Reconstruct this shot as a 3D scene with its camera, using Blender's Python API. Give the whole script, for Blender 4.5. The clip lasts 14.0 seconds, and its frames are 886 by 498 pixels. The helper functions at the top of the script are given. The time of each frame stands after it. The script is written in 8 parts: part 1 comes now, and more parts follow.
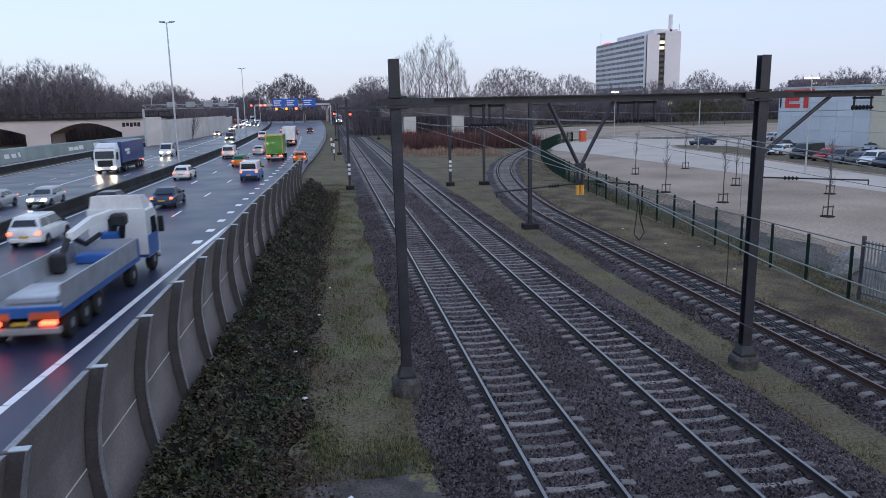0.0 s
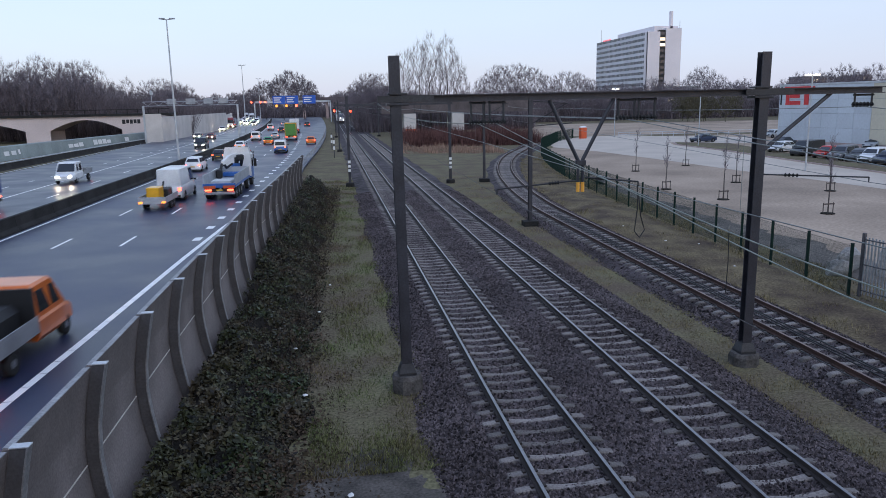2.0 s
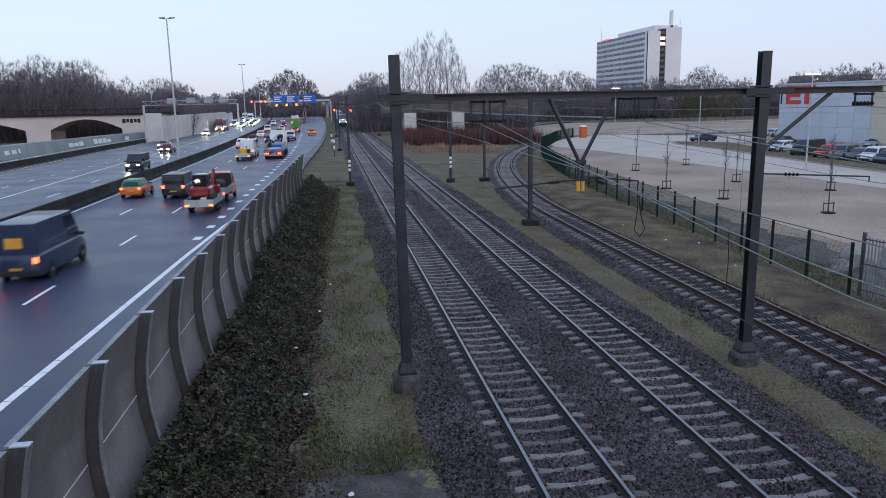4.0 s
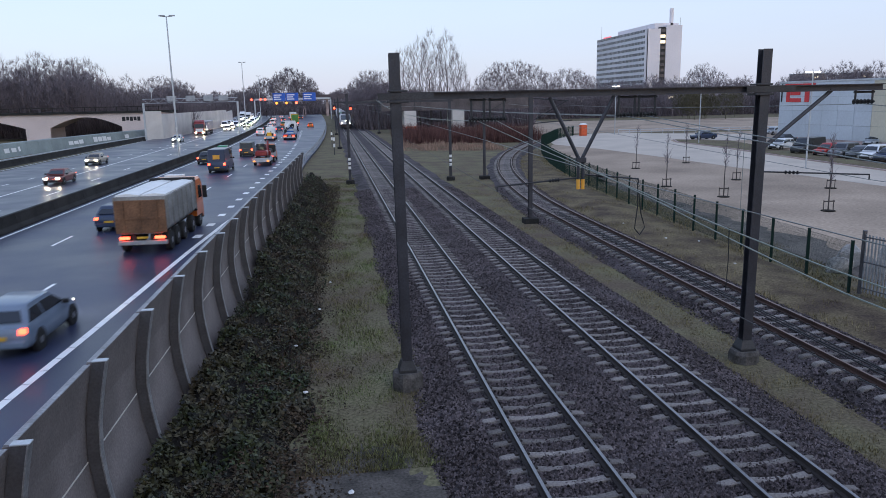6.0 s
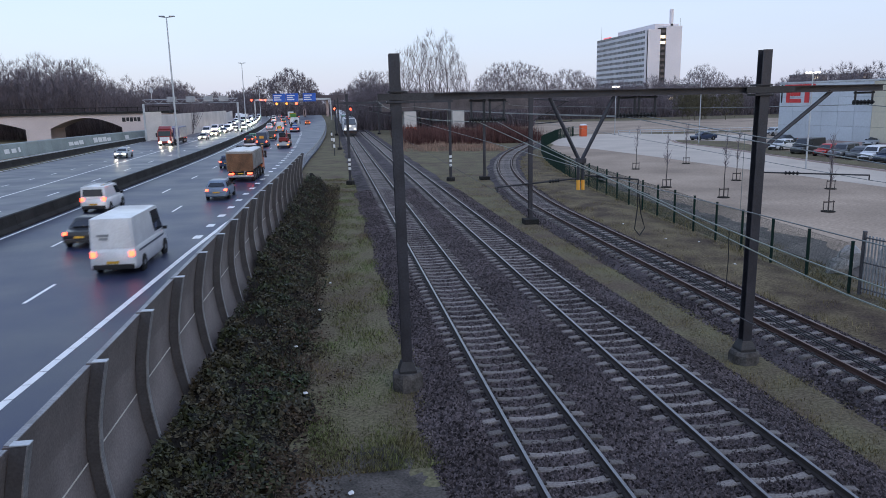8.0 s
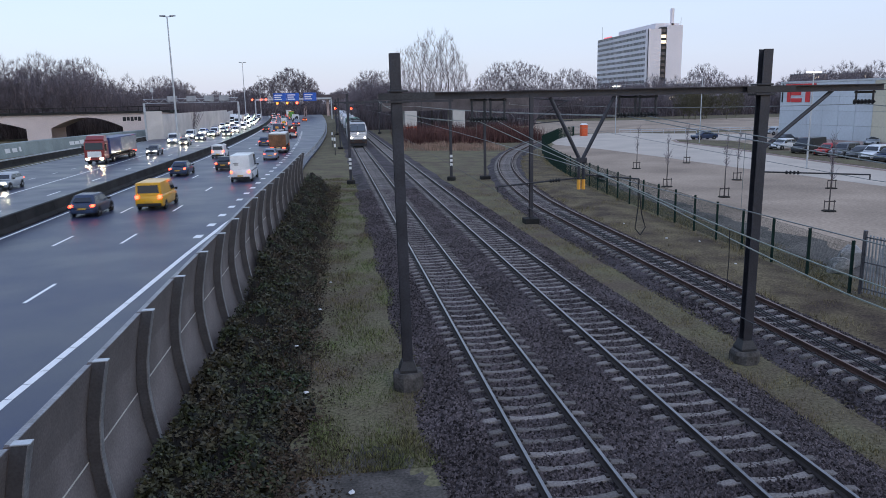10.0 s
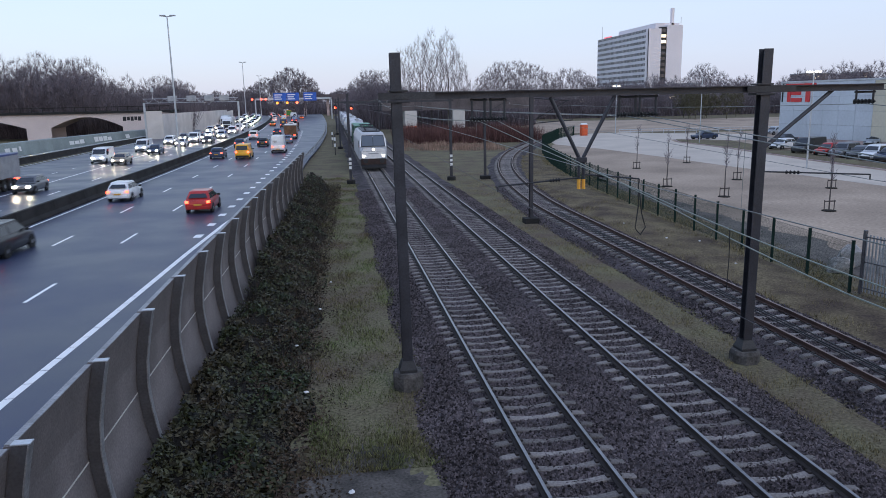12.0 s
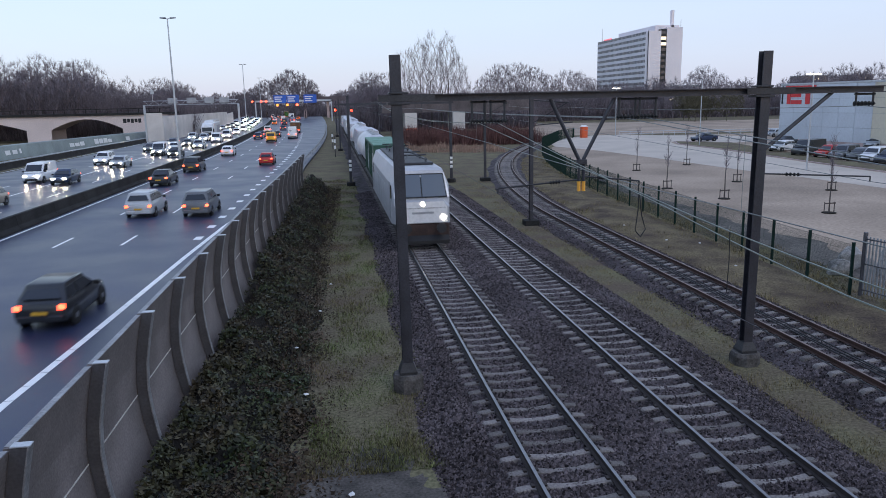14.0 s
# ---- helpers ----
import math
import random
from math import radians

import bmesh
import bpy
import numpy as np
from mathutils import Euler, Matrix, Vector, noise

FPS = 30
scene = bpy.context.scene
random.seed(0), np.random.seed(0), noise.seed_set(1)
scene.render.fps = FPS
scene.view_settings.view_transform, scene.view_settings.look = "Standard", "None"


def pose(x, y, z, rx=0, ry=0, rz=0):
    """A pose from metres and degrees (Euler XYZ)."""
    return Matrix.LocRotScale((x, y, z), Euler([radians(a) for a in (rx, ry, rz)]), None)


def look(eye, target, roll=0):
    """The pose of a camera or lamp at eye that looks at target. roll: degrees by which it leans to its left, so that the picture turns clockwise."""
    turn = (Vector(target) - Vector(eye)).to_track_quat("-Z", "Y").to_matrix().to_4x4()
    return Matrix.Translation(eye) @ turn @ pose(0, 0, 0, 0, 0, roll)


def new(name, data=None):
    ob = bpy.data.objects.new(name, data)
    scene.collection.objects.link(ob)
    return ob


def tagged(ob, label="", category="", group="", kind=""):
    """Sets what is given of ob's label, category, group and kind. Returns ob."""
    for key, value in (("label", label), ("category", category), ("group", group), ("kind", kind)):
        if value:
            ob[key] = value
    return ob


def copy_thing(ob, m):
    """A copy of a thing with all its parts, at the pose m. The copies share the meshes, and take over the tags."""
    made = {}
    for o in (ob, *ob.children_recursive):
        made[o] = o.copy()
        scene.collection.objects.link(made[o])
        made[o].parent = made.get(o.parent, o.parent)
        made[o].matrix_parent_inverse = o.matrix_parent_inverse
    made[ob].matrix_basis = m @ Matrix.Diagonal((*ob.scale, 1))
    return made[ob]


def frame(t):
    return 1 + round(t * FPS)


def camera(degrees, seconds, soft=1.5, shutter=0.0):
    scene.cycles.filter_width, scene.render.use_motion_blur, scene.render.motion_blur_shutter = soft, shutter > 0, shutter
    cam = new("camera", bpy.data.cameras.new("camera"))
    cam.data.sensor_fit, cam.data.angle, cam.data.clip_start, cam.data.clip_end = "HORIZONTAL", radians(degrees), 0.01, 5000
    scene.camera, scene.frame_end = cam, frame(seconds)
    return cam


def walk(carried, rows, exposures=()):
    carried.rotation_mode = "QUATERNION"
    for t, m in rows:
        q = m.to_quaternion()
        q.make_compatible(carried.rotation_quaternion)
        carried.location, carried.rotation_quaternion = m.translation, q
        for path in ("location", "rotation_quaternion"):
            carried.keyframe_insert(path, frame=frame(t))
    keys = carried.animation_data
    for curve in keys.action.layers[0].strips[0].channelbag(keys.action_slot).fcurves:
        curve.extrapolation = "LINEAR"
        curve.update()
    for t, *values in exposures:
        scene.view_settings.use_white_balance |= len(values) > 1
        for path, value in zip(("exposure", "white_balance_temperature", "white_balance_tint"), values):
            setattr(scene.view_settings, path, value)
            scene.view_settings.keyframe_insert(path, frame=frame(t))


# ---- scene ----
# ---------------------------------------------------------------- camera
cam = camera(62.57, 14.0, soft=0.9, shutter=0.5)
EYE = (0.0, 0.0, 7.1)


def view(tilt, yaw, roll=-1.2):
    """Camera pose from its downward tilt and its turn to the right of the tracks, in degrees."""
    a, b = radians(yaw), radians(tilt)
    return look(EYE, (math.sin(a) * math.cos(b), math.cos(a) * math.cos(b), 7.1 - math.sin(b)), roll)


# seconds, tilt change, turn change (hundredths of a degree)
SWAY = ((0.0, -37, 4), (0.5, -25, 3), (1.0, -15, 2), (1.5, -11, 2), (2.0, -14, 2), (2.5, -14, 2), (3.0, -23, 2),
        (3.6, -16, 1), (4.6, 2, 0), (5.5, 7, 0), (6.0, 7, 0), (6.5, 0, 0), (7.0, -1, 0), (7.5, 7, 0), (8.0, 2, 0),
        (9.2, 5, -3), (10.5, 8, -5), (11.0, 13, -5), (11.5, 13, -5), (12.0, 8, -5), (12.5, -4, -5),
        (13.0, -13, -5), (13.5, -9, -6), (14.0, -8, -5))
walk(cam, [(t, view(11.48 + a / 100, 8.72 + b / 100)) for t, a, b in SWAY])

# ---------------------------------------------------------------- light
world = bpy.data.worlds.new("dusk_sky")
scene.world = world
world.use_nodes = True
wn, wl = world.node_tree.nodes, world.node_tree.links
wn.clear()
sky = wn.new("ShaderNodeTexSky")
sky.sky_type = "NISHITA"
sky.sun_disc = False
sky.sun_elevation, sky.sun_rotation = radians(6), radians(150)
sky.air_density, sky.dust_density, sky.ozone_density = 1.0, 0.6, 2.0
bg_sky = wn.new("ShaderNodeBackground")
bg_sky.inputs[1].default_value = 0.05
# the even cloud layer below the clear sky, paler and pinker towards the horizon
geo = wn.new("ShaderNodeTexCoord")
sep = wn.new("ShaderNodeSeparateXYZ")
ramp = wn.new("ShaderNodeValToRGB")
e = ramp.color_ramp.elements
e[0].position, e[0].color = 0.0, (0.57, 0.625, 0.86, 1)
e[1].position, e[1].color = 1.0, (0.43, 0.57, 1.0, 1)
m1 = e.new(0.10)
m1.color = (0.63, 0.72, 0.96, 1)
m2 = e.new(0.25)
m2.color = (0.645, 0.785, 0.97, 1)
cloud = wn.new("ShaderNodeTexNoise")
cloud.inputs["Scale"].default_value = 2.2
cloud.inputs["Detail"].default_value = 4
stretch = wn.new("ShaderNodeMapping")
stretch.inputs["Scale"].default_value = (1, 1, 5)
soften = wn.new("ShaderNodeMapRange")
soften.inputs["To Min"].default_value, soften.inputs["To Max"].default_value = 0.93, 1.05
tint = wn.new("ShaderNodeMixRGB")
tint.blend_type, tint.inputs[0].default_value = "MULTIPLY", 1.0
bg_cloud = wn.new("ShaderNodeBackground")
bg_cloud.inputs[1].default_value = 0.88
both = wn.new("ShaderNodeAddShader")
out = wn.new("ShaderNodeOutputWorld")
wl.new(geo.outputs["Generated"], sep.inputs[0])
wl.new(sep.outputs[2], ramp.inputs[0])
wl.new(geo.outputs["Generated"], stretch.inputs[0])
wl.new(stretch.outputs[0], cloud.inputs["Vector"])
wl.new(cloud.outputs["Fac"], soften.inputs["Value"])
wl.new(ramp.outputs[0], tint.inputs[1])
wl.new(soften.outputs[0], tint.inputs[2])
wl.new(tint.outputs[0], bg_cloud.inputs[0])
wl.new(sky.outputs[0], bg_sky.inputs[0])
wl.new(bg_sky.outputs[0], both.inputs[0])
wl.new(bg_cloud.outputs[0], both.inputs[1])
wl.new(both.outputs[0], out.inputs[0])
sun = new("sun", bpy.data.lights.new("sun", "SUN"))
sun.data.energy, sun.data.angle, sun.data.color = 0.5, radians(25), (1.0, 0.95, 0.9)
sun.matrix_world = look((0, 0, 0), (-0.45, 0.8, -0.75))
scene.view_settings.exposure = 0.11


# ---------------------------------------------------------------- materials
def mat(name, c, rough=0.6, metal=0.0, var=0.25, scale=2.0, fine=40.0, bump=0.2, c2=None, rand=0.0, island=0.0,
        emit=0.0, spec=0.5, coat=0.0, rough2=None):
    m = bpy.data.materials.new(name)
    m.use_nodes = True
    n, l = m.node_tree.nodes, m.node_tree.links
    b = n["Principled BSDF"]
    b.inputs["Roughness"].default_value, b.inputs["Metallic"].default_value = rough, metal
    b.inputs["Specular IOR Level"].default_value = spec
    b.inputs["Coat Weight"].default_value = coat
    if emit:
        b.inputs["Base Color"].default_value = (*c, 1)
        b.inputs["Emission Color"].default_value = (*c, 1)
        b.inputs["Emission Strength"].default_value = emit
        return m
    tc = n.new("ShaderNodeTexCoord")
    a, f = n.new("ShaderNodeTexNoise"), n.new("ShaderNodeTexNoise")
    a.inputs["Scale"].default_value, a.inputs["Detail"].default_value = scale, 5
    f.inputs["Scale"].default_value, f.inputs["Detail"].default_value = fine, 3
    for x in (a, f):
        l.new(tc.outputs["Object"], x.inputs["Vector"])
    r = n.new("ShaderNodeValToRGB")
    r.color_ramp.elements[0].position, r.color_ramp.elements[1].position = 0.32, 0.68
    lo = c2 or tuple(v * (1 - var) for v in c)
    hi = c if c2 else tuple(min(1, v * (1 + var)) for v in c)
    r.color_ramp.elements[0].color, r.color_ramp.elements[1].color = (*lo, 1), (*hi, 1)
    l.new(a.outputs["Fac"], r.inputs[0])
    k = n.new("ShaderNodeMapRange")
    k.inputs["To Min"].default_value, k.inputs["To Max"].default_value = 1 - var, 1 + var
    k.inputs["From Min"].default_value, k.inputs["From Max"].default_value = 0.25, 0.75
    l.new(f.outputs["Fac"], k.inputs["Value"])
    mul = n.new("ShaderNodeMixRGB")
    mul.blend_type, mul.inputs[0].default_value = "MULTIPLY", 1
    l.new(r.outputs[0], mul.inputs[1])
    l.new(k.outputs[0], mul.inputs[2])
    last = mul
    for amount, node, sock in ((rand, "ShaderNodeObjectInfo", "Random"), (island, "ShaderNodeNewGeometry", "Random Per Island")):
        if amount:
            o = n.new(node)
            q = n.new("ShaderNodeMapRange")
            q.inputs["To Min"].default_value, q.inputs["To Max"].default_value = 1 - amount, 1 + amount
            l.new(o.outputs[sock], q.inputs["Value"])
            m3 = n.new("ShaderNodeMixRGB")
            m3.blend_type, m3.inputs[0].default_value = "MULTIPLY", 1
            l.new(last.outputs[0], m3.inputs[1])
            l.new(q.outputs[0], m3.inputs[2])
            last = m3
    l.new(last.outputs[0], b.inputs["Base Color"])
    if rough2 is not None:
        q = n.new("ShaderNodeMapRange")
        q.inputs["From Min"].default_value, q.inputs["From Max"].default_value = 0.35, 0.65
        q.inputs["To Min"].default_value, q.inputs["To Max"].default_value = rough, rough2
        l.new(a.outputs["Fac"], q.inputs["Value"])
        l.new(q.outputs[0], b.inputs["Roughness"])
    if bump:
        bp = n.new("ShaderNodeBump")
        bp.inputs["Strength"].default_value, bp.inputs["Distance"].default_value = bump, 0.02
        l.new(f.outputs["Fac"], bp.inputs["Height"])
        l.new(bp.outputs[0], b.inputs["Normal"])
    return m


def glass_mat(name, c, rough=0.05):
    m = bpy.data.materials.new(name)
    m.use_nodes = True
    b = m.node_tree.nodes["Principled BSDF"]
    b.inputs["Base Color"].default_value = (*c, 1)
    b.inputs["Roughness"].default_value = rough
    b.inputs["Specular IOR Level"].default_value = 0.6
    return m


M = {}
M["asphalt"] = mat("asphalt", (0.023, 0.031, 0.072), 0.36, var=0.24, scale=0.22, fine=90, bump=0.07, rough2=0.47)
M["asphalt_wet"] = mat("asphalt_wet", (0.023, 0.030, 0.066), 0.29, var=0.24, scale=0.22, fine=90, bump=0.06, rough2=0.44, spec=0.6)
M["paint_line"] = mat("paint_line", (0.88, 0.88, 0.88), 0.5, var=0.05, scale=3, fine=40, bump=0.1)
M["ballast"] = mat("ballast", (0.070, 0.060, 0.064), 0.9, var=0.5, scale=0.9, fine=26, bump=1.0, spec=0.12)
M["stone"] = mat("stone", (0.094, 0.079, 0.083), 0.85, var=0.28, scale=0.55, fine=30, bump=0.3, island=0.85, spec=0.12)
# earth for planting pits, darkened to carry the shade under the brambles
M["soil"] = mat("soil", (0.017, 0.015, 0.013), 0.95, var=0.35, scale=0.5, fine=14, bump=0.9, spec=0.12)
M["verge"] = mat("verge", (0.160, 0.148, 0.086), 0.95, var=0.5, scale=0.42, fine=11, bump=1.0, c2=(0.112, 0.084, 0.064), spec=0.12)
M["bank"] = mat("bank", (0.165, 0.132, 0.080), 0.95, var=0.5, scale=0.6, fine=11, bump=1.0, c2=(0.066, 0.048, 0.038), spec=0.12)
M["grass"] = mat("grass", (0.130, 0.165, 0.062), 0.85, var=0.45, scale=0.42, fine=5, bump=0, c2=(0.150, 0.118, 0.062), island=0.8, spec=0.12)
M["straw"] = mat("straw", (0.235, 0.192, 0.105), 0.85, var=0.35, scale=0.8, fine=5, bump=0, c2=(0.16, 0.135, 0.07), island=0.6, spec=0.12)
M["leaf"] = mat("leaf", (0.028, 0.041, 0.017), 0.45, var=0.4, scale=0.7, fine=5, bump=0, c2=(0.056, 0.042, 0.028), island=0.9, spec=0.2)
M["dead_leaf"] = mat("dead_leaf", (0.075, 0.052, 0.036), 0.9, var=0.4, scale=0.9, fine=5, bump=0, c2=(0.036, 0.028, 0.020), island=0.8, spec=0.12)
M["concrete"] = mat("concrete", (0.42, 0.32, 0.31), 0.85, var=0.18, scale=0.8, fine=18, bump=0.3)
M["concrete_foot"] = mat("concrete_foot", (0.10, 0.092, 0.088), 0.9, var=0.4, scale=2.5, fine=18, bump=0.4, spec=0.12)
M["concrete_pale"] = mat("concrete_pale", (0.55, 0.52, 0.50), 0.85, var=0.12, scale=0.25, fine=8, bump=0.2)
M["concrete_dark"] = mat("concrete_dark", (0.030, 0.029, 0.029), 0.85, var=0.3, scale=0.7, fine=14, bump=0.3, spec=0.12)
M["sleeper"] = mat("sleeper", (0.185, 0.168, 0.160), 0.9, var=0.35, scale=2.5, fine=25, bump=0.4, rand=0.3, spec=0.12)
M["rail_side"] = mat("rail_side", (0.036, 0.028, 0.027), 0.85, 0.0, var=0.3, scale=1.5, fine=30)
M["rail_head"] = mat("rail_head", (0.24, 0.24, 0.26), 0.32, 1.0, var=0.15, scale=1.2, fine=20, bump=0.05)
M["rail_rusty"] = mat("rail_rusty", (0.17, 0.115, 0.10), 0.45, 0.7, var=0.3, scale=0.5, fine=20, bump=0.1)
M["rail_rust_side"] = mat("rail_rust_side", (0.055, 0.028, 0.022), 0.85, 0.1, var=0.35, scale=1.0, fine=30, bump=0.2)
M["mast"] = mat("mast", (0.040, 0.040, 0.050), 0.5, 0.2, var=0.25, scale=1.3, fine=25, bump=0.15)
M["steel_dark"] = mat("steel_dark", (0.045, 0.045, 0.050), 0.55, 0.4, var=0.25, scale=2, fine=25)
M["steel_grey"] = mat("steel_grey", (0.36, 0.37, 0.39), 0.5, 0.5, var=0.15, scale=1.5, fine=20)
M["galv"] = mat("galv", (0.50, 0.52, 0.55), 0.45, 0.6, var=0.12, scale=1.5, fine=20)
M["rail_steel"] = mat("rail_steel", (0.27, 0.28, 0.30), 0.55, 0.4, var=0.2, scale=1.5, fine=20)
M["wire"] = mat("wire", (0.20, 0.22, 0.22), 0.45, 0.6, var=0.15, scale=2, fine=10, bump=0)
M["wire_pale"] = mat("wire_pale", (0.20, 0.23, 0.20), 0.45, 0.3, var=0.12, scale=2, fine=10, bump=0)
M["panel"] = mat("panel", (0.165, 0.146, 0.146), 0.7, var=0.24, scale=0.8, fine=22, bump=0.2, spec=0.3)
M["post"] = mat("post", (0.105, 0.102, 0.112), 0.5, 0.3, var=0.2, scale=2, fine=20)
# paler copy of post; the lit edge of the steel is put into colour
M["flange"] = mat("flange", (0.27, 0.27, 0.285), 0.5, 0.3, var=0.25, scale=2, fine=20)
M["fence_green"] = mat("fence_green", (0.010, 0.027, 0.022), 0.75, var=0.2, scale=3, fine=20, spec=0.15)
M["paving"] = mat("paving", (0.335, 0.262, 0.205), 0.9, var=0.24, scale=0.12, fine=5, bump=0.2, spec=0.12)
M["path"] = mat("path", (0.46, 0.395, 0.335), 0.8, var=0.10, scale=0.2, fine=5, bump=0.2)
M["bark"] = mat("bark", (0.080, 0.070, 0.068), 0.95, var=0.3, scale=3, fine=20, bump=0.4, spec=0.12)
M["twig"] = mat("twig", (0.195, 0.168, 0.186), 0.95, var=0.2, scale=0.4, fine=4, bump=0, island=0.3, spec=0.12)
M["understorey"] = mat("understorey", (0.150, 0.126, 0.138), 0.95, var=0.25, scale=0.3, fine=4, bump=0, island=0.35, spec=0.12)
M["reed"] = mat("reed", (0.30, 0.205, 0.16), 0.95, var=0.25, scale=0.5, fine=6, bump=0, island=0.35, spec=0.12)
M["redbush"] = mat("redbush", (0.120, 0.062, 0.058), 0.95, var=0.25, scale=0.5, fine=6, bump=0, island=0.35, spec=0.12)
M["white_paint"] = mat("white_paint", (0.72, 0.72, 0.72), 0.45, var=0.06, scale=1.2, fine=12, bump=0.05)
M["black"] = mat("black", (0.012, 0.012, 0.014), 0.6, var=0.2, scale=4, fine=20)
M["tyre"] = mat("tyre", (0.018, 0.018, 0.019), 0.85, var=0.2, scale=6, fine=40)
M["rim"] = mat("rim", (0.35, 0.35, 0.37), 0.35, 0.8, var=0.1, scale=6, fine=30, bump=0)
M["glass"] = glass_mat("glass", (0.016, 0.020, 0.027))
M["glass_pale"] = glass_mat("glass_pale", (0.10, 0.12, 0.15), 0.12)
M["lamp_red"] = mat("lamp_red", (1.0, 0.07, 0.03), emit=8.0)
M["lamp_tail"] = mat("lamp_tail", (1.0, 0.13, 0.04), emit=4.0)
M["lamp_amber"] = mat("lamp_amber", (1.0, 0.28, 0.04), emit=2.2)
M["lamp_white"] = mat("lamp_white", (1.0, 0.83, 0.58), emit=110.0)
M["lamp_train"] = mat("lamp_train", (1.0, 0.90, 0.76), emit=16.0)
M["girder"] = mat("girder", (0.115, 0.098, 0.100), 0.8, var=0.25, scale=0.3, fine=6, bump=0.2, spec=0.12)
M["lamp_yard"] = mat("lamp_yard", (1.0, 0.88, 0.72), emit=5.0)
M["lamp_dim"] = mat("lamp_dim", (1.0, 0.80, 0.55), emit=1.2)
M["plate_yellow"] = mat("plate_yellow", (0.62, 0.36, 0.04), 0.5, var=0.06, scale=6, fine=20, bump=0)
M["sign_blue"] = mat("sign_blue", (0.03, 0.12, 0.52), 0.4, var=0.08, scale=1, fine=8, bump=0)
M["orange"] = mat("orange", (0.62, 0.10, 0.03), 0.5, var=0.1, scale=2, fine=15, bump=0)
M["orange_pole"] = mat("orange_pole", (0.75, 0.36, 0.05), 0.5, var=0.1, scale=2, fine=15, bump=0)
M["rock"] = mat("rock", (0.30, 0.29, 0.28), 0.9, var=0.25, scale=1.5, fine=12, bump=0.5)


def paint(name, c, rough=0.3):
    if name not in M:
        M[name] = mat(name, c, rough, 0.1, var=0.10, scale=1.2, fine=14, bump=0.0, coat=0.3)
    return M[name]


# ---------------------------------------------------------------- mesh helpers
def link(name, bm, material, parent=None, label=""):
    me = bpy.data.meshes.new(name)
    bmesh.ops.recalc_face_normals(bm, faces=bm.faces)
    bm.to_mesh(me)
    bm.free()
    for q in (material if isinstance(material, (list, tuple)) else [material]):
        me.materials.append(q)
    ob = new(name, me)
    if parent:
        ob.parent = parent
    if label:
        tagged(ob, label)
    return ob


part = link


def mesh_np(name, verts, faces, material, parent=None, smooth=False):
    me = bpy.data.meshes.new(name)
    me.from_pydata(verts.tolist() if hasattr(verts, "tolist") else verts, [], faces.tolist() if hasattr(faces, "tolist") else faces)
    me.materials.append(material)
    me.update()
    ob = new(name, me)
    if parent:
        ob.parent = parent
    return ob


def box(bm, x0, x1, y0, y1, z0, z1, mi=0, bev=0.0):
    v = [bm.verts.new((x, y, z)) for z in (z0, z1) for y in (y0, y1) for x in (x0, x1)]
    fs = [bm.faces.new([v[i] for i in q]) for q in ((0, 2, 3, 1), (4, 5, 7, 6), (0, 1, 5, 4), (2, 6, 7, 3), (0, 4, 6, 2), (1, 3, 7, 5))]
    for f in fs:
        f.material_index = mi
    if bev:
        es = list({ed for f in fs for ed in f.edges})
        bmesh.ops.bevel(bm, geom=es, offset=bev, segments=1, affect="EDGES")


def slab(bm, corners, normal, thick, mi=0):
    """A thin solid pane on four corners, thick outwards."""
    nrm = Vector(normal).normalized() * thick
    a = [bm.verts.new(Vector(c)) for c in corners]
    b = [bm.verts.new(Vector(c) + nrm) for c in corners]
    k = len(a)
    for f in [a[::-1], b] + [[a[i], a[(i + 1) % k], b[(i + 1) % k], b[i]] for i in range(k)]:
        bm.faces.new(f).material_index = mi


def rod(bm, p0, p1, r0, r1=None, seg=8, mi=0):
    r1 = r0 if r1 is None else r1
    p0, p1 = Vector(p0), Vector(p1)
    d = (p1 - p0).normalized()
    u = d.orthogonal().normalized()
    w = d.cross(u)
    rings = []
    for p_, r in ((p0, r0), (p1, r1)):
        rings.append([bm.verts.new(p_ + (u * math.cos(2 * math.pi * i / seg) + w * math.sin(2 * math.pi * i / seg)) * r) for i in range(seg)])
    for i in range(seg):
        j = (i + 1) % seg
        bm.faces.new((rings[0][i], rings[0][j], rings[1][j], rings[1][i])).material_index = mi
    bm.faces.new(rings[0][::-1]).material_index = mi
    bm.faces.new(rings[1]).material_index = mi


def tube(bm, pts, r, seg=5):
    """One continuous round tube along pts."""
    pts = [Vector(q) for q in pts]
    rings = []
    for i, q in enumerate(pts):
        d = (pts[min(i + 1, len(pts) - 1)] - pts[max(i - 1, 0)]).normalized()
        u = d.cross(Vector((0.02, 0.03, 1))).normalized()
        w = d.cross(u)
        rings.append([q + (u * math.cos(2 * math.pi * k / seg) + w * math.sin(2 * math.pi * k / seg)) * r for k in range(seg)])
    loft(bm, rings)


def loft(bm, rings, cap=True, mi=0):
    vs = [[bm.verts.new(p_) for p_ in ring] for ring in rings]
    k = len(vs[0])
    for a, b in zip(vs, vs[1:]):
        for i in range(k):
            j = (i + 1) % k
            bm.faces.new((a[i], a[j], b[j], b[i])).material_index = mi
    if cap:
        bm.faces.new(vs[0][::-1]).material_index = mi
        bm.faces.new(vs[-1]).material_index = mi
    return vs


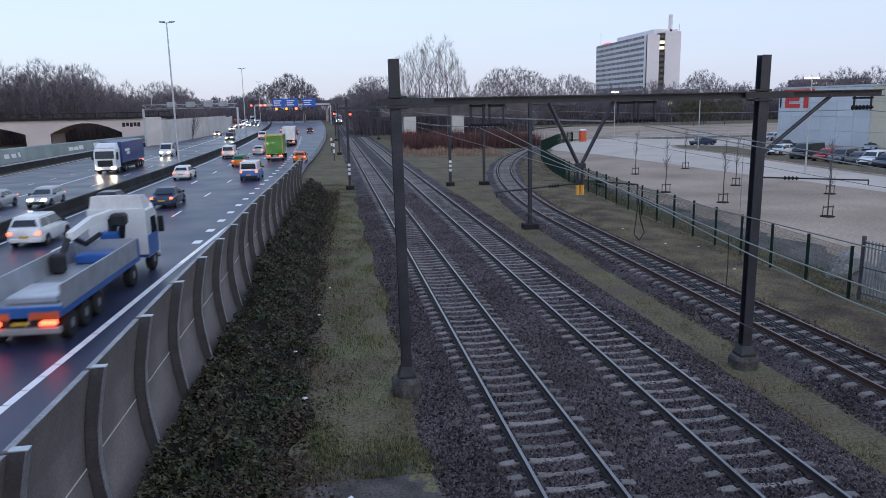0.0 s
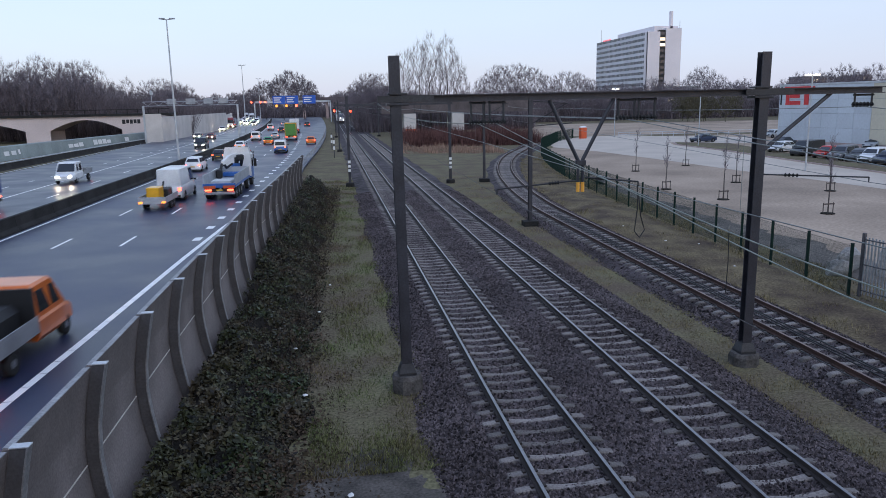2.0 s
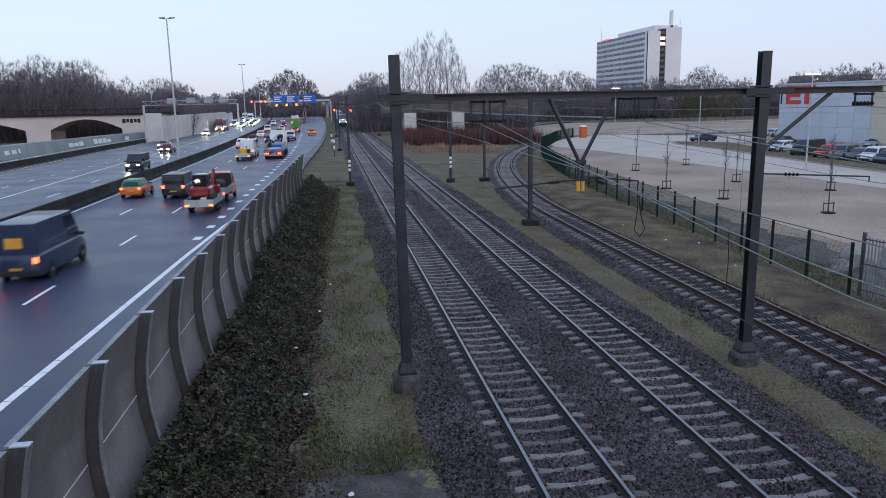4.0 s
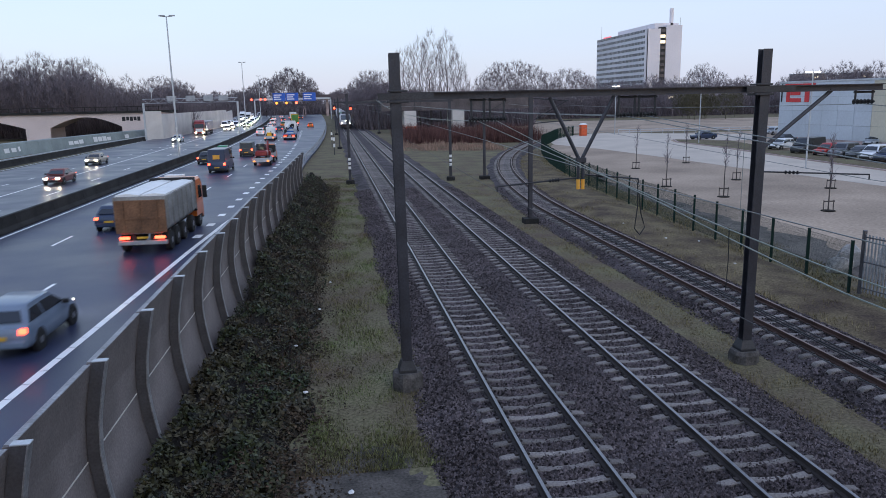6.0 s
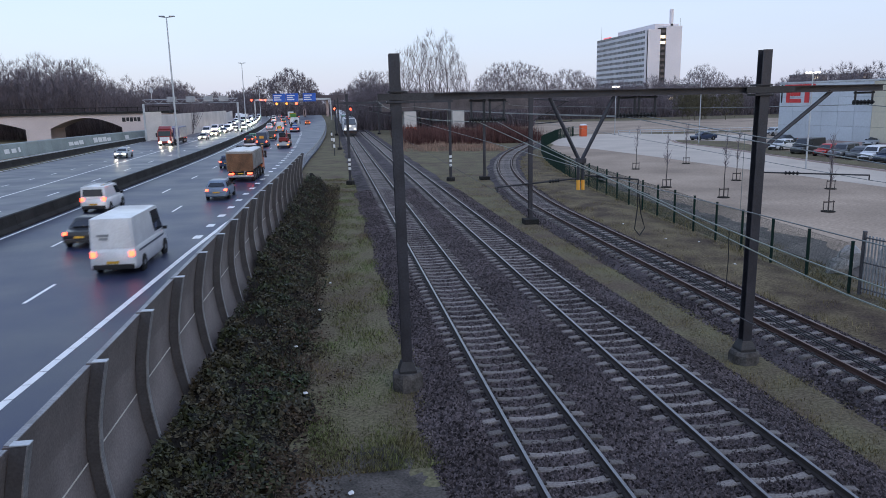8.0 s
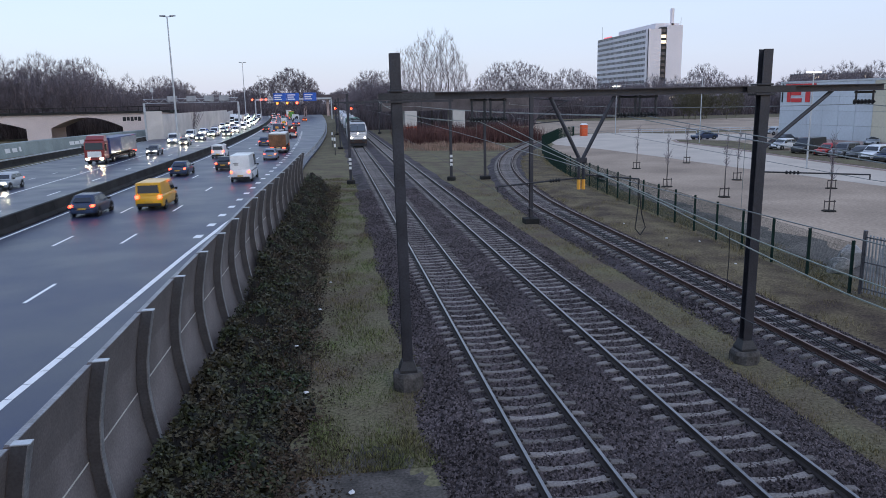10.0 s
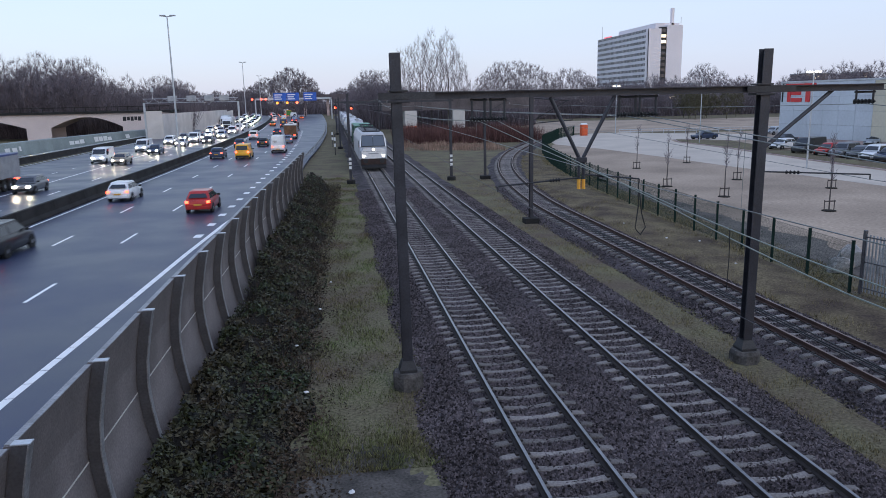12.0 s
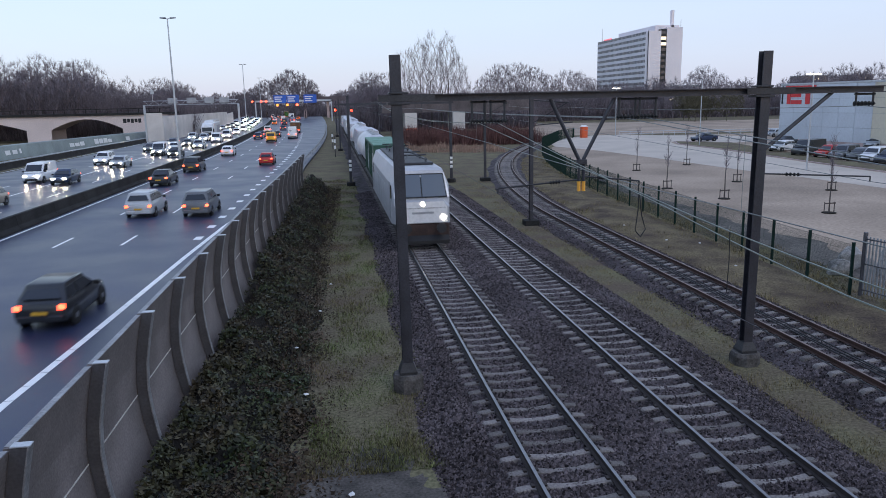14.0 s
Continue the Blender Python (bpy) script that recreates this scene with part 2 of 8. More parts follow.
def beam_h(bm, x, y, z0, z1, b, h, t=0.02, lean=0.0):
    """An upright wide-flange column: flanges across y."""
    half = [(-b / 2, -h / 2), (b / 2, -h / 2), (b / 2, -h / 2 + t), (t / 2, -h / 2 + t), (t / 2, h / 2 - t), (b / 2, h / 2 - t), (b / 2, h / 2), (-b / 2, h / 2), (-b / 2, h / 2 - t), (-t / 2, h / 2 - t), (-t / 2, -h / 2 + t), (-b / 2, -h / 2 + t)]
    loft(bm, [[(x + a + d, y + c, z) for a, c in half] for z, d in ((z0, 0.0), (z1, lean))])


def interp(pts, v):
    return float(np.interp(v, [a for a, _ in pts], [b for _, b in pts]))


def smooth_curve(pts, n):
    """Points on a smooth line through pts (x over y), n per span."""
    ys = np.array([a for a, _ in pts], float)
    xs = np.array([b for _, b in pts], float)
    s = np.gradient(xs, ys)
    res = []
    for i in range(len(ys) - 1):
        h = ys[i + 1] - ys[i]
        for k in range(n):
            u = k / n
            res.append((ys[i] + u * h, (2 * u**3 - 3 * u**2 + 1) * xs[i] + (u**3 - 2 * u**2 + u) * h * s[i]
                        + (3 * u**2 - 2 * u**3) * xs[i + 1] + (u**3 - u**2) * h * s[i + 1]))
    return res + [(ys[-1], xs[-1])]


def ribbon(name, left, right, ys, z, material, thick=0.0, kind="structure", label="", category=""):
    """A strip of ground between two lines x(y)."""
    bm = bmesh.new()
    tops = [(bm.verts.new((left(y), y, z)), bm.verts.new((right(y), y, z))) for y in ys]
    for (a, b), (c, d) in zip(tops, tops[1:]):
        bm.faces.new((a, b, d, c))
    if thick:
        ex = bmesh.ops.extrude_face_region(bm, geom=bm.faces[:])
        bmesh.ops.translate(bm, vec=(0, 0, -thick), verts=[v for v in ex["geom"] if isinstance(v, bmesh.types.BMVert)])
    ob = link(name, bm, material)
    return tagged(ob, label, category, kind=kind)


# ---------------------------------------------------------------- plan of the place
def track_1(y):
    return 4.36 + 0.0037 * y


def track_2(y):
    return 8.24 + 0.0030 * y


CURVE_3 = smooth_curve(((-30, 14.0), (0, 14.05), (20, 14.15), (30, 14.2), (40, 14.32), (48, 14.55), (55, 15.15), (62, 16.05), (70, 17.35), (78, 19.0),
                        (85, 20.75), (92, 22.8), (98, 24.85), (106, 28.0), (120, 34.0), (140, 42.6), (170, 57.0)), 6)



def track_3(y):
    return interp(CURVE_3, y)


BEND = smooth_curve(((-600, -20), (-200, -6.8), (0, 0), (45, 1.5), (66, 2.1), (92, 2.85), (115, 3.25), (140, 3.2), (170, 2.8), (235, 1.0), (300, -2.5),
                     (400, -9.5), (560, -24.0), (800, -52.0)), 6)


def bend(y):
    return interp(BEND, y)


RIGHT_EDGE = smooth_curve(((-600, -24), (0, -6.0), (30, -5.2), (60, -3.4), (90, -2.9), (124, -1.6), (158, -0.7), (235, -0.2), (330, -0.9), (456, -3.0), (738, -11.0), (800, -14)), 6)


def right_edge(y):
    return interp(RIGHT_EDGE, y)


# shoulders of the two ballast beds on the side of the grass strip
T2R, T3L = 2.35, 1.75
ROAD_Z, GROUND_Z = -0.15, -0.45
YS = [-600, -400, -250, -150, -80, -40] + [float(v) for v in range(-20, 320, 5)] + [float(v) for v in range(320, 801, 20)]


# ---------------------------------------------------------------- ground and roads
def build_ground():
    bm = bmesh.new()
    xs = [-3000, -600, -150, -60, -20, 0, 20, 60, 150, 600, 3000]
    ys = [-600, -100, 0, 30, 60, 100, 150, 250, 500, 1200, 4000]
    g_ = [[bm.verts.new((x, y, GROUND_Z)) for x in xs] for y in ys]
    for a, b in zip(g_, g_[1:]):
        for i in range(len(xs) - 1):
            bm.faces.new((a[i], a[i + 1], b[i + 1], b[i]))
    tagged(link("ground", bm, M["verge"]), "dull winter grass and bare earth reaching the horizon", "ground", kind="structure")


def line_marks(name, off, y0, y1, w, material, dash=None, fn=None, phase=0.0, label=""):
    """A painted line along the road at a lateral place; dash = (length, period)."""
    f = fn or (lambda y: off + bend(y))
    road = bpy.data.objects["road"]
    if dash is None:
        bm = bmesh.new()
        ys = [y for y in YS if y0 <= y <= y1]
        prev = None
        for y in ys:
            cur = (bm.verts.new((f(y) - w / 2, y, ROAD_Z + 0.006)), bm.verts.new((f(y) + w / 2, y, ROAD_Z + 0.006)))
            if prev:
                bm.faces.new((prev[0], prev[1], cur[1], cur[0]))
            prev = cur
        link(name, bm, material, road)
        return
    ln, period = dash
    y = y0 + phase
    bm = bmesh.new()
    box(bm, -w / 2, w / 2, 0, ln, 0, 0.006)
    proto = None
    while y < y1:
        dx = f(y + ln) - f(y)
        m = Matrix.Translation((f(y), y, ROAD_Z + 0.001)) @ Matrix.Rotation(-math.atan2(dx, ln), 4, "Z")
        if proto is None:
            proto = link(name, bm, material, road)
            proto.matrix_basis = m
        else:
            o = new(name, proto.data)
            o.parent = road
            o.matrix_basis = m
        y += period


def build_road():
    ribbon("road", median_x, right_edge, YS, ROAD_Z, M["asphalt"], 0.25, label="damp dark asphalt carriageway leading away from the bridge", category="road")
    ribbon("road_oncoming", lambda y: -39.6 + bend(y) * (0.4 if y < 200 else 1), median_x, YS, ROAD_Z, M["asphalt_wet"], 0.25, label="wet dark asphalt carriageway of the oncoming traffic", category="road")
    W = M["paint_line"]
    line_marks("edge_line", 0, 6, 60, 0.24, W, (0.96, 1.0), fn=lambda y: interp(((-150, -16), (0, -9.0), (18.5, -8.42), (23.9, -8.05), (37.3, -7.25), (46.2, -6.6), (60, -5.0)), y))
    line_marks("block_mark", -8.92, 41.6, 200, 0.45, W, (1.0, 4.0))
    line_marks("lane_dash", -12.75, -20, 330, 0.15, W, (3.0, 12.0), phase=1.0)
    line_marks("lane_dash", -16.3, -20, 330, 0.15, W, (3.0, 12.0), phase=1.2)
    line_marks("inner_edge_line", -20.25, -150, 500, 0.2, W)
    line_marks("edge_line", -24.3 + 0, -150, 500, 0.16, W, (3.0, 12.0), fn=lambda y: -24.1 + bend(y) * (0.15 if y < 150 else 1))
    line_marks("lane_line", 0, -150, 500, 0.2, W, fn=lambda y: -27.6 + (bend(y) - 3.1) * (0 if y < 140 else 1))
    line_marks("lane_dash", 0, 40, 300, 0.15, W, (1.5, 6.0), fn=lambda y: -31.1 + (bend(y) - 3.1) * (0 if y < 140 else 1) + 0.03 * (y - 83) * (1 if y < 140 else 0) + (1.6 if y >= 140 else 0))
    line_marks("outer_edge_line", 0, -100, 400, 0.2, W, fn=lambda y: -38.9 + (bend(y) - 3.1) * (0 if y < 140 else 1) + (0.5 if y > 140 else 0.0))


def profile_along(name, prof, fn, ys, material, z=0.0, parent=None):
    """A solid of constant cross-section (x, z) along the line x = fn(y)."""
    bm = bmesh.new()
    loft(bm, [[(fn(y) + a, y, z + b) for a, b in prof] for y in ys])
    return link(name, bm, material, parent)


def median_x(y):
    return -20.75 + bend(y) * 0.85


def build_median():
    prof = ((-0.4, 0), (0.4, 0), (0.38, 0.12), (0.2, 0.32), (0.13, 0.95), (-0.13, 0.95), (-0.2, 0.32), (-0.38, 0.12))
    ob = new("median_barrier")
    tagged(ob, "dark weathered concrete step barrier between the carriageways", "barrier", kind="structure")
    step = 6.0
    y = -60.0
    while y < 420:
        m = Matrix.Translation((median_x(y), y, ROAD_Z)) @ Matrix.Rotation(-math.atan2(median_x(y + step) - median_x(y), step), 4, "Z")
        if y == -60.0:
            bm = bmesh.new()
            loft(bm, [[(a, s, b) for a, b in prof] for s in (0.0, step - 0.015)])
            first = link("barrier_block", bm, M["concrete_dark"], ob)
            first.matrix_basis = m
        else:
            o = new("barrier_block", first.data)
            o.parent = ob
            o.matrix_basis = m
        y += step


def build_guard_rail():
    """Steel guard rail on posts along the outer edge beyond the noise barrier."""
    ob = new("guard_rail")
    tagged(ob, "galvanised steel guard rail along the bend of the road", "guard rail")
    ys = [62 + 4 * k for k in range(0, 60)]
    prof = ((0, 0.45), (0.05, 0.5), (0.0, 0.56), (0.05, 0.64), (0.0, 0.72), (-0.03, 0.72), (-0.03, 0.45))
    profile_along("rail", prof, lambda y: right_edge(y) - 0.35, ys, M["rail_steel"], ROAD_Z, ob)
    bm = bmesh.new()
    box(bm, 0.0, 0.08, -0.06, 0.06, -0.3, 0.68)
    pr = link("post", bm, M["rail_steel"], ob)
    pr.location = (right_edge(62) - 0.3, 62, ROAD_Z)
    for y in ys[1:40]:
        o = new("post", pr.data)
        o.parent = ob
        o.location = (right_edge(y) - 0.3, y, ROAD_Z)


# ---------------------------------------------------------------- tracks
def rail_profile():
    return (((-0.07, -0.16), (0.07, -0.16), (0.07, -0.145), (0.012, -0.12), (0.012, -0.045), (0.035, -0.035), (0.035, -0.006), (0.025, 0.0),
             (-0.025, 0.0), (-0.035, -0.006), (-0.035, -0.035), (-0.012, -0.045), (-0.012, -0.12), (-0.07, -0.145)))


def sleeper_mesh():
    bm = bmesh.new()
    rings = []
    half = ((0.0, -0.196, 0.088), (0.25, -0.190, 0.088), (0.45, -0.170, 0.094), (0.58, -0.152, 0.10), (0.95, -0.152, 0.10), (1.2, -0.180, 0.095), (1.26, -0.24, 0.10))
    for x, top, hw in [(-a, b, c) for a, b, c in half[:0:-1]] + list(half):
        rings.append([(x, -hw - 0.02, -0.34), (x, hw + 0.02, -0.34), (x, hw, top - 0.02), (x, hw - 0.03, top), (x, -hw + 0.03, top), (x, -hw, top - 0.02)])
    loft(bm, rings)
    for s in (-1, 1):
        for d in (-0.12, 0.12):
            box(bm, s * 0.7525 + d - 0.035, s * 0.7525 + d + 0.035, -0.06, 0.06, -0.16, -0.115, 1)
    me = bpy.data.meshes.new("sleeper")
    bmesh.ops.recalc_face_normals(bm, faces=bm.faces)
    bm.to_mesh(me)
    bm.free()
    me.materials.append(M["sleeper"])
    me.materials.append(M["rail_side"])
    return me


def build_track(fn, y0, y1, label, sleepers_to, mesh, rusty=False, group="railway tracks"):
    ob = tagged(new("railway_track"), label, "railway track", group)
    for s in (-1, 1):
        bm = bmesh.new()
        ys = [y0 + 2.0 * k for k in range(int((y1 - y0) / 2.0) + 1)]
        rings = []
        for y in ys:
            d = (fn(y + 0.5) - fn(y - 0.5))
            c = 1 / math.hypot(1, d)
            rings.append([(fn(y) + (s * 0.7525 + a) * c, y - (s * 0.7525 + a) * d * c, b) for a, b in rail_profile()])
        vs = loft(bm, rings)
        for f in bm.faces:
            if min(v.co.z for v in f.verts) > -0.007:
                f.material_index = 1
        link("rail", bm, [M["rail_rust_side"], M["rail_rusty"]] if rusty else [M["rail_side"], M["rail_head"]], ob)
    if rusty:
        for off in (-0.16, 0.0, 0.14):
            bm = bmesh.new()
            tube(bm, [Vector((fn(v) + off + 0.03 * math.sin(v * 0.9 + off * 20), v, -0.135)) for v in range(2, 46)], 0.022, 5)
            link("cable", bm, M["black"], ob, "black cable between the rails")
    y = max(y0, 7.0)
    n = 0
    while y < sleepers_to and n < 300:
        d = fn(y + 0.5) - fn(y - 0.5)
        o = new("sleeper", mesh)
        o.parent = ob
        o.matrix_basis = Matrix.Translation((fn(y), y, random.uniform(-0.008, 0.004))) @ Matrix.Rotation(-math.atan(d) + random.uniform(-0.012, 0.012), 4, "Z")
        y += 0.6 * math.cos(math.atan(d))
        n += 1
    return ob


def build_ballast():
    """Crushed-stone beds: a raised bed under the two main tracks, one under the curved track, with loose stones on top."""
    def bed(name, left, right, ys, label):
        bm = bmesh.new()
        prev = None
        for y in ys:
            l_, r_ = left(y), right(y)
            row = []
            k = 14
            for i in range(k + 1):
                u = i / k
                x = l_ + (r_ - l_) * u
                edge = min((x - l_), (r_ - x))
                z = -0.222 + 0.02 * noise.noise((x * 0.9, y * 0.5, 0)) - max(0, 0.8 - edge) * 0.26
                row.append(bm.verts.new((x, y, z)))
            if prev:
                for i in range(k):
                    bm.faces.new((prev[i], prev[i + 1], row[i + 1], row[i]))
            prev = row
        ob = link(name, bm, M["ballast"])
        for p_ in ob.data.polygons:
            p_.use_smooth = True
        return tagged(ob, label, "ballast", kind="stuff")
    ys = [0.0 + 1.0 * k for k in range(60)] + [60 + 5.0 * k for k in range(70)]
    bed("ballast_bed", lambda y: track_1(y) - 2.35 + 0.12 * math.sin(y * 0.7) + 0.1 * math.sin(y * 1.9), lambda y: track_2(y) + T2R + 0.15 * math.sin(y * 0.5 + 1), ys, "grey crushed-stone ballast under the two straight tracks")
    ys3 = [0.0 + 1.0 * k for k in range(130)]
    bed("ballast_bed", lambda y: track_3(y) - T3L - 0.012 * max(0, y - 60) + 0.12 * math.sin(y * 0.6), lambda y: track_3(y) + 1.75 + 0.012 * max(0, y - 60) + 0.1 * math.sin(y * 0.8), ys3, "grey crushed-stone ballast under the curved track")


def scatter_stones(name, count, seed, xf, y0, y1, z, label):
    rng = np.random.default_rng(seed)
    u = rng.random(count)
    y = y0 + (y1 - y0) * u**1.8
    lo = np.array([xf(v)[0] for v in y])
    hi = np.array([xf(v)[1] for v in y])
    x = lo + (hi - lo) * rng.random(count)
    s = rng.uniform(0.022, 0.058, count)
    base = np.array([(1, 0, 0), (-0.5, 0.87, 0), (-0.5, -0.87, 0), (0.2, 0.3, 0.9), (-0.4, -0.2, 0.6)])
    tri = np.array([(0, 1, 3), (1, 4, 3), (1, 2, 4), (2, 0, 3), (2, 3, 4)])
    v = np.repeat(base[None], count, 0) * s[:, None, None]
    v *= rng.uniform(0.7, 1.3, (count, 5, 1))
    a = rng.uniform(0, 6.28, count)
    c, sn = np.cos(a)[:, None], np.sin(a)[:, None]
    vx = v[:, :, 0] * c - v[:, :, 1] * sn + x[:, None]
    vy = v[:, :, 0] * sn + v[:, :, 1] * c + y[:, None]
    edge = np.minimum(x - lo, hi - x) - 0.12
    vz = v[:, :, 2] + (z - np.maximum(0, 0.8 - edge) * 0.26)[:, None]
    verts = np.stack([vx, vy, vz], -1).reshape(-1, 3)
    faces = (tri[None] + 5 * np.arange(count)[:, None, None]).reshape(-1, 3)
    tagged(mesh_np(name, verts, faces, M["stone"]), label, "ballast", kind="stuff")


# ---------------------------------------------------------------- overhead line
YA = 18.4


def concrete_foot(x, y, z0, z1, r):
    bm = bmesh.new()
    rings = []
    for z, q in ((z0, r), (z1 - 0.1, r), (z1, r * 0.9)):
        rings.append([(x + q * math.cos(i * math.pi / 4 + 0.39), y + q * math.sin(i * math.pi / 4 + 0.39), z) for i in range(8)])
    loft(bm, rings)
    return bm


def insulator(bm, a, b, r=0.055, n=5):
    a, b = Vector(a), Vector(b)
    rod(bm, a, b, 0.025, 0.025, 6)
    for i in range(n):
        p_ = a.lerp(b, (i + 0.5) / n)
        d = (b - a).normalized() * 0.02
        rod(bm, p_ - d, p_ + d, r, r * 0.6, 8)


def build_portal_near():
    ob = tagged(new("catenary_portal"), "dark grey steel portal with two masts over the tracks", "catenary portal", "catenary portals")
    for x, zb, lean in ((1.79, 0.06, -0.09), (11.52, -0.07, 0.06)):
        bm = bmesh.new()
        beam_h(bm, x, YA, zb, 8.25, 0.26, 0.26, 0.022, lean)
        part("mast", bm, M["mast"], ob)
        bm = bmesh.new()
        loft(bm, [[(x + sx * s, YA + sy * s, z) for sx, sy in ((-1, -1), (1, -1), (1, 1), (-1, 1))] for z, s in ((zb - 0.02, 0.23), (zb + 0.05, 0.23), (zb + 0.28, 0.15))])
        part("base_plate", bm, M["steel_dark"], ob)
        part("foot", concrete_foot(x, YA, -0.75, zb - 0.02, 0.42), M["concrete_foot"], ob, "stained concrete mast foot")
    bm = bmesh.new()
    sec = [(-0.13, 7.12), (0.13, 7.12), (0.13, 7.145), (0.012, 7.145), (0.012, 7.275), (0.13, 7.275), (0.13, 7.30), (-0.13, 7.30), (-0.13, 7.275), (-0.012, 7.275), (-0.012, 7.145), (-0.13, 7.145)]
    loft(bm, [[(x, YA + a, z) for a, z in sec] for x in (1.54, 15.15)])
    part("cross_beam", bm, M["mast"], ob)
    for x in (1.76, 11.52):
        bm = bmesh.new()
        box(bm, x - 0.28, x + 0.28, YA - 0.19, YA + 0.19, 7.05, 7.11, bev=0.01)
        box(bm, x - 0.24, x + 0.24, YA - 0.17, YA + 0.17, 7.31, 7.36, bev=0.01)
        box(bm, x - 0.5, x + 0.9, YA - 0.15, YA - 0.132, 7.13, 7.29)
        part("clamp", bm, M["steel_dark"], ob)
    bm = bmesh.new()
    rod(bm, (13.6, YA, 7.14), (11.6, YA, 5.58), 0.055)
    part("strut", bm, M["mast"], ob)
    # frames below the beam with insulator sets
    for x0, x1, z in ((3.62, 3.95, 6.6), (4.10, 4.46, 6.6), (7.53, 7.97, 6.62), (8.09, 8.53, 6.62), (14.34, 14.86, 6.82)):
        bm = bmesh.new()
        for x in (x0, x1):
            rod(bm, (x, YA, 7.12), (x, YA, z), 0.03, 0.03, 6)
        rod(bm, (x0 - 0.05, YA, 7.08), (x1 + 0.05, YA, 7.08), 0.03, 0.03, 6)
        part("hanger_frame", bm, M["steel_dark"], ob)
        bm = bmesh.new()
        insulator(bm, (x0 - 0.07, YA, z), (x1 + 0.07, YA, z), 0.075, 6)
        part("insulator", bm, M["black"], ob)
    # V-shaped drop bracket and steady arms
    bm = bmesh.new()
    rod(bm, (5.66, YA, 7.12), (6.47, YA, 5.52), 0.05)
    rod(bm, (7.40, YA, 7.12), (6.56, YA, 5.52), 0.05)
    box(bm, 6.38, 6.66, YA - 0.06, YA + 0.06, 5.42, 5.55, bev=0.01)
    rod(bm, (6.46, YA, 5.45), (6.46, YA, 4.98), 0.04)
    rod(bm, (6.59, YA, 5.45), (6.59, YA, 4.98), 0.04)
    part("drop_bracket", bm, M["mast"], ob)
    for x in (6.46, 6.59):
        bm = bmesh.new()
        rod(bm, (x, YA, 4.98), (x, YA, 4.72), 0.05)
        part("marker_sleeve", bm, M["orange_pole"], ob, "yellow-orange marker sleeve")
    for a, b in (((6.42, YA, 5.02), (4.28, YA, 4.87)), ((6.63, YA, 5.1), (8.14, YA, 4.93)), ((11.64, YA, 5.0), (15.0, YA, 4.80))):
        a, b = Vector(a), Vector(b)
        bm = bmesh.new()
        rod(bm, a, b, 0.022, 0.022, 6)
        rod(bm, b, b + Vector((0, 0, -0.14)), 0.02, 0.02, 6)
        part("steady_arm", bm, M["steel_dark"], ob)
        bm = bmesh.new()
        insulator(bm, a.lerp(b, 0.22), a.lerp(b, 0.36), 0.055, 4)
        part("insulator", bm, M["black"], ob)


def build_portal_far(y, xl, xr, top, beam_z, label):
    ob = tagged(new("catenary_portal"), label, "catenary portal", "catenary portals")
    for x in (xl, xr):
        bm = bmesh.new()
        beam_h(bm, x, y, -0.1, top, 0.24, 0.24, 0.02)
        part("mast", bm, M["mast"], ob)
        part("foot", concrete_foot(x, y, -0.75, -0.08, 0.42), M["concrete_dark"], ob)
        if y < 80:
            for k in range(3):
                bm = bmesh.new()
                box(bm, x - 0.125, x + 0.125, y - 0.135, y - 0.122, 0.95 + k * 0.4, 1.2 + k * 0.4)
                part("marker_band", bm, M["white_paint"], ob, "white reflective band")
    bm = bmesh.new()
    box(bm, xl - 0.3, xr + 0.3, y - 0.1, y + 0.1, beam_z, beam_z + 0.2)
    part("cross_beam", bm, M["mast"], ob)
    for x in (track_1(y), track_2(y)):
        bm = bmesh.new()
        for d in (-0.3, 0.3):
            rod(bm, (x + d, y, beam_z), (x + d, y, beam_z - 0.7), 0.03, 0.03, 6)
        insulator(bm, (x - 0.4, y, beam_z - 0.7), (x + 0.4, y, beam_z - 0.7))
        part("hanger_frame", bm, M["steel_dark"], ob)


def build_single_mast(x, y, top, label, arm=None):
    ob = tagged(new("catenary_mast"), label, "catenary mast", "single catenary masts")
    bm = bmesh.new()
    beam_h(bm, x, y, -0.15, top, 0.22, 0.22, 0.02)
    part("mast", bm, M["mast"], ob)
    bm = bmesh.new()
    box(bm, x - 0.45, x + 0.45, y - 0.4, y + 0.4, -0.75, -0.13, bev=0.03)
    part("foot", bm, M["concrete_dark"], ob)
    if arm:
        bm = bmesh.new()
        rod(bm, (x, y, 5.6), (x + arm, y, 5.75), 0.03, 0.03, 6)
        rod(bm, (x, y, 7.1), (x + arm * 0.9, y, 6.9), 0.03, 0.03, 6)
        rod(bm, (x, y, 5.7), (x + arm * 0.85, y, 6.9), 0.03, 0.03, 6)
        part("bracket_arm", bm, M["steel_dark"], ob)


def wire_run(name, pts, r, material, label, sag=0.0, n=8):
    bm = bmesh.new()
    full = []
    for a, b in zip(pts, pts[1:]):
        a, b = Vector(a), Vector(b)
        for k in range(n):
            u = k / n
            p_ = a.lerp(b, u)
            p_.z -= sag * 4 * u * (1 - u)
            full.append(p_)
    full.append(Vector(pts[-1]))
    tube(bm, full, r, 5)
    return tagged(link(name, bm, material), label, "overhead wire", "overhead wires")


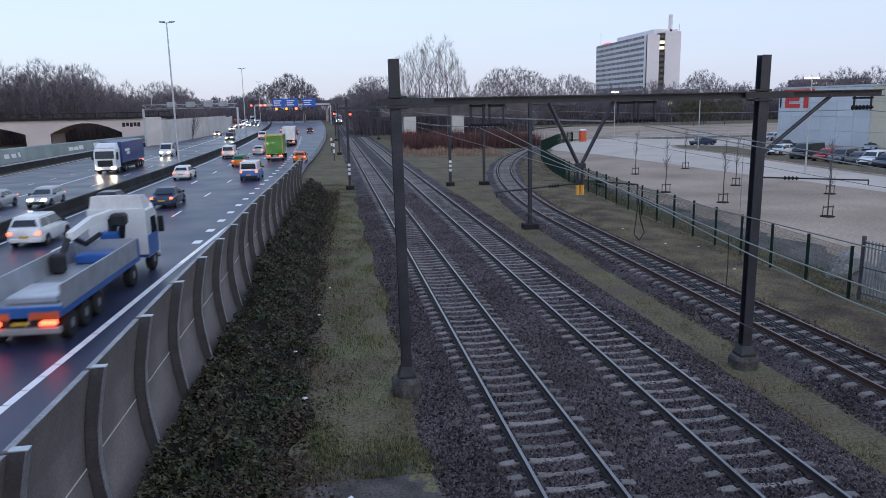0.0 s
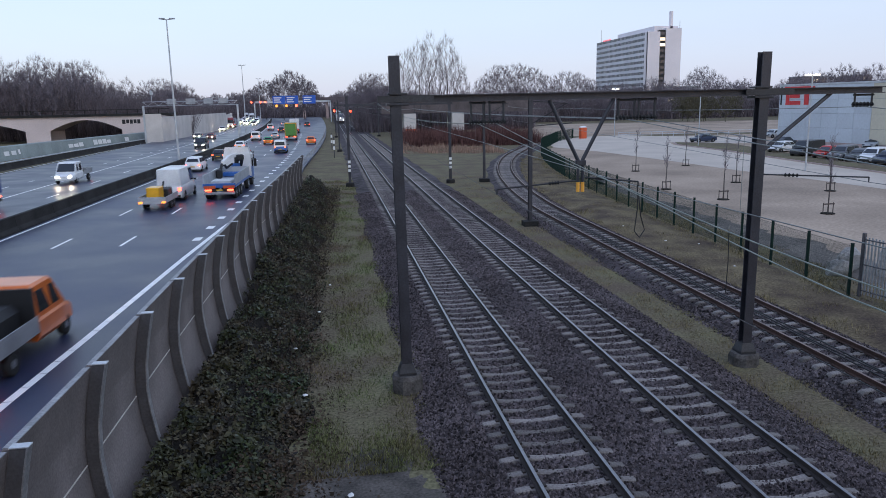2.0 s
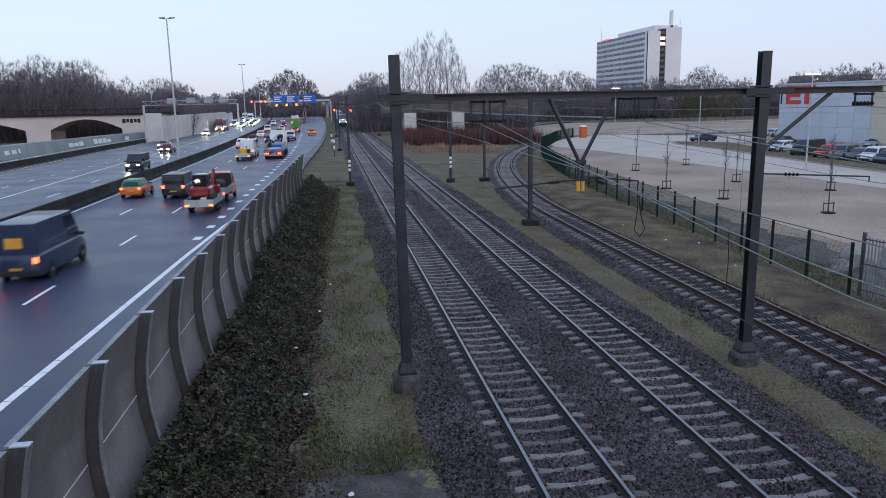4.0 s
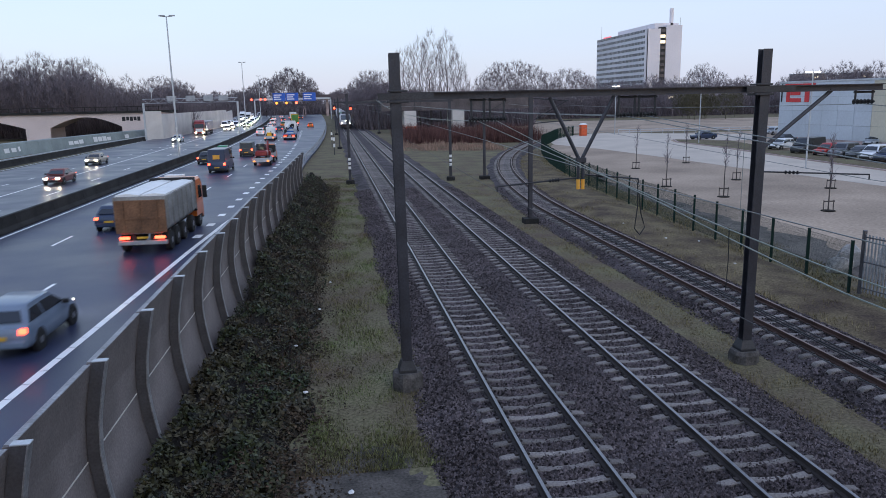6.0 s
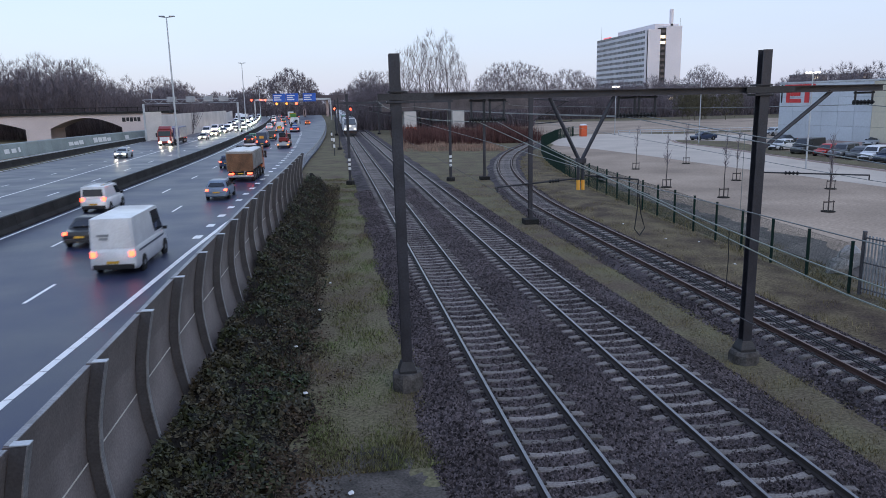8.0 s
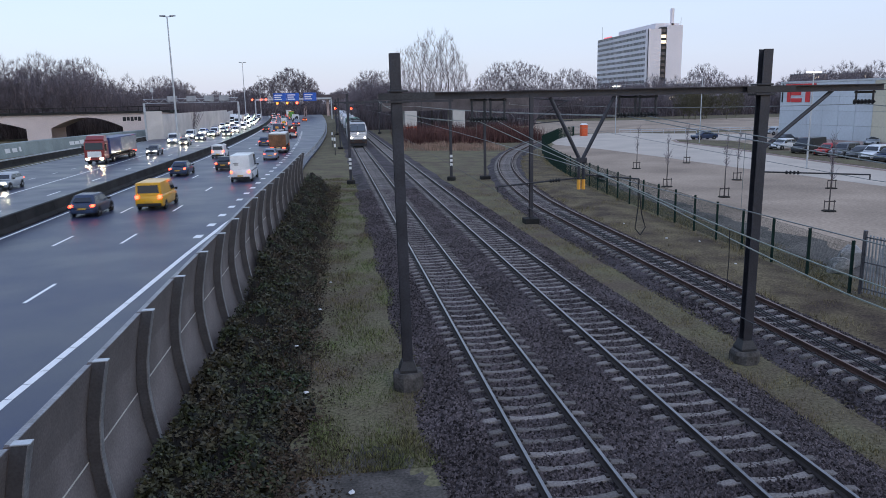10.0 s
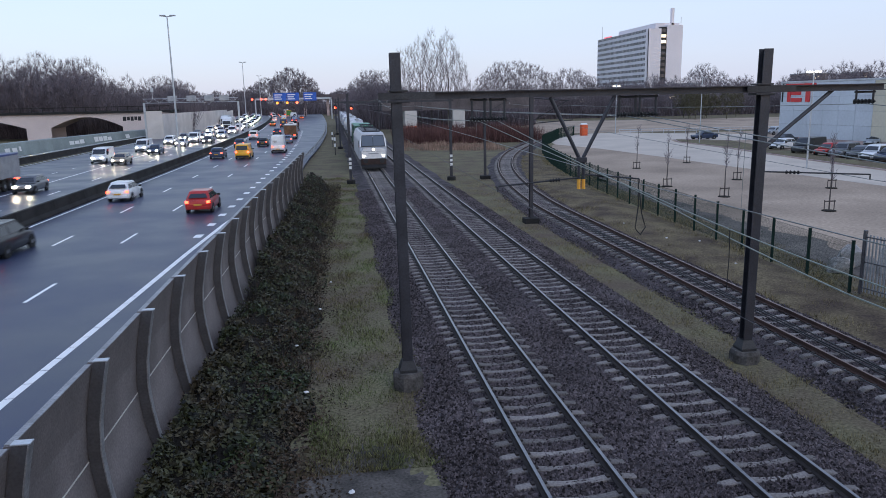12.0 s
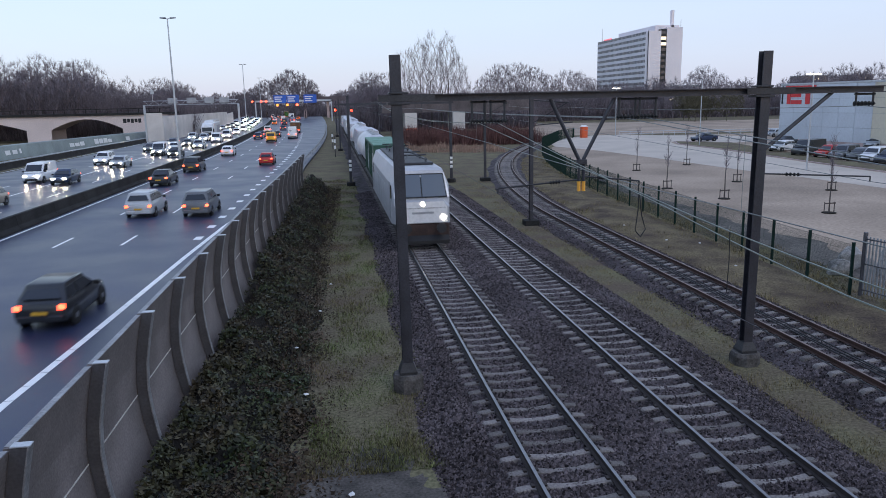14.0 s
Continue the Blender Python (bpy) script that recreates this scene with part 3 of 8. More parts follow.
def build_wires():
    # contact wires and carrier cables; they dip to pass below the bridge on which the camera stands
    wire_run("carrier_cable", [(4.25, -8, 5.45), (4.3, 5.7, 5.58), (4.3, 9.5, 5.78), (3.8, 18.4, 6.55), (4.1, 31, 6.38), (4.3, 43.7, 6.42), (4.4, 56, 6.7), (4.5, 69, 7.3), (4.7, 120, 6.6), (4.9, 175, 6.4), (5.1, 260, 6.4)], 0.0075, M["wire_pale"], "pale verdigris carrier cable over the straight track", 0.02)
    wire_run("carrier_cable", [(4.15, -8, 5.3), (4.22, 5.3, 5.44), (4.4, 9.0, 5.66), (4.28, 18.4, 6.55), (4.4, 31, 6.30), (4.5, 43.7, 6.33), (4.6, 56, 6.62), (4.7, 69, 7.25), (4.8, 120, 6.6), (5.0, 175, 6.4), (5.2, 260, 6.4)], 0.0075, M["wire_pale"], "pale verdigris carrier cable over the straight track", 0.02)
    wire_run("contact_wire", [(4.4, -8, 4.7), (4.28, 18.4, 4.74), (4.3, 69, 5.3), (4.9, 120, 5.3), (4.8, 175, 5.3), (5.3, 260, 5.3)], 0.006, M["steel_dark"], "thin dark contact wire over the straight track")
    wire_run("contact_wire", [(8.3, -8, 4.85), (8.14, 18.4, 4.80), (8.1, 69, 5.3), (8.6, 120, 5.3), (8.6, 175, 5.3), (9.0, 260, 5.3)], 0.012, M["wire"], "thin dark contact wire over the middle track")
    wire_run("carrier_cable", [(8.2, -8, 5.4), (7.75, 18.4, 6.58), (8.1, 69, 6.6), (8.6, 120, 6.4), (8.6, 175, 6.4), (9.0, 260, 6.4)], 0.011, M["wire"], "dark carrier cable over the middle track", 0.12)
    wire_run("carrier_cable", [(8.5, -8, 5.4), (8.3, 18.4, 6.58), (8.3, 69, 6.6), (8.8, 120, 6.4), (8.8, 175, 6.4), (9.2, 260, 6.4)], 0.011, M["wire"], "dark carrier cable over the middle track", 0.12)
    for x, y, z0, z1 in ((8.2, 9.0, 4.83, 6.1), (8.17, 13.5, 4.81, 6.35), (8.13, 28.0, 4.9, 6.45), (8.12, 40.0, 5.0, 6.45), (8.11, 54.0, 5.15, 6.5)):
        wire_run("dropper_wire", [(x, y, z0), (x, y, z1)], 0.005, M["wire"], "thin upright dropper between the wires", 0.0, 1)
    wire_run("hanging_cable", [(8.1, 18.35, 4.85), (8.12, 18.35, 4.2), (8.05, 18.35, 3.6), (8.2, 18.35, 3.42), (8.34, 18.35, 3.62), (8.22, 18.35, 4.0), (8.14, 18.35, 4.6)], 0.016, M["black"], "black cable loop hanging from the steady arm", 0.0, 3)
    wire_run("hanging_cable", [(4.3, 7.3, 5.66), (4.31, 7.3, 5.3), (4.3, 7.3, 4.95)], 0.005, M["black"], "thin dark cable hanging from the carrier", 0.0, 3)
    wire_run("contact_wire", [(14.2, -8, 4.8), (15.0, 18.4, 4.66), (15.1, 43, 5.3), (17.7, 69, 5.3), (25.0, 100, 5.3)], 0.010, M["wire"], "thin dark contact wire over the curved track")
    wire_run("carrier_cable", [(14.2, -8, 5.45), (14.6, 18.4, 6.76), (14.9, 43, 6.6), (17.2, 69, 6.6), (25.0, 100, 6.6)], 0.011, M["wire"], "dark carrier cable over the curved track", 0.1)


# ---------------------------------------------------------------- noise barrier beside the motorway
BARRIER = smooth_curve(((-30, -5.4), (0, -4.45), (9.2, -4.04), (18.1, -3.82), (26.9, -3.56), (33.3, -3.4), (45, -2.88), (63.5, -2.2)), 6)


def barrier_x(y):
    return interp(BARRIER, y)


# side view of one post: how far it bows towards the road, by height
BOW = ((-0.7, 0.14), (-0.35, 0.05), (0.2, -0.10), (0.8, -0.20), (1.4, -0.25), (2.0, -0.21), (2.6, -0.10), (3.02, 0.0))


def bow(z):
    return interp(BOW, z)


def build_noise_barrier():
    ob = tagged(new("noise_barrier"), "grey-brown motorway noise barrier with bowed steel posts", "noise barrier", kind="structure")
    zs = np.linspace(-0.7, 3.02, 15)
    bm = bmesh.new()
    rings = []
    for z in zs:
        c = bow(z)
        rings.append([(c - 0.02, -0.05, z), (c + 0.18, -0.05, z), (c + 0.18, 0.05, z), (c - 0.02, 0.05, z)])
    loft(bm, rings)
    # outer flange in the paler colour that paints the post's lit edge
    fl = bmesh.new()
    loft(fl, [[(bow(z) + 0.18, -0.085, z), (bow(z) + 0.2, -0.085, z), (bow(z) + 0.2, 0.085, z), (bow(z) + 0.18, 0.085, z)] for z in zs])
    c = bow(3.02)
    me_post = link("post", bm, M["post"], ob)
    me_flange = link("post_flange", fl, M["flange"], ob)
    bm = bmesh.new()
    box(bm, c - 0.03, c + 0.21, -0.07, 0.07, 3.02, 3.045, bev=0.006)
    me_cap = link("post_cap", bm, M["galv"], ob)
    seam = 1.28
    step = 2.98
    y0 = -17.7
    k = 0
    while y0 + k * step < 64:
        y = y0 + k * step
        m = Matrix.Translation((barrier_x(y), y, 0))
        for src in (me_post, me_flange, me_cap):
            o = src if k == 0 else new(src.name.split(".")[0], src.data)
            o.parent = ob
            o.matrix_basis = m
        if y + step < 64:
            dx = barrier_x(y + step) - barrier_x(y)
            bm = bmesh.new()
            for lo, hi in ((-0.65, seam - 0.012), (seam + 0.012, 2.98)):
                zz = np.linspace(lo, hi, 8)
                outer = [(bow(z) - 0.04, z) for z in zz]
                inner = [(bow(z) - 0.14, z) for z in zz[::-1]]
                loft(bm, [[(a + dx * u / step, u, b) for a, b in outer + inner] for u in (0.03, step - 0.03)])
            o = link("panel", bm, M["panel"], ob)
            o.matrix_basis = m
            bm = bmesh.new()
            loft(bm, [[(bow(seam) - 0.05 + a + dx * u / step, u, seam + b) for a, b in ((0, -0.01), (0.022, -0.01), (0.022, 0.01), (0, 0.01))] for u in (0.06, step - 0.06)])
            link("panel_strip", bm, M["concrete_pale"], ob).matrix_basis = m
            bm = bmesh.new()
            loft(bm, [[(bow(2.98) - 0.14 + a + dx * u / step, u, 2.98 + b) for a, b in ((0, 0), (0.1, 0), (0.1, 0.015), (0, 0.015))] for u in (0.06, step - 0.06)])
            link("top_rail", bm, M["flange"], ob).matrix_basis = m
        k += 1


# ---------------------------------------------------------------- fence beside the curved track
FENCE = smooth_curve(((8, 18.9), (24.5, 19.4), (35, 20.0), (45, 20.7), (56, 21.6), (64, 22.5), (75, 24.1), (86, 26.2), (96, 28.6), (111, 33.2), (122, 38.0), (133, 43.0), (142, 49.0)), 5)


def fence_x(y):
    return interp(FENCE, y)


def build_fence():
    ob = tagged(new("fence"), "dark green wire-mesh fence on steel posts", "fence")
    bm = bmesh.new()
    box(bm, -0.048, 0.048, -0.048, 0.048, -0.3, 2.02, bev=0.008)
    box(bm, -0.055, 0.055, -0.055, 0.055, 2.02, 2.04)
    post = link("post", bm, M["fence_green"], ob)
    y, k = 24.3, 0
    while y < 141:
        dx = fence_x(y + 1) - fence_x(y)
        st = 2.75 / math.hypot(1, dx)
        a, b = Vector((fence_x(y), y, GROUND_Z)), Vector((fence_x(y + st), y + st, GROUND_Z))
        o = post if k == 0 else new("post", post.data)
        o.parent = ob
        o.location = a
        d = b - a
        bm = bmesh.new()
        near = y < 70
        nv, nh = (55, 9) if near else (40, 7)
        w = 0.006 if near else 0.009
        for i in range(nv):
            p_ = a + d * ((i + 0.5) / nv)
            box(bm, p_.x - w / 2, p_.x + w / 2, p_.y - w / 2, p_.y + w / 2, GROUND_Z + 0.08, GROUND_Z + 1.95)
        for j in range(nh):
            z = GROUND_Z + 0.12 + 1.8 * j / (nh - 1)
            rod(bm, (a.x, a.y, z), (b.x, b.y, z), 0.003, 0.003, 4)
        link("mesh_panel", bm, M["fence_green"], ob)
        y += st
        k += 1


def build_gate():
    """Palisade gate next to the end of the mesh fence."""
    ob = tagged(new("palisade_gate"), "grey steel palisade gate between two posts", "gate")
    p0, p1 = Vector((19.7, 24.1, GROUND_Z)), Vector((20.9, 16.5, GROUND_Z))
    d = p1 - p0
    for u in (0.0, 0.5, 1.0):
        p_ = p0 + d * u
        bm = bmesh.new()
        box(bm, p_.x - 0.06, p_.x + 0.06, p_.y - 0.06, p_.y + 0.06, GROUND_Z - 0.3, GROUND_Z + 2.45, bev=0.01)
        part("post", bm, M["post"], ob)
    for z in (0.25, 1.25, 2.2):
        bm = bmesh.new()
        rod(bm, p0 + Vector((0, 0, z)), p1 + Vector((0, 0, z)), 0.03, 0.03, 6)
        part("cross_rail", bm, M["post"], ob)
    bm = bmesh.new()
    box(bm, -0.012, 0.012, -0.035, 0.035, 0.1, 2.3)
    bar = None
    for i in range(52):
        p_ = p0 + d * ((i + 0.5) / 52)
        if bar is None:
            bar = part("bar", bm, M["steel_grey"], ob)
            o = bar
        else:
            o = new("bar", bar.data)
            o.parent = ob
        o.location = p_


def build_rubble():
    for x, y, sx, sy, sz, r in ((22.2, 28.0, 1.3, 0.7, 1.1, 20), (21.2, 27.2, 0.9, 0.6, 0.8, -35), (23.0, 26.6, 1.0, 0.9, 1.5, 55)):
        bm = bmesh.new()
        bmesh.ops.create_icosphere(bm, subdivisions=2, radius=0.6)
        for v in bm.verts:
            k = 1 + 0.35 * noise.noise(v.co * 2.3 + Vector((x, y, 0)))
            v.co = Vector((max(-0.5, min(0.5, v.co.x)) * sx * k, max(-0.5, min(0.5, v.co.y)) * sy * k, max(-0.45, min(0.5, v.co.z)) * sz * k))
        ob = tagged(link("concrete_lump", bm, M["rock"]), "broken grey concrete lump beside the gate", "rubble", "rubble beside the gate")
        ob.matrix_basis = pose(x, y, GROUND_Z + 0.35 * sz, 0, 0, r)


# ---------------------------------------------------------------- car park
def poly_sheet(name, pts, z, material, label, category, thick=0.06):
    bm = bmesh.new()
    f = bm.faces.new([bm.verts.new((x, y, z)) for x, y in pts])
    ex = bmesh.ops.extrude_face_region(bm, geom=[f])
    bmesh.ops.translate(bm, vec=(0, 0, -thick), verts=[v for v in ex["geom"] if isinstance(v, bmesh.types.BMVert)])
    bmesh.ops.triangulate(bm, faces=bm.faces[:])
    return tagged(link(name, bm, material), label, category, kind="structure")


def build_car_park():
    edge = [(fence_x(y) + (1.9 if y < 70 else 1.0), y) for y in (12, 24, 40, 55, 64, 75, 86, 96, 111, 122, 133, 141)]
    poly_sheet("pavement_gravel", edge + [(52, 143), (130, 133), (150, 40), (60, 8), (30, 5)], GROUND_Z + 0.03, M["paving"], "worn sandy-grey gravel car park", "pavement")
    inner, outer = [], []
    for k in range(90):
        y = 14 + k * 0.62
        inner.append((fence_x(y) + 1.95 + 0.25 * noise.noise((y * 0.9, 2.0, 0)), y))
        outer.append((fence_x(y) + max(2.1, 6.2 - 0.055 * y) + 1.3 * noise.noise((y * 0.28, 5.0, 0)) + 0.5 * noise.noise((y * 1.1, 7.0, 0)), y))
    damp = mat("damp_gravel", (0.115, 0.098, 0.086), 0.75, var=0.4, scale=0.5, fine=6, bump=0.3, spec=0.3)
    poly_sheet("pavement_damp", inner + outer[::-1], GROUND_Z + 0.036, damp, "dark damp gravel along the fence", "pavement", 0.02)
    # grey drive sweeping round the gravel
    drive_in = [(38.5, 126), (36.6, 115.7), (39.4, 103.4), (41.0, 85.4), (41.9, 70.6), (43.2, 61.3), (44.0, 51.0), (48, 36)]
    drive_out = [(58, 36), (53.2, 50), (52.3, 62.0), (53.1, 75.7), (55.2, 95.4), (55.6, 112), (58.2, 119.5), (65.6, 112.4), (72, 111.8), (79.0, 126.5), (73.6, 135.3), (67.0, 139.7), (61.8, 148), (54, 147.5), (45.5, 139)]
    poly_sheet("pavement_drive", drive_in + drive_out, GROUND_Z + 0.045, M["path"], "pale grey drive round the gravel", "pavement", 0.03)
    # grass island between the drive and the parked cars
    island = [(59.5, 36), (53.8, 50), (52.9, 62.0), (53.7, 75.7), (55.8, 95.4), (56.2, 112), (58.8, 118.8), (65.0, 111.4), (62.8, 101.1), (60.2, 89.1), (58.2, 77.6), (56.7, 67.8), (58.5, 52), (64, 38)]
    poly_sheet("pavement_lawn", island, GROUND_Z + 0.10, M["verge"], "dull grass island beside the parking bays", "lawn", 0.09)
    # kerbs
    bm = bmesh.new()
    for a, b in zip(island[:7], island[1:8]):
        d = Vector((b[0] - a[0], b[1] - a[1], 0)).normalized()
        nrm = Vector((-d.y, d.x, 0)) * 0.15
        A_, B_ = Vector((a[0], a[1], GROUND_Z)), Vector((b[0], b[1], GROUND_Z))
        loft(bm, [[p_ + nrm, p_ + nrm + Vector((0, 0, 0.14)), p_ + Vector((0, 0, 0.14)), p_] for p_ in (A_, B_)])
    tagged(link("kerb", bm, M["concrete"]), "pale concrete kerb round the grass island", "kerb", kind="structure")


def build_young_tree(x, y, h, seed, near):
    rng = random.Random(seed)
    ob = tagged(new("young_tree"), "bare young tree tied to a low stake frame", "tree", "young trees on the car park")
    bm = bmesh.new()
    pts = [Vector((0, 0, 0))]
    for i in range(6):
        pts.append(pts[-1] + Vector((rng.uniform(-0.05, 0.05), rng.uniform(-0.05, 0.05), h / 6)))
    for i in range(6):
        rod(bm, pts[i], pts[i + 1], 0.05 - 0.007 * i, 0.05 - 0.007 * (i + 1), 6)
    part("trunk", bm, M["bark"], ob)
    bm = bmesh.new()
    for i in range(26):
        u = rng.uniform(0.4, 1.0)
        p_ = pts[0].lerp(pts[-1], u)
        a = rng.uniform(0, 6.28)
        ln = rng.uniform(0.3, 0.9) * (1.25 - u * 0.7)
        q = p_ + Vector((math.cos(a) * ln * 0.6, math.sin(a) * ln * 0.6, ln))
        rod(bm, p_, q, 0.014, 0.005, 4)
        for _ in range(3):
            b = p_.lerp(q, rng.uniform(0.3, 0.9))
            rod(bm, b, b + Vector((rng.uniform(-0.2, 0.2), rng.uniform(-0.2, 0.2), rng.uniform(0.1, 0.35))), 0.007, 0.003, 3)
    part("crown", bm, M["twig"], ob)
    bm = bmesh.new()
    for s in (-0.35, 0.35):
        rod(bm, (s, 0, -0.2), (s, 0, 0.72), 0.03, 0.03, 6)
    box(bm, -0.4, 0.4, -0.05, -0.03, 0.6, 0.68)
    part("stake", bm, M["bark"], ob)
    bm = bmesh.new()
    bmesh.ops.create_circle(bm, cap_ends=True, radius=0.45, segments=10)
    for v in bm.verts:
        v.co.z = 0.05
    ex = bmesh.ops.extrude_face_region(bm, geom=bm.faces[:])
    bmesh.ops.translate(bm, vec=(0, 0, -0.1), verts=[v for v in ex["geom"] if isinstance(v, bmesh.types.BMVert)])
    part("planting_pit", bm, M["soil"], ob)
    ob.location = (x, y, GROUND_Z + 0.03)


# ---------------------------------------------------------------- buildings
def build_depot():
    """Silver-clad depot hall with a red sign."""
    ob = tagged(new("depot_hall"), "silver-grey metal-clad hall with a red roofline sign", "building")
    a, b = Vector((72.4, 110.2, 0)), Vector((79.5, 55.0, 0))
    d = (b - a)
    L = d.length
    d.normalize()
    m = Matrix.Translation((a.x, a.y, GROUND_Z)) @ Matrix.Rotation(math.atan2(d.y, d.x), 4, "Z")
    H = 9.2
    bm = bmesh.new()
    box(bm, 0, L, 0.12, 40, 0, H - 0.05)
    part("wall", bm, mat("hall_wall", (0.30, 0.32, 0.36), 0.5, 0.3, var=0.1, scale=0.2, fine=4), ob)
    clad = mat("cladding", (0.56, 0.61, 0.68), 0.42, 0.35, var=0.07, scale=0.15, fine=3, bump=0.05, rand=0.06)
    clad2 = mat("cladding_warm", (0.60, 0.56, 0.46), 0.45, 0.3, var=0.07, scale=0.15, fine=3, bump=0.05, rand=0.06)
    x, k = 0.0, 0
    while x < L - 0.1:
        for j in range(4):
            bm = bmesh.new()
            box(bm, x + 0.015, x + 2.985, 0.0, 0.11, 0.6 + j * 2.1 + 0.015, 0.6 + (j + 1) * 2.1 - 0.015, bev=0.01)
            part("panel", bm, clad if x < 17 else clad2, ob)
        x += 3.0
    bm = bmesh.new()
    box(bm, -0.1, L + 0.1, -0.06, 40, H - 0.2, H + 0.08, bev=0.03)
    part("roof", bm, M["galv"], ob)
    bm = bmesh.new()
    box(bm, 0, L, -0.05, 0.12, 0, 0.6)
    part("plinth", bm, M["concrete"], ob)
    # sign: three red block shapes, no lettering
    red = mat("sign_red", (0.62, 0.035, 0.04), 0.4, var=0.06, scale=1, fine=8, bump=0)
    for x0, x1, z0, z1 in ((1.1, 2.2, 8.2, 8.9), (1.5, 2.2, 6.1, 7.7), (2.35, 4.7, 8.2, 8.9), (2.35, 4.4, 7.15, 7.7), (2.35, 4.6, 6.1, 6.7), (4.85, 7.4, 8.2, 8.9), (5.4, 6.3, 6.1, 8.15)):
        bm = bmesh.new()
        box(bm, x0, x1, -0.1, -0.0, z0, z1)
        part("sign_block", bm, red, ob, "plain red sign block")
    bm = bmesh.new()
    box(bm, 0.35, 0.55, -0.1, 0, 6.1, 8.9)
    part("sign_bar", bm, M["black"], ob, "thin dark sign bar")
    ob.matrix_basis = m


def build_tower():
    """Long slab-shaped office tower beyond the trees."""
    ob = tagged(new("tower_block"), "white slab tower block with grey window bands", "building")
    white = mat("tower_white", (0.80, 0.74, 0.76), 0.7, var=0.06, scale=0.05, fine=1.5, bump=0.0)
    band = mat("tower_band", (0.64, 0.63, 0.68), 0.6, var=0.08, scale=0.05, fine=1.5, bump=0.0)
    bm = bmesh.new()
    box(bm, 186.9, 205, 421, 505, GROUND_Z, 45)
    part("wall", bm, band, ob)
    bm = bmesh.new()
    box(bm, 186.3, 194.0, 420, 421.2, GROUND_Z, 45.6)
    box(bm, 197.6, 207.4, 420, 440, GROUND_Z, 47.5)
    box(bm, 186.3, 188.0, 419.9, 424.5, GROUND_Z, 45.4)
    part("end_wall", bm, white, ob)
    bm = bmesh.new()
    box(bm, 194.0, 197.6, 420.6, 424, GROUND_Z, 46.5)
    part("stair_shaft", bm, M["black"], ob)
    bm = bmesh.new()
    box(bm, 202.0, 203.6, 424, 426, 46, 57.5)
    part("chimney", bm, white, ob)
    bm = bmesh.new()
    box(bm, 192, 207, 424, 480, 45, 49.0)
    part("roof", bm, white, ob)
    bm = bmesh.new()
    for x, y, h in ((187.5, 498, 8), (205, 430, 6), (207, 422, 6), (196, 470, 4)):
        rod(bm, (x, y, 44), (x, y, 46 + h), 0.15, 0.1, 5)
    part("antenna", bm, M["steel_grey"], ob)
    bm = bmesh.new()
    box(bm, 188, 189, 484, 496, 45, 46.6)
    part("roof_sign", bm, mat("roof_sign", (0.9, 0.18, 0.22), emit=0.7), ob, "pinkish-red lit roof sign")
    gl = mat("tower_glass", (0.045, 0.052, 0.07), 0.25, var=0.25, scale=0.15, fine=2, bump=0)
    storey = 3.25
    for k in range(14):
        z = 0.6 + k * storey
        for s in range(6):
            bm = bmesh.new()
            y0 = 425 + s * 13.3
            box(bm, 186.82, 187.1, y0, y0 + 12.9, z + 1.2, z + 2.75)
            for w in range(1, 6):
                box(bm, 186.72, 186.8, y0 + w * 2.15 - 0.06, y0 + w * 2.15 + 0.06, z + 1.2, z + 2.75, 1)
            part("window_band", bm, [gl, white], ob)
        bm = bmesh.new()
        box(bm, 194.3, 197.3, 420.45, 420.58, z + 0.9, z + 2.6)
        part("stair_window", bm, M["lamp_dim"] if k in (11, 12) else gl, ob)
    ob.location.x = 2.6


def build_viaduct():
    """Dark railway viaduct on pale piers beyond the reeds."""
    ob = tagged(new("viaduct"), "dark steel viaduct on pale concrete piers", "bridge")
    bm = bmesh.new()
    box(bm, 13.0, 50, 175.6, 184, 4.75, 7.6)
    part("girder", bm, M["girder"], ob)
    for x in (18.2, 29.8):
        bm = bmesh.new()
        box(bm, x, x + 2.9, 175.0, 183, GROUND_Z - 0.2, 4.7, bev=0.05)
        part("pier", bm, M["concrete_pale"], ob)
    for x, c in ((18.5, "orange"), (30.0, "white_paint")):
        bm = bmesh.new()
        for i in range(3):
            box(bm, x + i * 0.9, x + i * 0.9 + 0.75, 174.7, 174.95, 0.2, 1.1)
        part("crash_board", bm, M[c], ob)


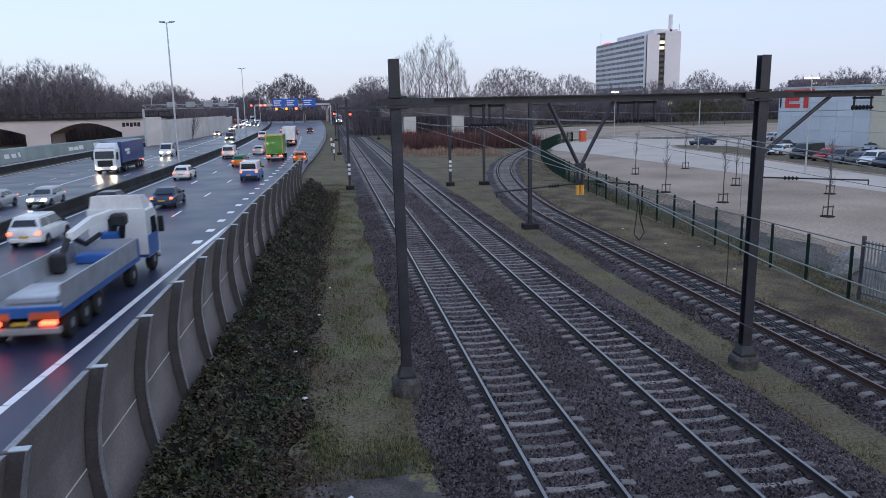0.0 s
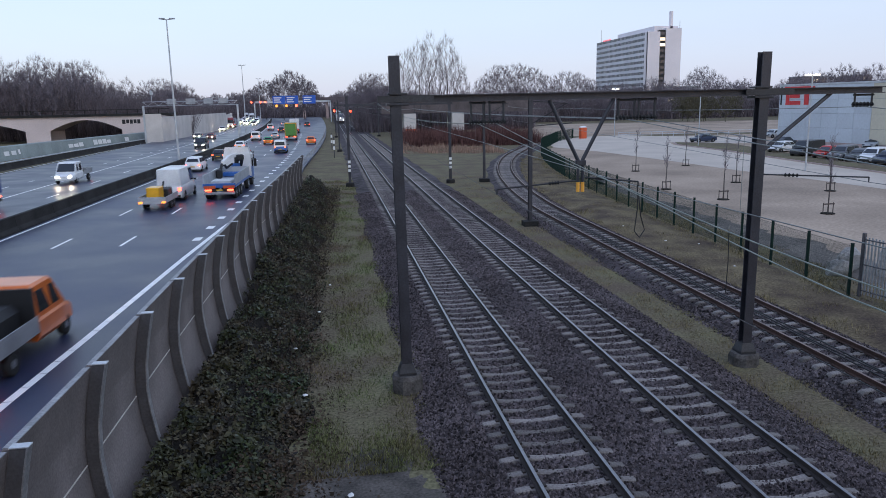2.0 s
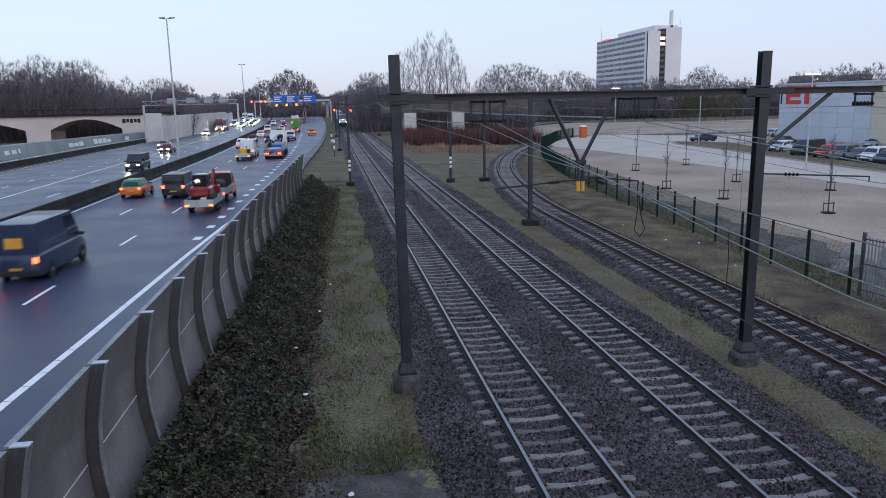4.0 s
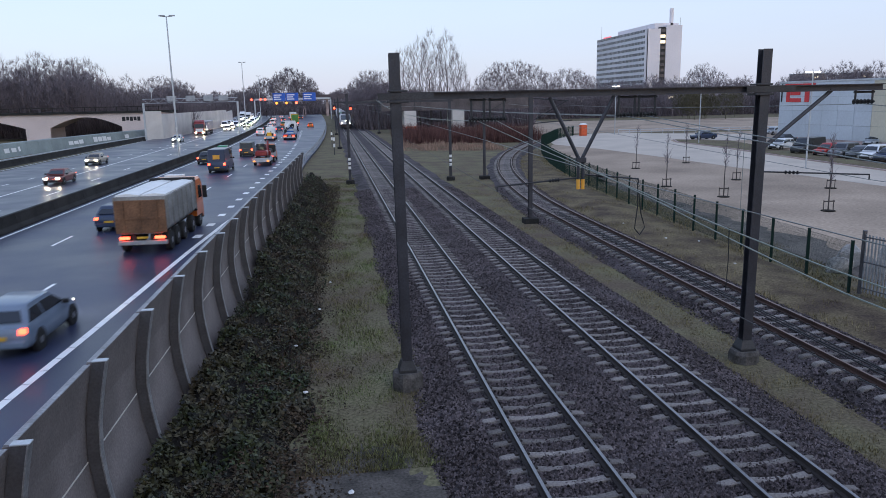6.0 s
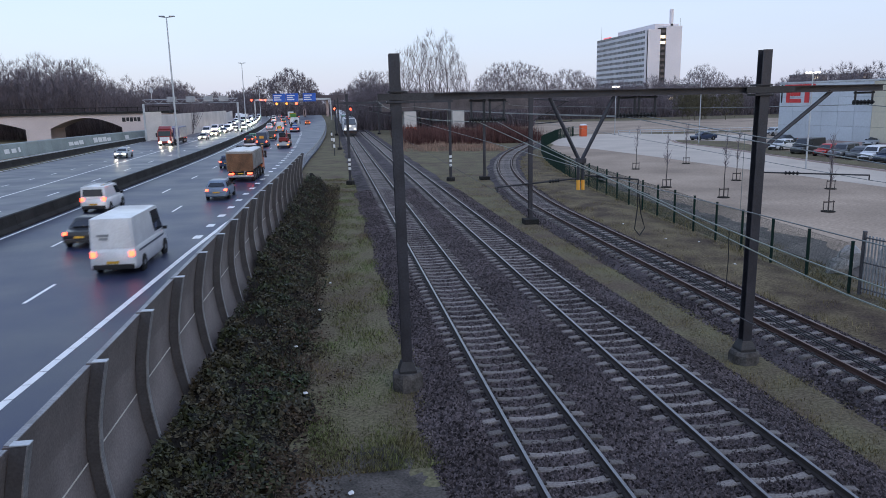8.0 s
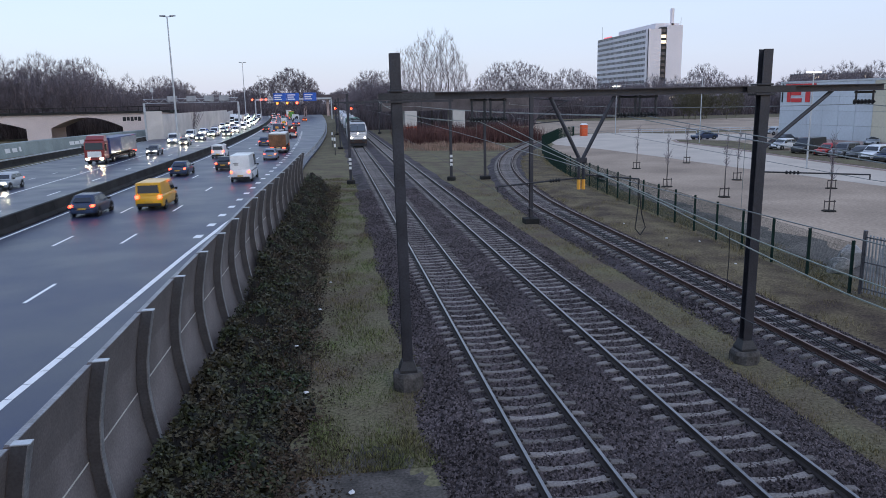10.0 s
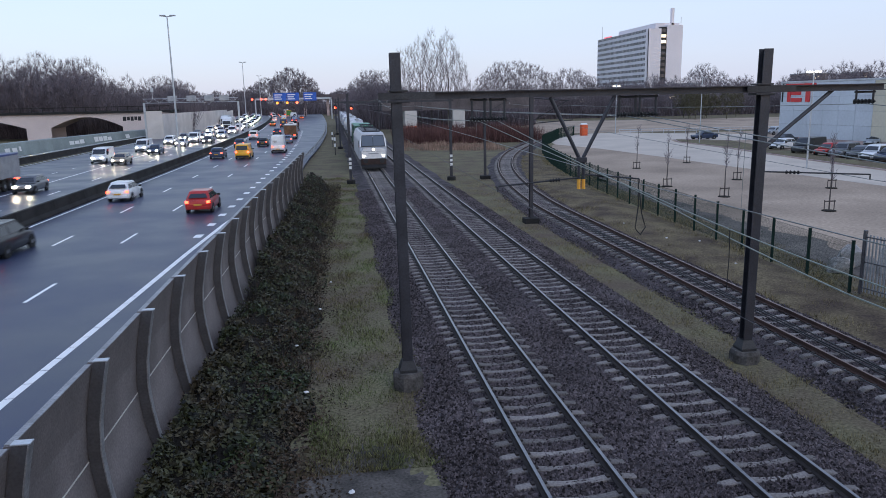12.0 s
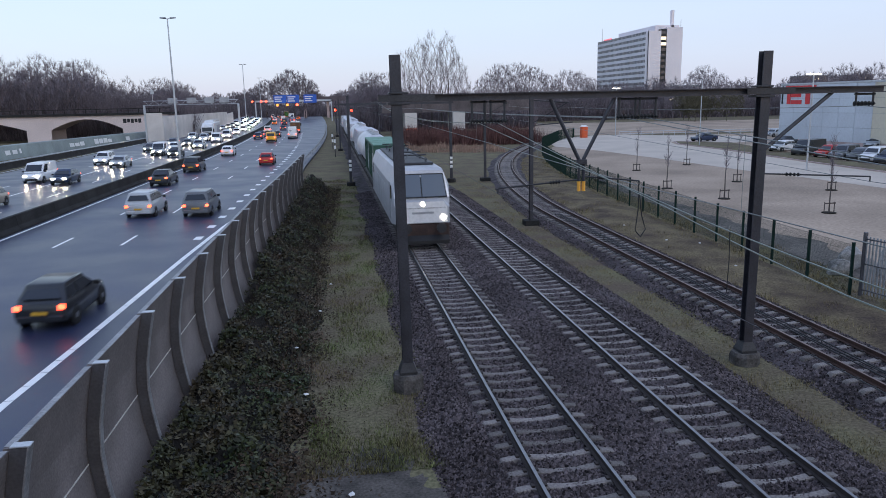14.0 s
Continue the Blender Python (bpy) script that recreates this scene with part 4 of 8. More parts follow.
def build_arch_bridge():
    """Old pale concrete arch bridge left of the motorway, with a dark parapet."""
    ob = tagged(new("arch_bridge"), "pale concrete arch bridge with a dark parapet", "bridge")
    y0, y1, top = 188.0, 198.0, 5.6
    spans = ((-124, -101), (-96, -70.5), (-65, -48.8))
    bm = bmesh.new()
    pts = [(-38.2, -0.4)]
    for a, b in reversed(spans):
        pts.append((b, -0.4))
        n = 14
        for i in range(n + 1):
            u = i / n
            pts.append((b + (a - b) * u, 1.6 + 3.2 * math.sin(math.pi * (0.08 + 0.84 * u))))
        pts.append((a, -0.4))
    pts.append((-150, -0.4))
    # wall as quads between opening line and top
    for (xa, za), (xb, zb) in zip(pts, pts[1:]):
        if abs(xa - xb) < 1e-6:
            continue
        v = [bm.verts.new(c) for c in ((xa, y0, za), (xb, y0, zb), (xb, y0, top), (xa, y0, top), (xa, y1, za), (xb, y1, zb), (xb, y1, top), (xa, y1, top))]
        for q in ((0, 1, 2, 3), (5, 4, 7, 6), (1, 0, 4, 5), (3, 2, 6, 7)):
            bm.faces.new([v[i] for i in q])
    bmesh.ops.remove_doubles(bm, verts=bm.verts, dist=0.001)
    part("arch_wall", bm, mat("arch_paint", (0.62, 0.52, 0.50), 0.8, var=0.10, scale=0.15, fine=4, bump=0.1), ob)
    bm = bmesh.new()
    box(bm, -150, -37.5, y0 - 0.5, y1 + 0.5, top, top + 0.5)
    for i in range(46):
        box(bm, -148 + i * 2.4, -147.85 + i * 2.4, y0 - 0.4, y0 - 0.3, top + 0.5, top + 1.5)
    box(bm, -150, -37.5, y0 - 0.42, y0 - 0.28, top + 1.4, top + 1.55)
    part("parapet", bm, M["concrete_dark"], ob)
    bm = bmesh.new()
    # unreadable sprayed tag
    for i, (a, b) in enumerate(((0, 0.9), (1.1, 1.9), (2.1, 2.9), (3.1, 3.9), (4.1, 4.9))):
        box(bm, -48.6 + a * 0.85, -48.6 + b * 0.85, y0 - 0.02, y0 - 0.005, 3.7 + 0.12 * (i % 2), 4.7)
    part("graffiti", bm, M["black"], ob)


def build_left_side():
    """Low graffiti wall, high grey wall and lattice gantry on the far side of the road."""
    def wx(y):
        return interp(((60, -52.0), (100, -51), (131, -50.0), (165, -45.0), (186, -40.5)), y)
    ob = tagged(new("graffiti_wall"), "low grey-green concrete wall with pale graffiti bars", "wall")
    y = 60.0
    grf = M["white_paint"]
    green = mat("wall_green", (0.24, 0.28, 0.28), 0.85, var=0.15, scale=0.4, fine=8, bump=0.2, rand=0.08)
    while y < 184:
        dx = wx(y + 4) - wx(y)
        bm = bmesh.new()
        loft(bm, [[(wx(y) + a + dx * u / 4, y + u, b) for a, b in ((-0.6, -0.5), (0.35, -0.5), (0.0, 1.7), (-0.25, 1.8), (-0.6, 1.8))] for u in (0.01, 3.99)])
        part("panel", bm, green, ob)
        y += 4
    rng = random.Random(4)
    for y in (124, 126.5, 129, 146, 148, 150, 156, 158, 160, 162, 170):
        bm = bmesh.new()
        dx = (wx(y + 2) - wx(y)) / 2
        x = wx(y)
        h = rng.uniform(0.6, 1.0)
        slab(bm, [(x + 0.26, y, 0.3), (x + 0.26 + dx * 1.7, y + 1.7, 0.3), (x + 0.26 + dx * 1.7 - h * 0.16, y + 1.7, 0.3 + h), (x + 0.26 - h * 0.16, y, 0.3 + h)], (1, 0, 0.16), 0.012)
        part("graffiti", bm, grf, ob)
    low = tagged(new("edge_barrier"), "dark concrete edge barrier with a pale steel top rail", "barrier")
    prof = ((-0.35, 0), (0.35, 0), (0.2, 0.3), (0.13, 0.8), (-0.13, 0.8), (-0.35, 0.3))
    def ex(y):
        return interp(((40, -41.2), (100, -40.6), (140, -39.9), (171, -38.6)), y)
    ys = [40 + 6.0 * k for k in range(22)]
    profile_along("barrier_body", prof, ex, ys, M["concrete_dark"], ROAD_Z, low)
    profile_along("top_rail", ((-0.1, 0.86), (0.12, 0.86), (0.12, 1.0), (-0.1, 1.0)), ex, ys, M["galv"], ROAD_Z, low)
    for y in ys:
        bm = bmesh.new()
        box(bm, ex(y) - 0.05, ex(y) + 0.05, y - 0.05, y + 0.05, ROAD_Z + 0.79, ROAD_Z + 0.87)
        part("rail_post", bm, M["galv"], low)
    ob2 = tagged(new("retaining_wall"), "tall grey concrete wall along the slip road, paled for headlight glare", "wall")
    for a, b, h in (((-39.3, 171), (-36.2, 172.5), 6.0), ((-36.2, 172.5), (-33.5, 260), 5.3), ((-33.5, 260), (-40, 330), 4.6)):
        bm = bmesh.new()
        p_, q = Vector((*a, 0)), Vector((*b, 0))
        n = max(1, int((q - p_).length / 5))
        for i in range(n):
            u, w = p_.lerp(q, i / n), p_.lerp(q, (i + 0.995) / n)
            sd = Vector((q.y - p_.y, p_.x - q.x, 0)).normalized() * -0.4
            loft(bm, [[c + Vector((0, 0, -0.4)), c + sd + Vector((0, 0, -0.4)), c + sd + Vector((0, 0, h)), c + Vector((0, 0, h))] for c in (u, w)])
        # pale colour carries the headlight glare that falls on this wall
        part("wall_panel", bm, M["concrete_pale"], ob2)
    # lattice gantry with matrix boxes
    gz, gy = 7.7, 171.0
    ob3 = tagged(new("lattice_gantry"), "galvanised lattice sign gantry across the oncoming lanes", "gantry")
    bm = bmesh.new()
    x0, x1 = -39.6, -19.5
    for z in (gz, gz + 0.9):
        for yy in (gy, gy + 0.8):
            rod(bm, (x0, yy, z), (x1, yy, z), 0.06, 0.06, 5)
    n = 18
    for i in range(n):
        xa, xb = x0 + (x1 - x0) * i / n, x0 + (x1 - x0) * (i + 1) / n
        za, zb = (gz, gz + 0.9) if i % 2 else (gz + 0.9, gz)
        rod(bm, (xa, gy, za), (xb, gy, zb), 0.045, 0.045, 4)
    part("truss", bm, M["galv"], ob3)
    for x in (x0, x1):
        bm = bmesh.new()
        box(bm, x - 0.2, x + 0.2, gy + 0.2, gy + 0.6, ROAD_Z - 0.3, gz)
        part("leg", bm, M["galv"], ob3)
    for x in (-34.4, -30.4, -26.6, -23.4):
        bm = bmesh.new()
        box(bm, x, x + 2.0, gy - 0.5, gy - 0.1, gz + 0.25, gz + 1.45, bev=0.05)
        part("sign_box", bm, M["steel_grey"], ob3)
    bm = bmesh.new()
    rod(bm, (-37.6, gy, gz + 0.9), (-37.6, gy, gz + 3.2), 0.06, 0.06, 5)
    box(bm, -37.9, -37.3, gy - 0.2, gy + 0.2, gz + 2.4, gz + 3.3, bev=0.05)
    part("camera_pole", bm, M["galv"], ob3)


def build_blue_gantry():
    gy, z0 = 345.0, 8.0
    ob = tagged(new("sign_gantry"), "steel gantry with blue direction signs and red signals", "gantry")
    bm = bmesh.new()
    box(bm, -32, 2.5, gy, gy + 0.6, z0 + 0.6, z0 + 1.4)
    for x in (-32, 2.0):
        box(bm, x, x + 0.5, gy, gy + 0.6, ROAD_Z - 0.3, z0 + 1.4)
    part("frame", bm, M["galv"], ob)
    for x0, x1 in ((-23.6, -18.0), (-17.8, -12.2), (-10.2, -4.4)):
        bm = bmesh.new()
        box(bm, x0, x1, gy - 0.25, gy - 0.05, z0, z0 + 3.7, bev=0.05)
        sg = part("sign_board", bm, M["sign_blue"], ob, "blue direction sign")
        bm = bmesh.new()
        for k, w in ((0.75, 0.75), (0.5, 0.6), (0.25, 0.7)):
            box(bm, x0 + 0.5, x0 + 0.5 + (x1 - x0 - 1) * w, gy - 0.28, gy - 0.26, z0 + 3.7 * k - 0.2, z0 + 3.7 * k + 0.25)
        part("text_bar", bm, M["white_paint"], sg)
    for x in (-22.0, -17.6, -13.2):
        bm = bmesh.new()
        rod(bm, (x, gy - 0.35, z0 - 0.75), (x, gy - 0.25, z0 - 0.75), 0.55, 0.55, 12)
        part("signal_lamp", bm, M["lamp_amber"] if x < -17 else M["lamp_red"], ob, "lit lane signal")
    bm = bmesh.new()
    for x in (-33, -29, -27):
        rod(bm, (x, gy - 0.35, z0 + 1.0), (x, gy - 0.25, z0 + 1.0), 0.4, 0.4, 10)
    part("signal_lamp", bm, M["lamp_red"], ob, "lit lane signal")


def build_lamp_post(x, y, h, label):
    ob = tagged(new("street_lamp"), label, "street lamp", "motorway street lamps")
    bm = bmesh.new()
    rod(bm, (x, y, ROAD_Z - 0.3), (x, y, 1.2), 0.17, 0.16, 10)
    rod(bm, (x, y, 1.2), (x, y, h), 0.14, 0.07, 10)
    part("pole", bm, M["galv"], ob)
    for s in (-1, 1):
        bm = bmesh.new()
        rod(bm, (x, y, h - 0.05), (x + s * 0.9, y, h + 0.05), 0.045, 0.04, 6)
        box(bm, x + s * 0.6 - 0.28, x + s * 0.6 + 0.42, y - 0.16, y + 0.16, h + 0.02, h + 0.16, bev=0.03)
        part("lamp_head", bm, M["steel_grey"], ob)


def build_yard_lamp(x, y, h, lit, label):
    ob = tagged(new("yard_lamp"), label, "street lamp", "car park lamps")
    bm = bmesh.new()
    rod(bm, (x, y, GROUND_Z - 0.2), (x, y, h), 0.09, 0.06, 8)
    part("pole", bm, M["galv"], ob)
    for s in (-1, 1):
        bm = bmesh.new()
        box(bm, x + s * 0.45 - 0.3, x + s * 0.45 + 0.3, y - 0.14, y + 0.14, h, h + 0.12, bev=0.03)
        part("lamp_head", bm, M["lamp_yard"] if lit else M["steel_grey"], ob)


def build_signal(x, y, h, label):
    ob = tagged(new("railway_signal"), label, "signal", "railway signals")
    bm = bmesh.new()
    rod(bm, (x, y, GROUND_Z - 0.2), (x, y, h), 0.08, 0.08, 8)
    part("pole", bm, M["steel_dark"], ob)
    bm = bmesh.new()
    box(bm, x - 0.4, x + 0.4, y - 0.1, y + 0.25, h - 0.3, h + 1.1, bev=0.08)
    part("back_board", bm, M["black"], ob)
    bm = bmesh.new()
    rod(bm, (x, y - 0.22, h + 0.25), (x, y - 0.13, h + 0.25), 0.34, 0.34, 12)
    part("red_light", bm, M["lamp_red"], ob, "lit red signal light")
    bm = bmesh.new()
    rod(bm, (x, y - 0.16, h + 0.8), (x, y - 0.11, h + 0.8), 0.13, 0.13, 12)
    part("dark_light", bm, M["glass"], ob)


def build_low_block(name, label, x, y, w, d, h, floors, lit, wall):
    """A plain far building with rows of windows, front towards the bridge."""
    ob = tagged(new(name), label, "building")
    bm = bmesh.new()
    box(bm, x - w / 2, x + w / 2, y, y + d, GROUND_Z, h)
    part("wall", bm, wall, ob)
    bm = bmesh.new()
    box(bm, x - w / 2 - 0.3, x + w / 2 + 0.3, y - 0.3, y + d, h, h + 0.5)
    part("roof", bm, M["steel_grey"], ob)
    rng = random.Random(int(x * 7))
    n = max(3, int(w / 4.5))
    for f in range(floors):
        z0 = 0.8 + f * (h - 0.6) / floors
        for i in range(n):
            bm = bmesh.new()
            x0 = x - w / 2 + (i + 0.2) * w / n
            box(bm, x0, x0 + 0.6 * w / n, y - 0.08, y + 0.05, z0 + 0.5, z0 + 2.0)
            part("window", bm, M["lamp_dim"] if rng.random() < lit else M["glass_pale"], ob)


def build_far_buildings():
    pale = mat("far_wall", (0.48, 0.46, 0.48), 0.8, var=0.1, scale=0.1, fine=2, bump=0)
    brick = mat("far_brick", (0.28, 0.22, 0.21), 0.85, var=0.15, scale=0.1, fine=2, bump=0)
    build_low_block("apartment_block", "pale low apartment block behind bare trees", 0.335 * 345, 345, 46, 12, 10.5, 3, 0.12, pale)
    build_low_block("office_block", "pale low office block behind bare trees", 0.505 * 330, 330, 17, 14, 12.0, 3, 0.1, pale)
    build_low_block("apartment_block", "brown apartment block with a few lit windows", 0.712 * 400, 400, 15, 14, 17.5, 5, 0.2, brick)
    build_low_block("apartment_block", "brown apartment block with lit windows far off", 0.79 * 400, 400, 12, 14, 17.8, 5, 0.5, brick)
    # road and yard beyond the car park
    poly_sheet("pavement_yard", [(44, 152), (130, 140), (150, 215), (62, 232)], GROUND_Z + 0.02, M["paving"], "pale wet yard beyond the railing", "pavement", 0.02)
    ob = tagged(new("overpass"), "dark far overpass crossing above the railway", "bridge")
    bm = bmesh.new()
    box(bm, -14, 120, 430, 440, 8.6, 11.6)
    part("deck", bm, M["understorey"], ob)
    for x in (-13, 0, 22, 40, 60, 80, 100):
        bm = bmesh.new()
        box(bm, x, x + 1.5, 432, 438, GROUND_Z, 8.6)
        part("pier", bm, M["concrete"], ob)


def build_own_bridge():
    """The road bridge from whose railing the view is seen; it spans behind and below the eye."""
    ob = tagged(new("road_bridge"), "plain concrete road bridge over railway and motorway", "bridge", kind="structure")
    bm = bmesh.new()
    box(bm, -75, 60, -13, 0.12, 5.72, 6.0)
    part("deck", bm, M["concrete"], ob)
    bm = bmesh.new()
    box(bm, -75, 60, -0.02, 0.12, 6.0, 6.8)
    part("parapet", bm, M["concrete"], ob)
    for x in (-44.0, -20.9, -1.5, 11.3, 30.0):
        bm = bmesh.new()
        box(bm, x - 0.35, x + 0.35, -12, -1.5, GROUND_Z - 0.3, 5.72, bev=0.05)
        part("pier", bm, M["concrete"], ob)


# ---------------------------------------------------------------- vegetation
def aim(px):
    """Sideways metres per metre ahead, by compass step across the view (0 to 1568)."""
    return math.tan(radians(8.72) + math.atan((px - 784) / 1265.0))


def crown_segments(seed, count, base, wide, shape=1.0, twigs=7, twig=0.06, rise=0.5, bole=0.30):
    """Branch segments (p0, p1, r0, r1, level) of a bare tree one metre tall: limbs spread from the bole through the
    whole crown, and each joint carries fine twigs. base: height of the crown's foot; wide: its half width."""
    rng = np.random.default_rng(seed)
    lumps = rng.normal(0, 1, (7, 3))
    lumps /= np.linalg.norm(lumps, axis=1)[:, None]
    goal = []
    while len(goal) < count:
        p_ = rng.uniform(-1, 1, 3)
        r = np.linalg.norm(p_)
        rim = 0.80 + 0.20 * max(0.0, float(np.max(lumps @ (p_ / (r + 1e-6))))) ** 2
        if r < rim and rng.random() < 0.25 + 0.75 * r:
            z = (p_[2] + 1) / 2
            k = wide * (1.0 if shape >= 1 else (0.35 + 0.65 * math.sin(math.pi * min(1, z * 0.75 + 0.2))))
            goal.append((p_[0] * k, p_[1] * k, base + (1 - base) * z))
    goal = np.array(goal)
    goal = goal[np.argsort(np.linalg.norm(goal * np.array([1, 1, 0.8]) - np.array([0, 0, base * 0.8]), axis=1))]
    nb = 6
    node = [np.array([rng.normal(0, 0.006) * q, rng.normal(0, 0.006) * q, bole * q / (nb - 1)]) for q in range(nb)]
    up = [-1] + list(range(nb - 1))
    far = [bole * q / (nb - 1) for q in range(nb)]
    for g_ in goal:
        A_ = np.array(node)
        d = g_ - A_
        dist = np.linalg.norm(d, axis=1)
        cost = dist + 0.42 * np.array(far) + np.maximum(0, 0.35 * dist * rise * 2 - d[:, 2]) * 1.2
        cost[:2] += 1.0
        q = int(np.argmin(cost))
        mid = A_[q] + d[q] * 0.5 + np.array([0, 0, -0.06 * dist[q]]) + rng.normal(0, 0.035, 3) * dist[q]
        for p_ in (mid, g_):
            far.append(far[q] + float(np.linalg.norm(p_ - node[q])))
            up.append(q)
            node.append(p_)
            q = len(node) - 1
    load = np.ones(len(node))
    for q in range(len(node) - 1, 0, -1):
        load[up[q]] += load[q]
    rad = 0.011 * (load / load[0]) ** 0.62
    segs = []
    for q in range(1, len(node)):
        segs.append((Vector(node[up[q]]), Vector(node[q]), rad[up[q]] if up[q] >= nb else rad[q] * 1.05, rad[q], 0 if q < nb else (1 if load[q] > 12 else 2)))
        if q < nb or load[q] > 24:
            continue
        out_ = node[q] - np.array([0, 0, base])
        out_ /= np.linalg.norm(out_) + 1e-6
        for _ in range(twigs if load[q] < 3 else twigs // 2):
            d = rng.normal(0, 0.55, 3) + out_ * 0.6 + np.array([0, 0, rise])
            d /= np.linalg.norm(d)
            segs.append((Vector(node[q]), Vector(node[q] + d * twig * rng.uniform(0.5, 1.3)), 0, 0, 3))
    top = max(q[1].z for q in segs)
    return [(a / top, b / top, r0, r1, lev) for a, b, r0, r1, lev in segs]


def segs_to_arrays(segs, rmin):
    """Vertices and faces: three-sided tapered tubes for limbs, one tapering sliver for each twig."""
    res_v, res_f, n = [], [], 0
    for thick in (True, False):
        sel = [s for s in segs if (s[4] < 3) == thick]
        if not sel:
            continue
        a = np.array([s[0][:] for s in sel])
        b = np.array([s[1][:] for s in sel])
        r0 = np.maximum([s[2] for s in sel], rmin)[:, None]
        r1 = np.maximum([s[3] for s in sel], rmin * 0.7)[:, None]
        d = b - a
        d /= np.linalg.norm(d, axis=1)[:, None] + 1e-9
        ref = np.where(np.abs(d[:, 2:3]) > 0.9, np.array([[1.0, 0, 0]]), np.array([[0, 0, 1.0]]))
        u = np.cross(d, ref)
        u /= np.linalg.norm(u, axis=1)[:, None] + 1e-9
        w = np.cross(d, u)
        k = np.arange(len(sel))[:, None, None]
        if thick:
            rings = []
            for p_, r in ((a, r0), (b, r1)):
                for i in range(3):
                    t = 2 * math.pi * i / 3
                    rings.append(p_ + (u * math.cos(t) + w * math.sin(t)) * r)
            v = np.stack(rings, 1).reshape(-1, 3)
            q = np.array([(0, 1, 4, 3), (1, 2, 5, 4), (2, 0, 3, 5)])[None]
            res_f += ((q + 6 * k).reshape(-1, 4) + n).tolist()
        else:
            side = u * np.cos(a[:, :1] * 700) + w * np.sin(a[:, :1] * 700)
            v = np.stack([a - side * rmin, a + side * rmin, b], 1).reshape(-1, 3)
            res_f += ((np.array([(0, 1, 2)])[None] + 3 * k).reshape(-1, 3) + n).tolist()
        res_v.append(v)
        n += len(v)
    return np.concatenate(res_v), res_f


ROUND_TREES = [crown_segments(s_, 620, 0.14, w_, 1.0, 11, 0.07, 0.55, 0.22) for s_, w_ in ((11, 0.46), (12, 0.40), (13, 0.50))]
TALL_TREES = [crown_segments(s_, 230, 0.20, w_, 0.5, 6, 0.07, 1.1, 0.5) for s_, w_ in ((21, 0.15), (22, 0.19), (23, 0.17))]
POPLAR = crown_segments(24, 420, 0.08, 0.13, 0.5, 8, 0.06, 1.1, 0.6)
WOOD_TREES = [crown_segments(s_, 190, 0.14, w_, 1.0, 13, 0.085, 0.5, 0.25) for s_, w_ in ((31, 0.36), (32, 0.42), (33, 0.30), (34, 0.38))]


def build_tree(x, y, h, segs, label, width=1.0, turn=0.0, thin=0.0011):
    ob = tagged(new("tree"), label, "tree")
    for name, sel, mt in (("trunk", lambda l_: l_ == 0, "bark"), ("crown", lambda l_: l_ > 0, "twig")):
        v, f = segs_to_arrays([s for s in segs if sel(s[4])], thin)
        mesh_np(name, v * np.array([width, width, 1.0]) * h, f, M[mt], ob)
    ob.matrix_basis = pose(x, y, GROUND_Z - 0.1, 0, 0, turn)
    return ob


def build_woods(name, spots, variants, material, label, thin=0.002, seed=1):
    """Far trees that nobody could count, as one mesh."""
    rng = random.Random(seed)
    arr = [segs_to_arrays(s, thin) for s in variants]
    vs, fs, n = [], [], 0
    for x, y, h in spots:
        v, f = arr[rng.randrange(len(arr))]
        a = rng.uniform(0, 6.28)
        c, s = math.cos(a), math.sin(a)
        w = rng.uniform(0.85, 1.25)
        R_ = np.array([[c * w, -s * w, 0], [s * w, c * w, 0], [0, 0, 1.0]])
        vs.append(v @ R_.T * h + np.array([x, y, GROUND_Z - 0.2]))
        fs += [[i + n for i in q] for q in f]
        n += len(v)
    ob = mesh_np(name, np.concatenate(vs), fs, material)
    return tagged(ob, label, "woods", kind="stuff")


def build_strokes(name, count, seed, place, hmin, hmax, width, material, label, category, lean=0.25):
    """Thin upright stems or blades: place(u, v) gives x, y and a height factor."""
    rng = np.random.default_rng(seed)
    uv = rng.random((count, 2))
    P_ = np.array([place(a, b) for a, b in uv])
    h = rng.uniform(hmin, hmax, count) * P_[:, 2]
    a = rng.uniform(0, 6.28, count)
    w = width * rng.uniform(0.6, 1.4, count)
    dx, dy = np.cos(a) * w / 2, np.sin(a) * w / 2
    tx, ty = rng.normal(0, lean, count) * h, rng.normal(0, lean, count) * h
    z = P_[:, 3] if P_.shape[1] > 3 else np.full(count, GROUND_Z)
    v = np.zeros((count, 3, 3))
    v[:, 0] = np.stack([P_[:, 0] - dx, P_[:, 1] - dy, z - 0.03], 1)
    v[:, 1] = np.stack([P_[:, 0] + dx, P_[:, 1] + dy, z - 0.03], 1)
    v[:, 2] = np.stack([P_[:, 0] + tx, P_[:, 1] + ty, z + h], 1)
    f = np.arange(count * 3).reshape(-1, 3)
    return tagged(mesh_np(name, v.reshape(-1, 3), f, material), label, category, kind="stuff")


def shrub_height(x, y):
    """Height of the bramble and ivy bank between the barrier and the grass strip."""
    l_, r_ = barrier_x(y) + 0.15, -0.98 + 0.010 * y + 0.26 * math.sin(y * 0.8) + 0.16 * math.sin(y * 2.3)
    u = (x - l_) / (r_ - l_)
    if u < 0 or u > 1:
        return 0.0
    top = 0.70 + 0.50 * min(1, max(0, (y - 24) / 26)) + 0.46 * noise.noise((x * 0.8, y * 0.5, 3)) + 0.34 * noise.noise((x * 1.7, y * 1.3, 7)) + 0.16 * noise.noise((x * 4, y * 3, 2))
    return max(0.05, top * (1 - u) ** 0.45 * min(1, (1 - u) * 3.5))


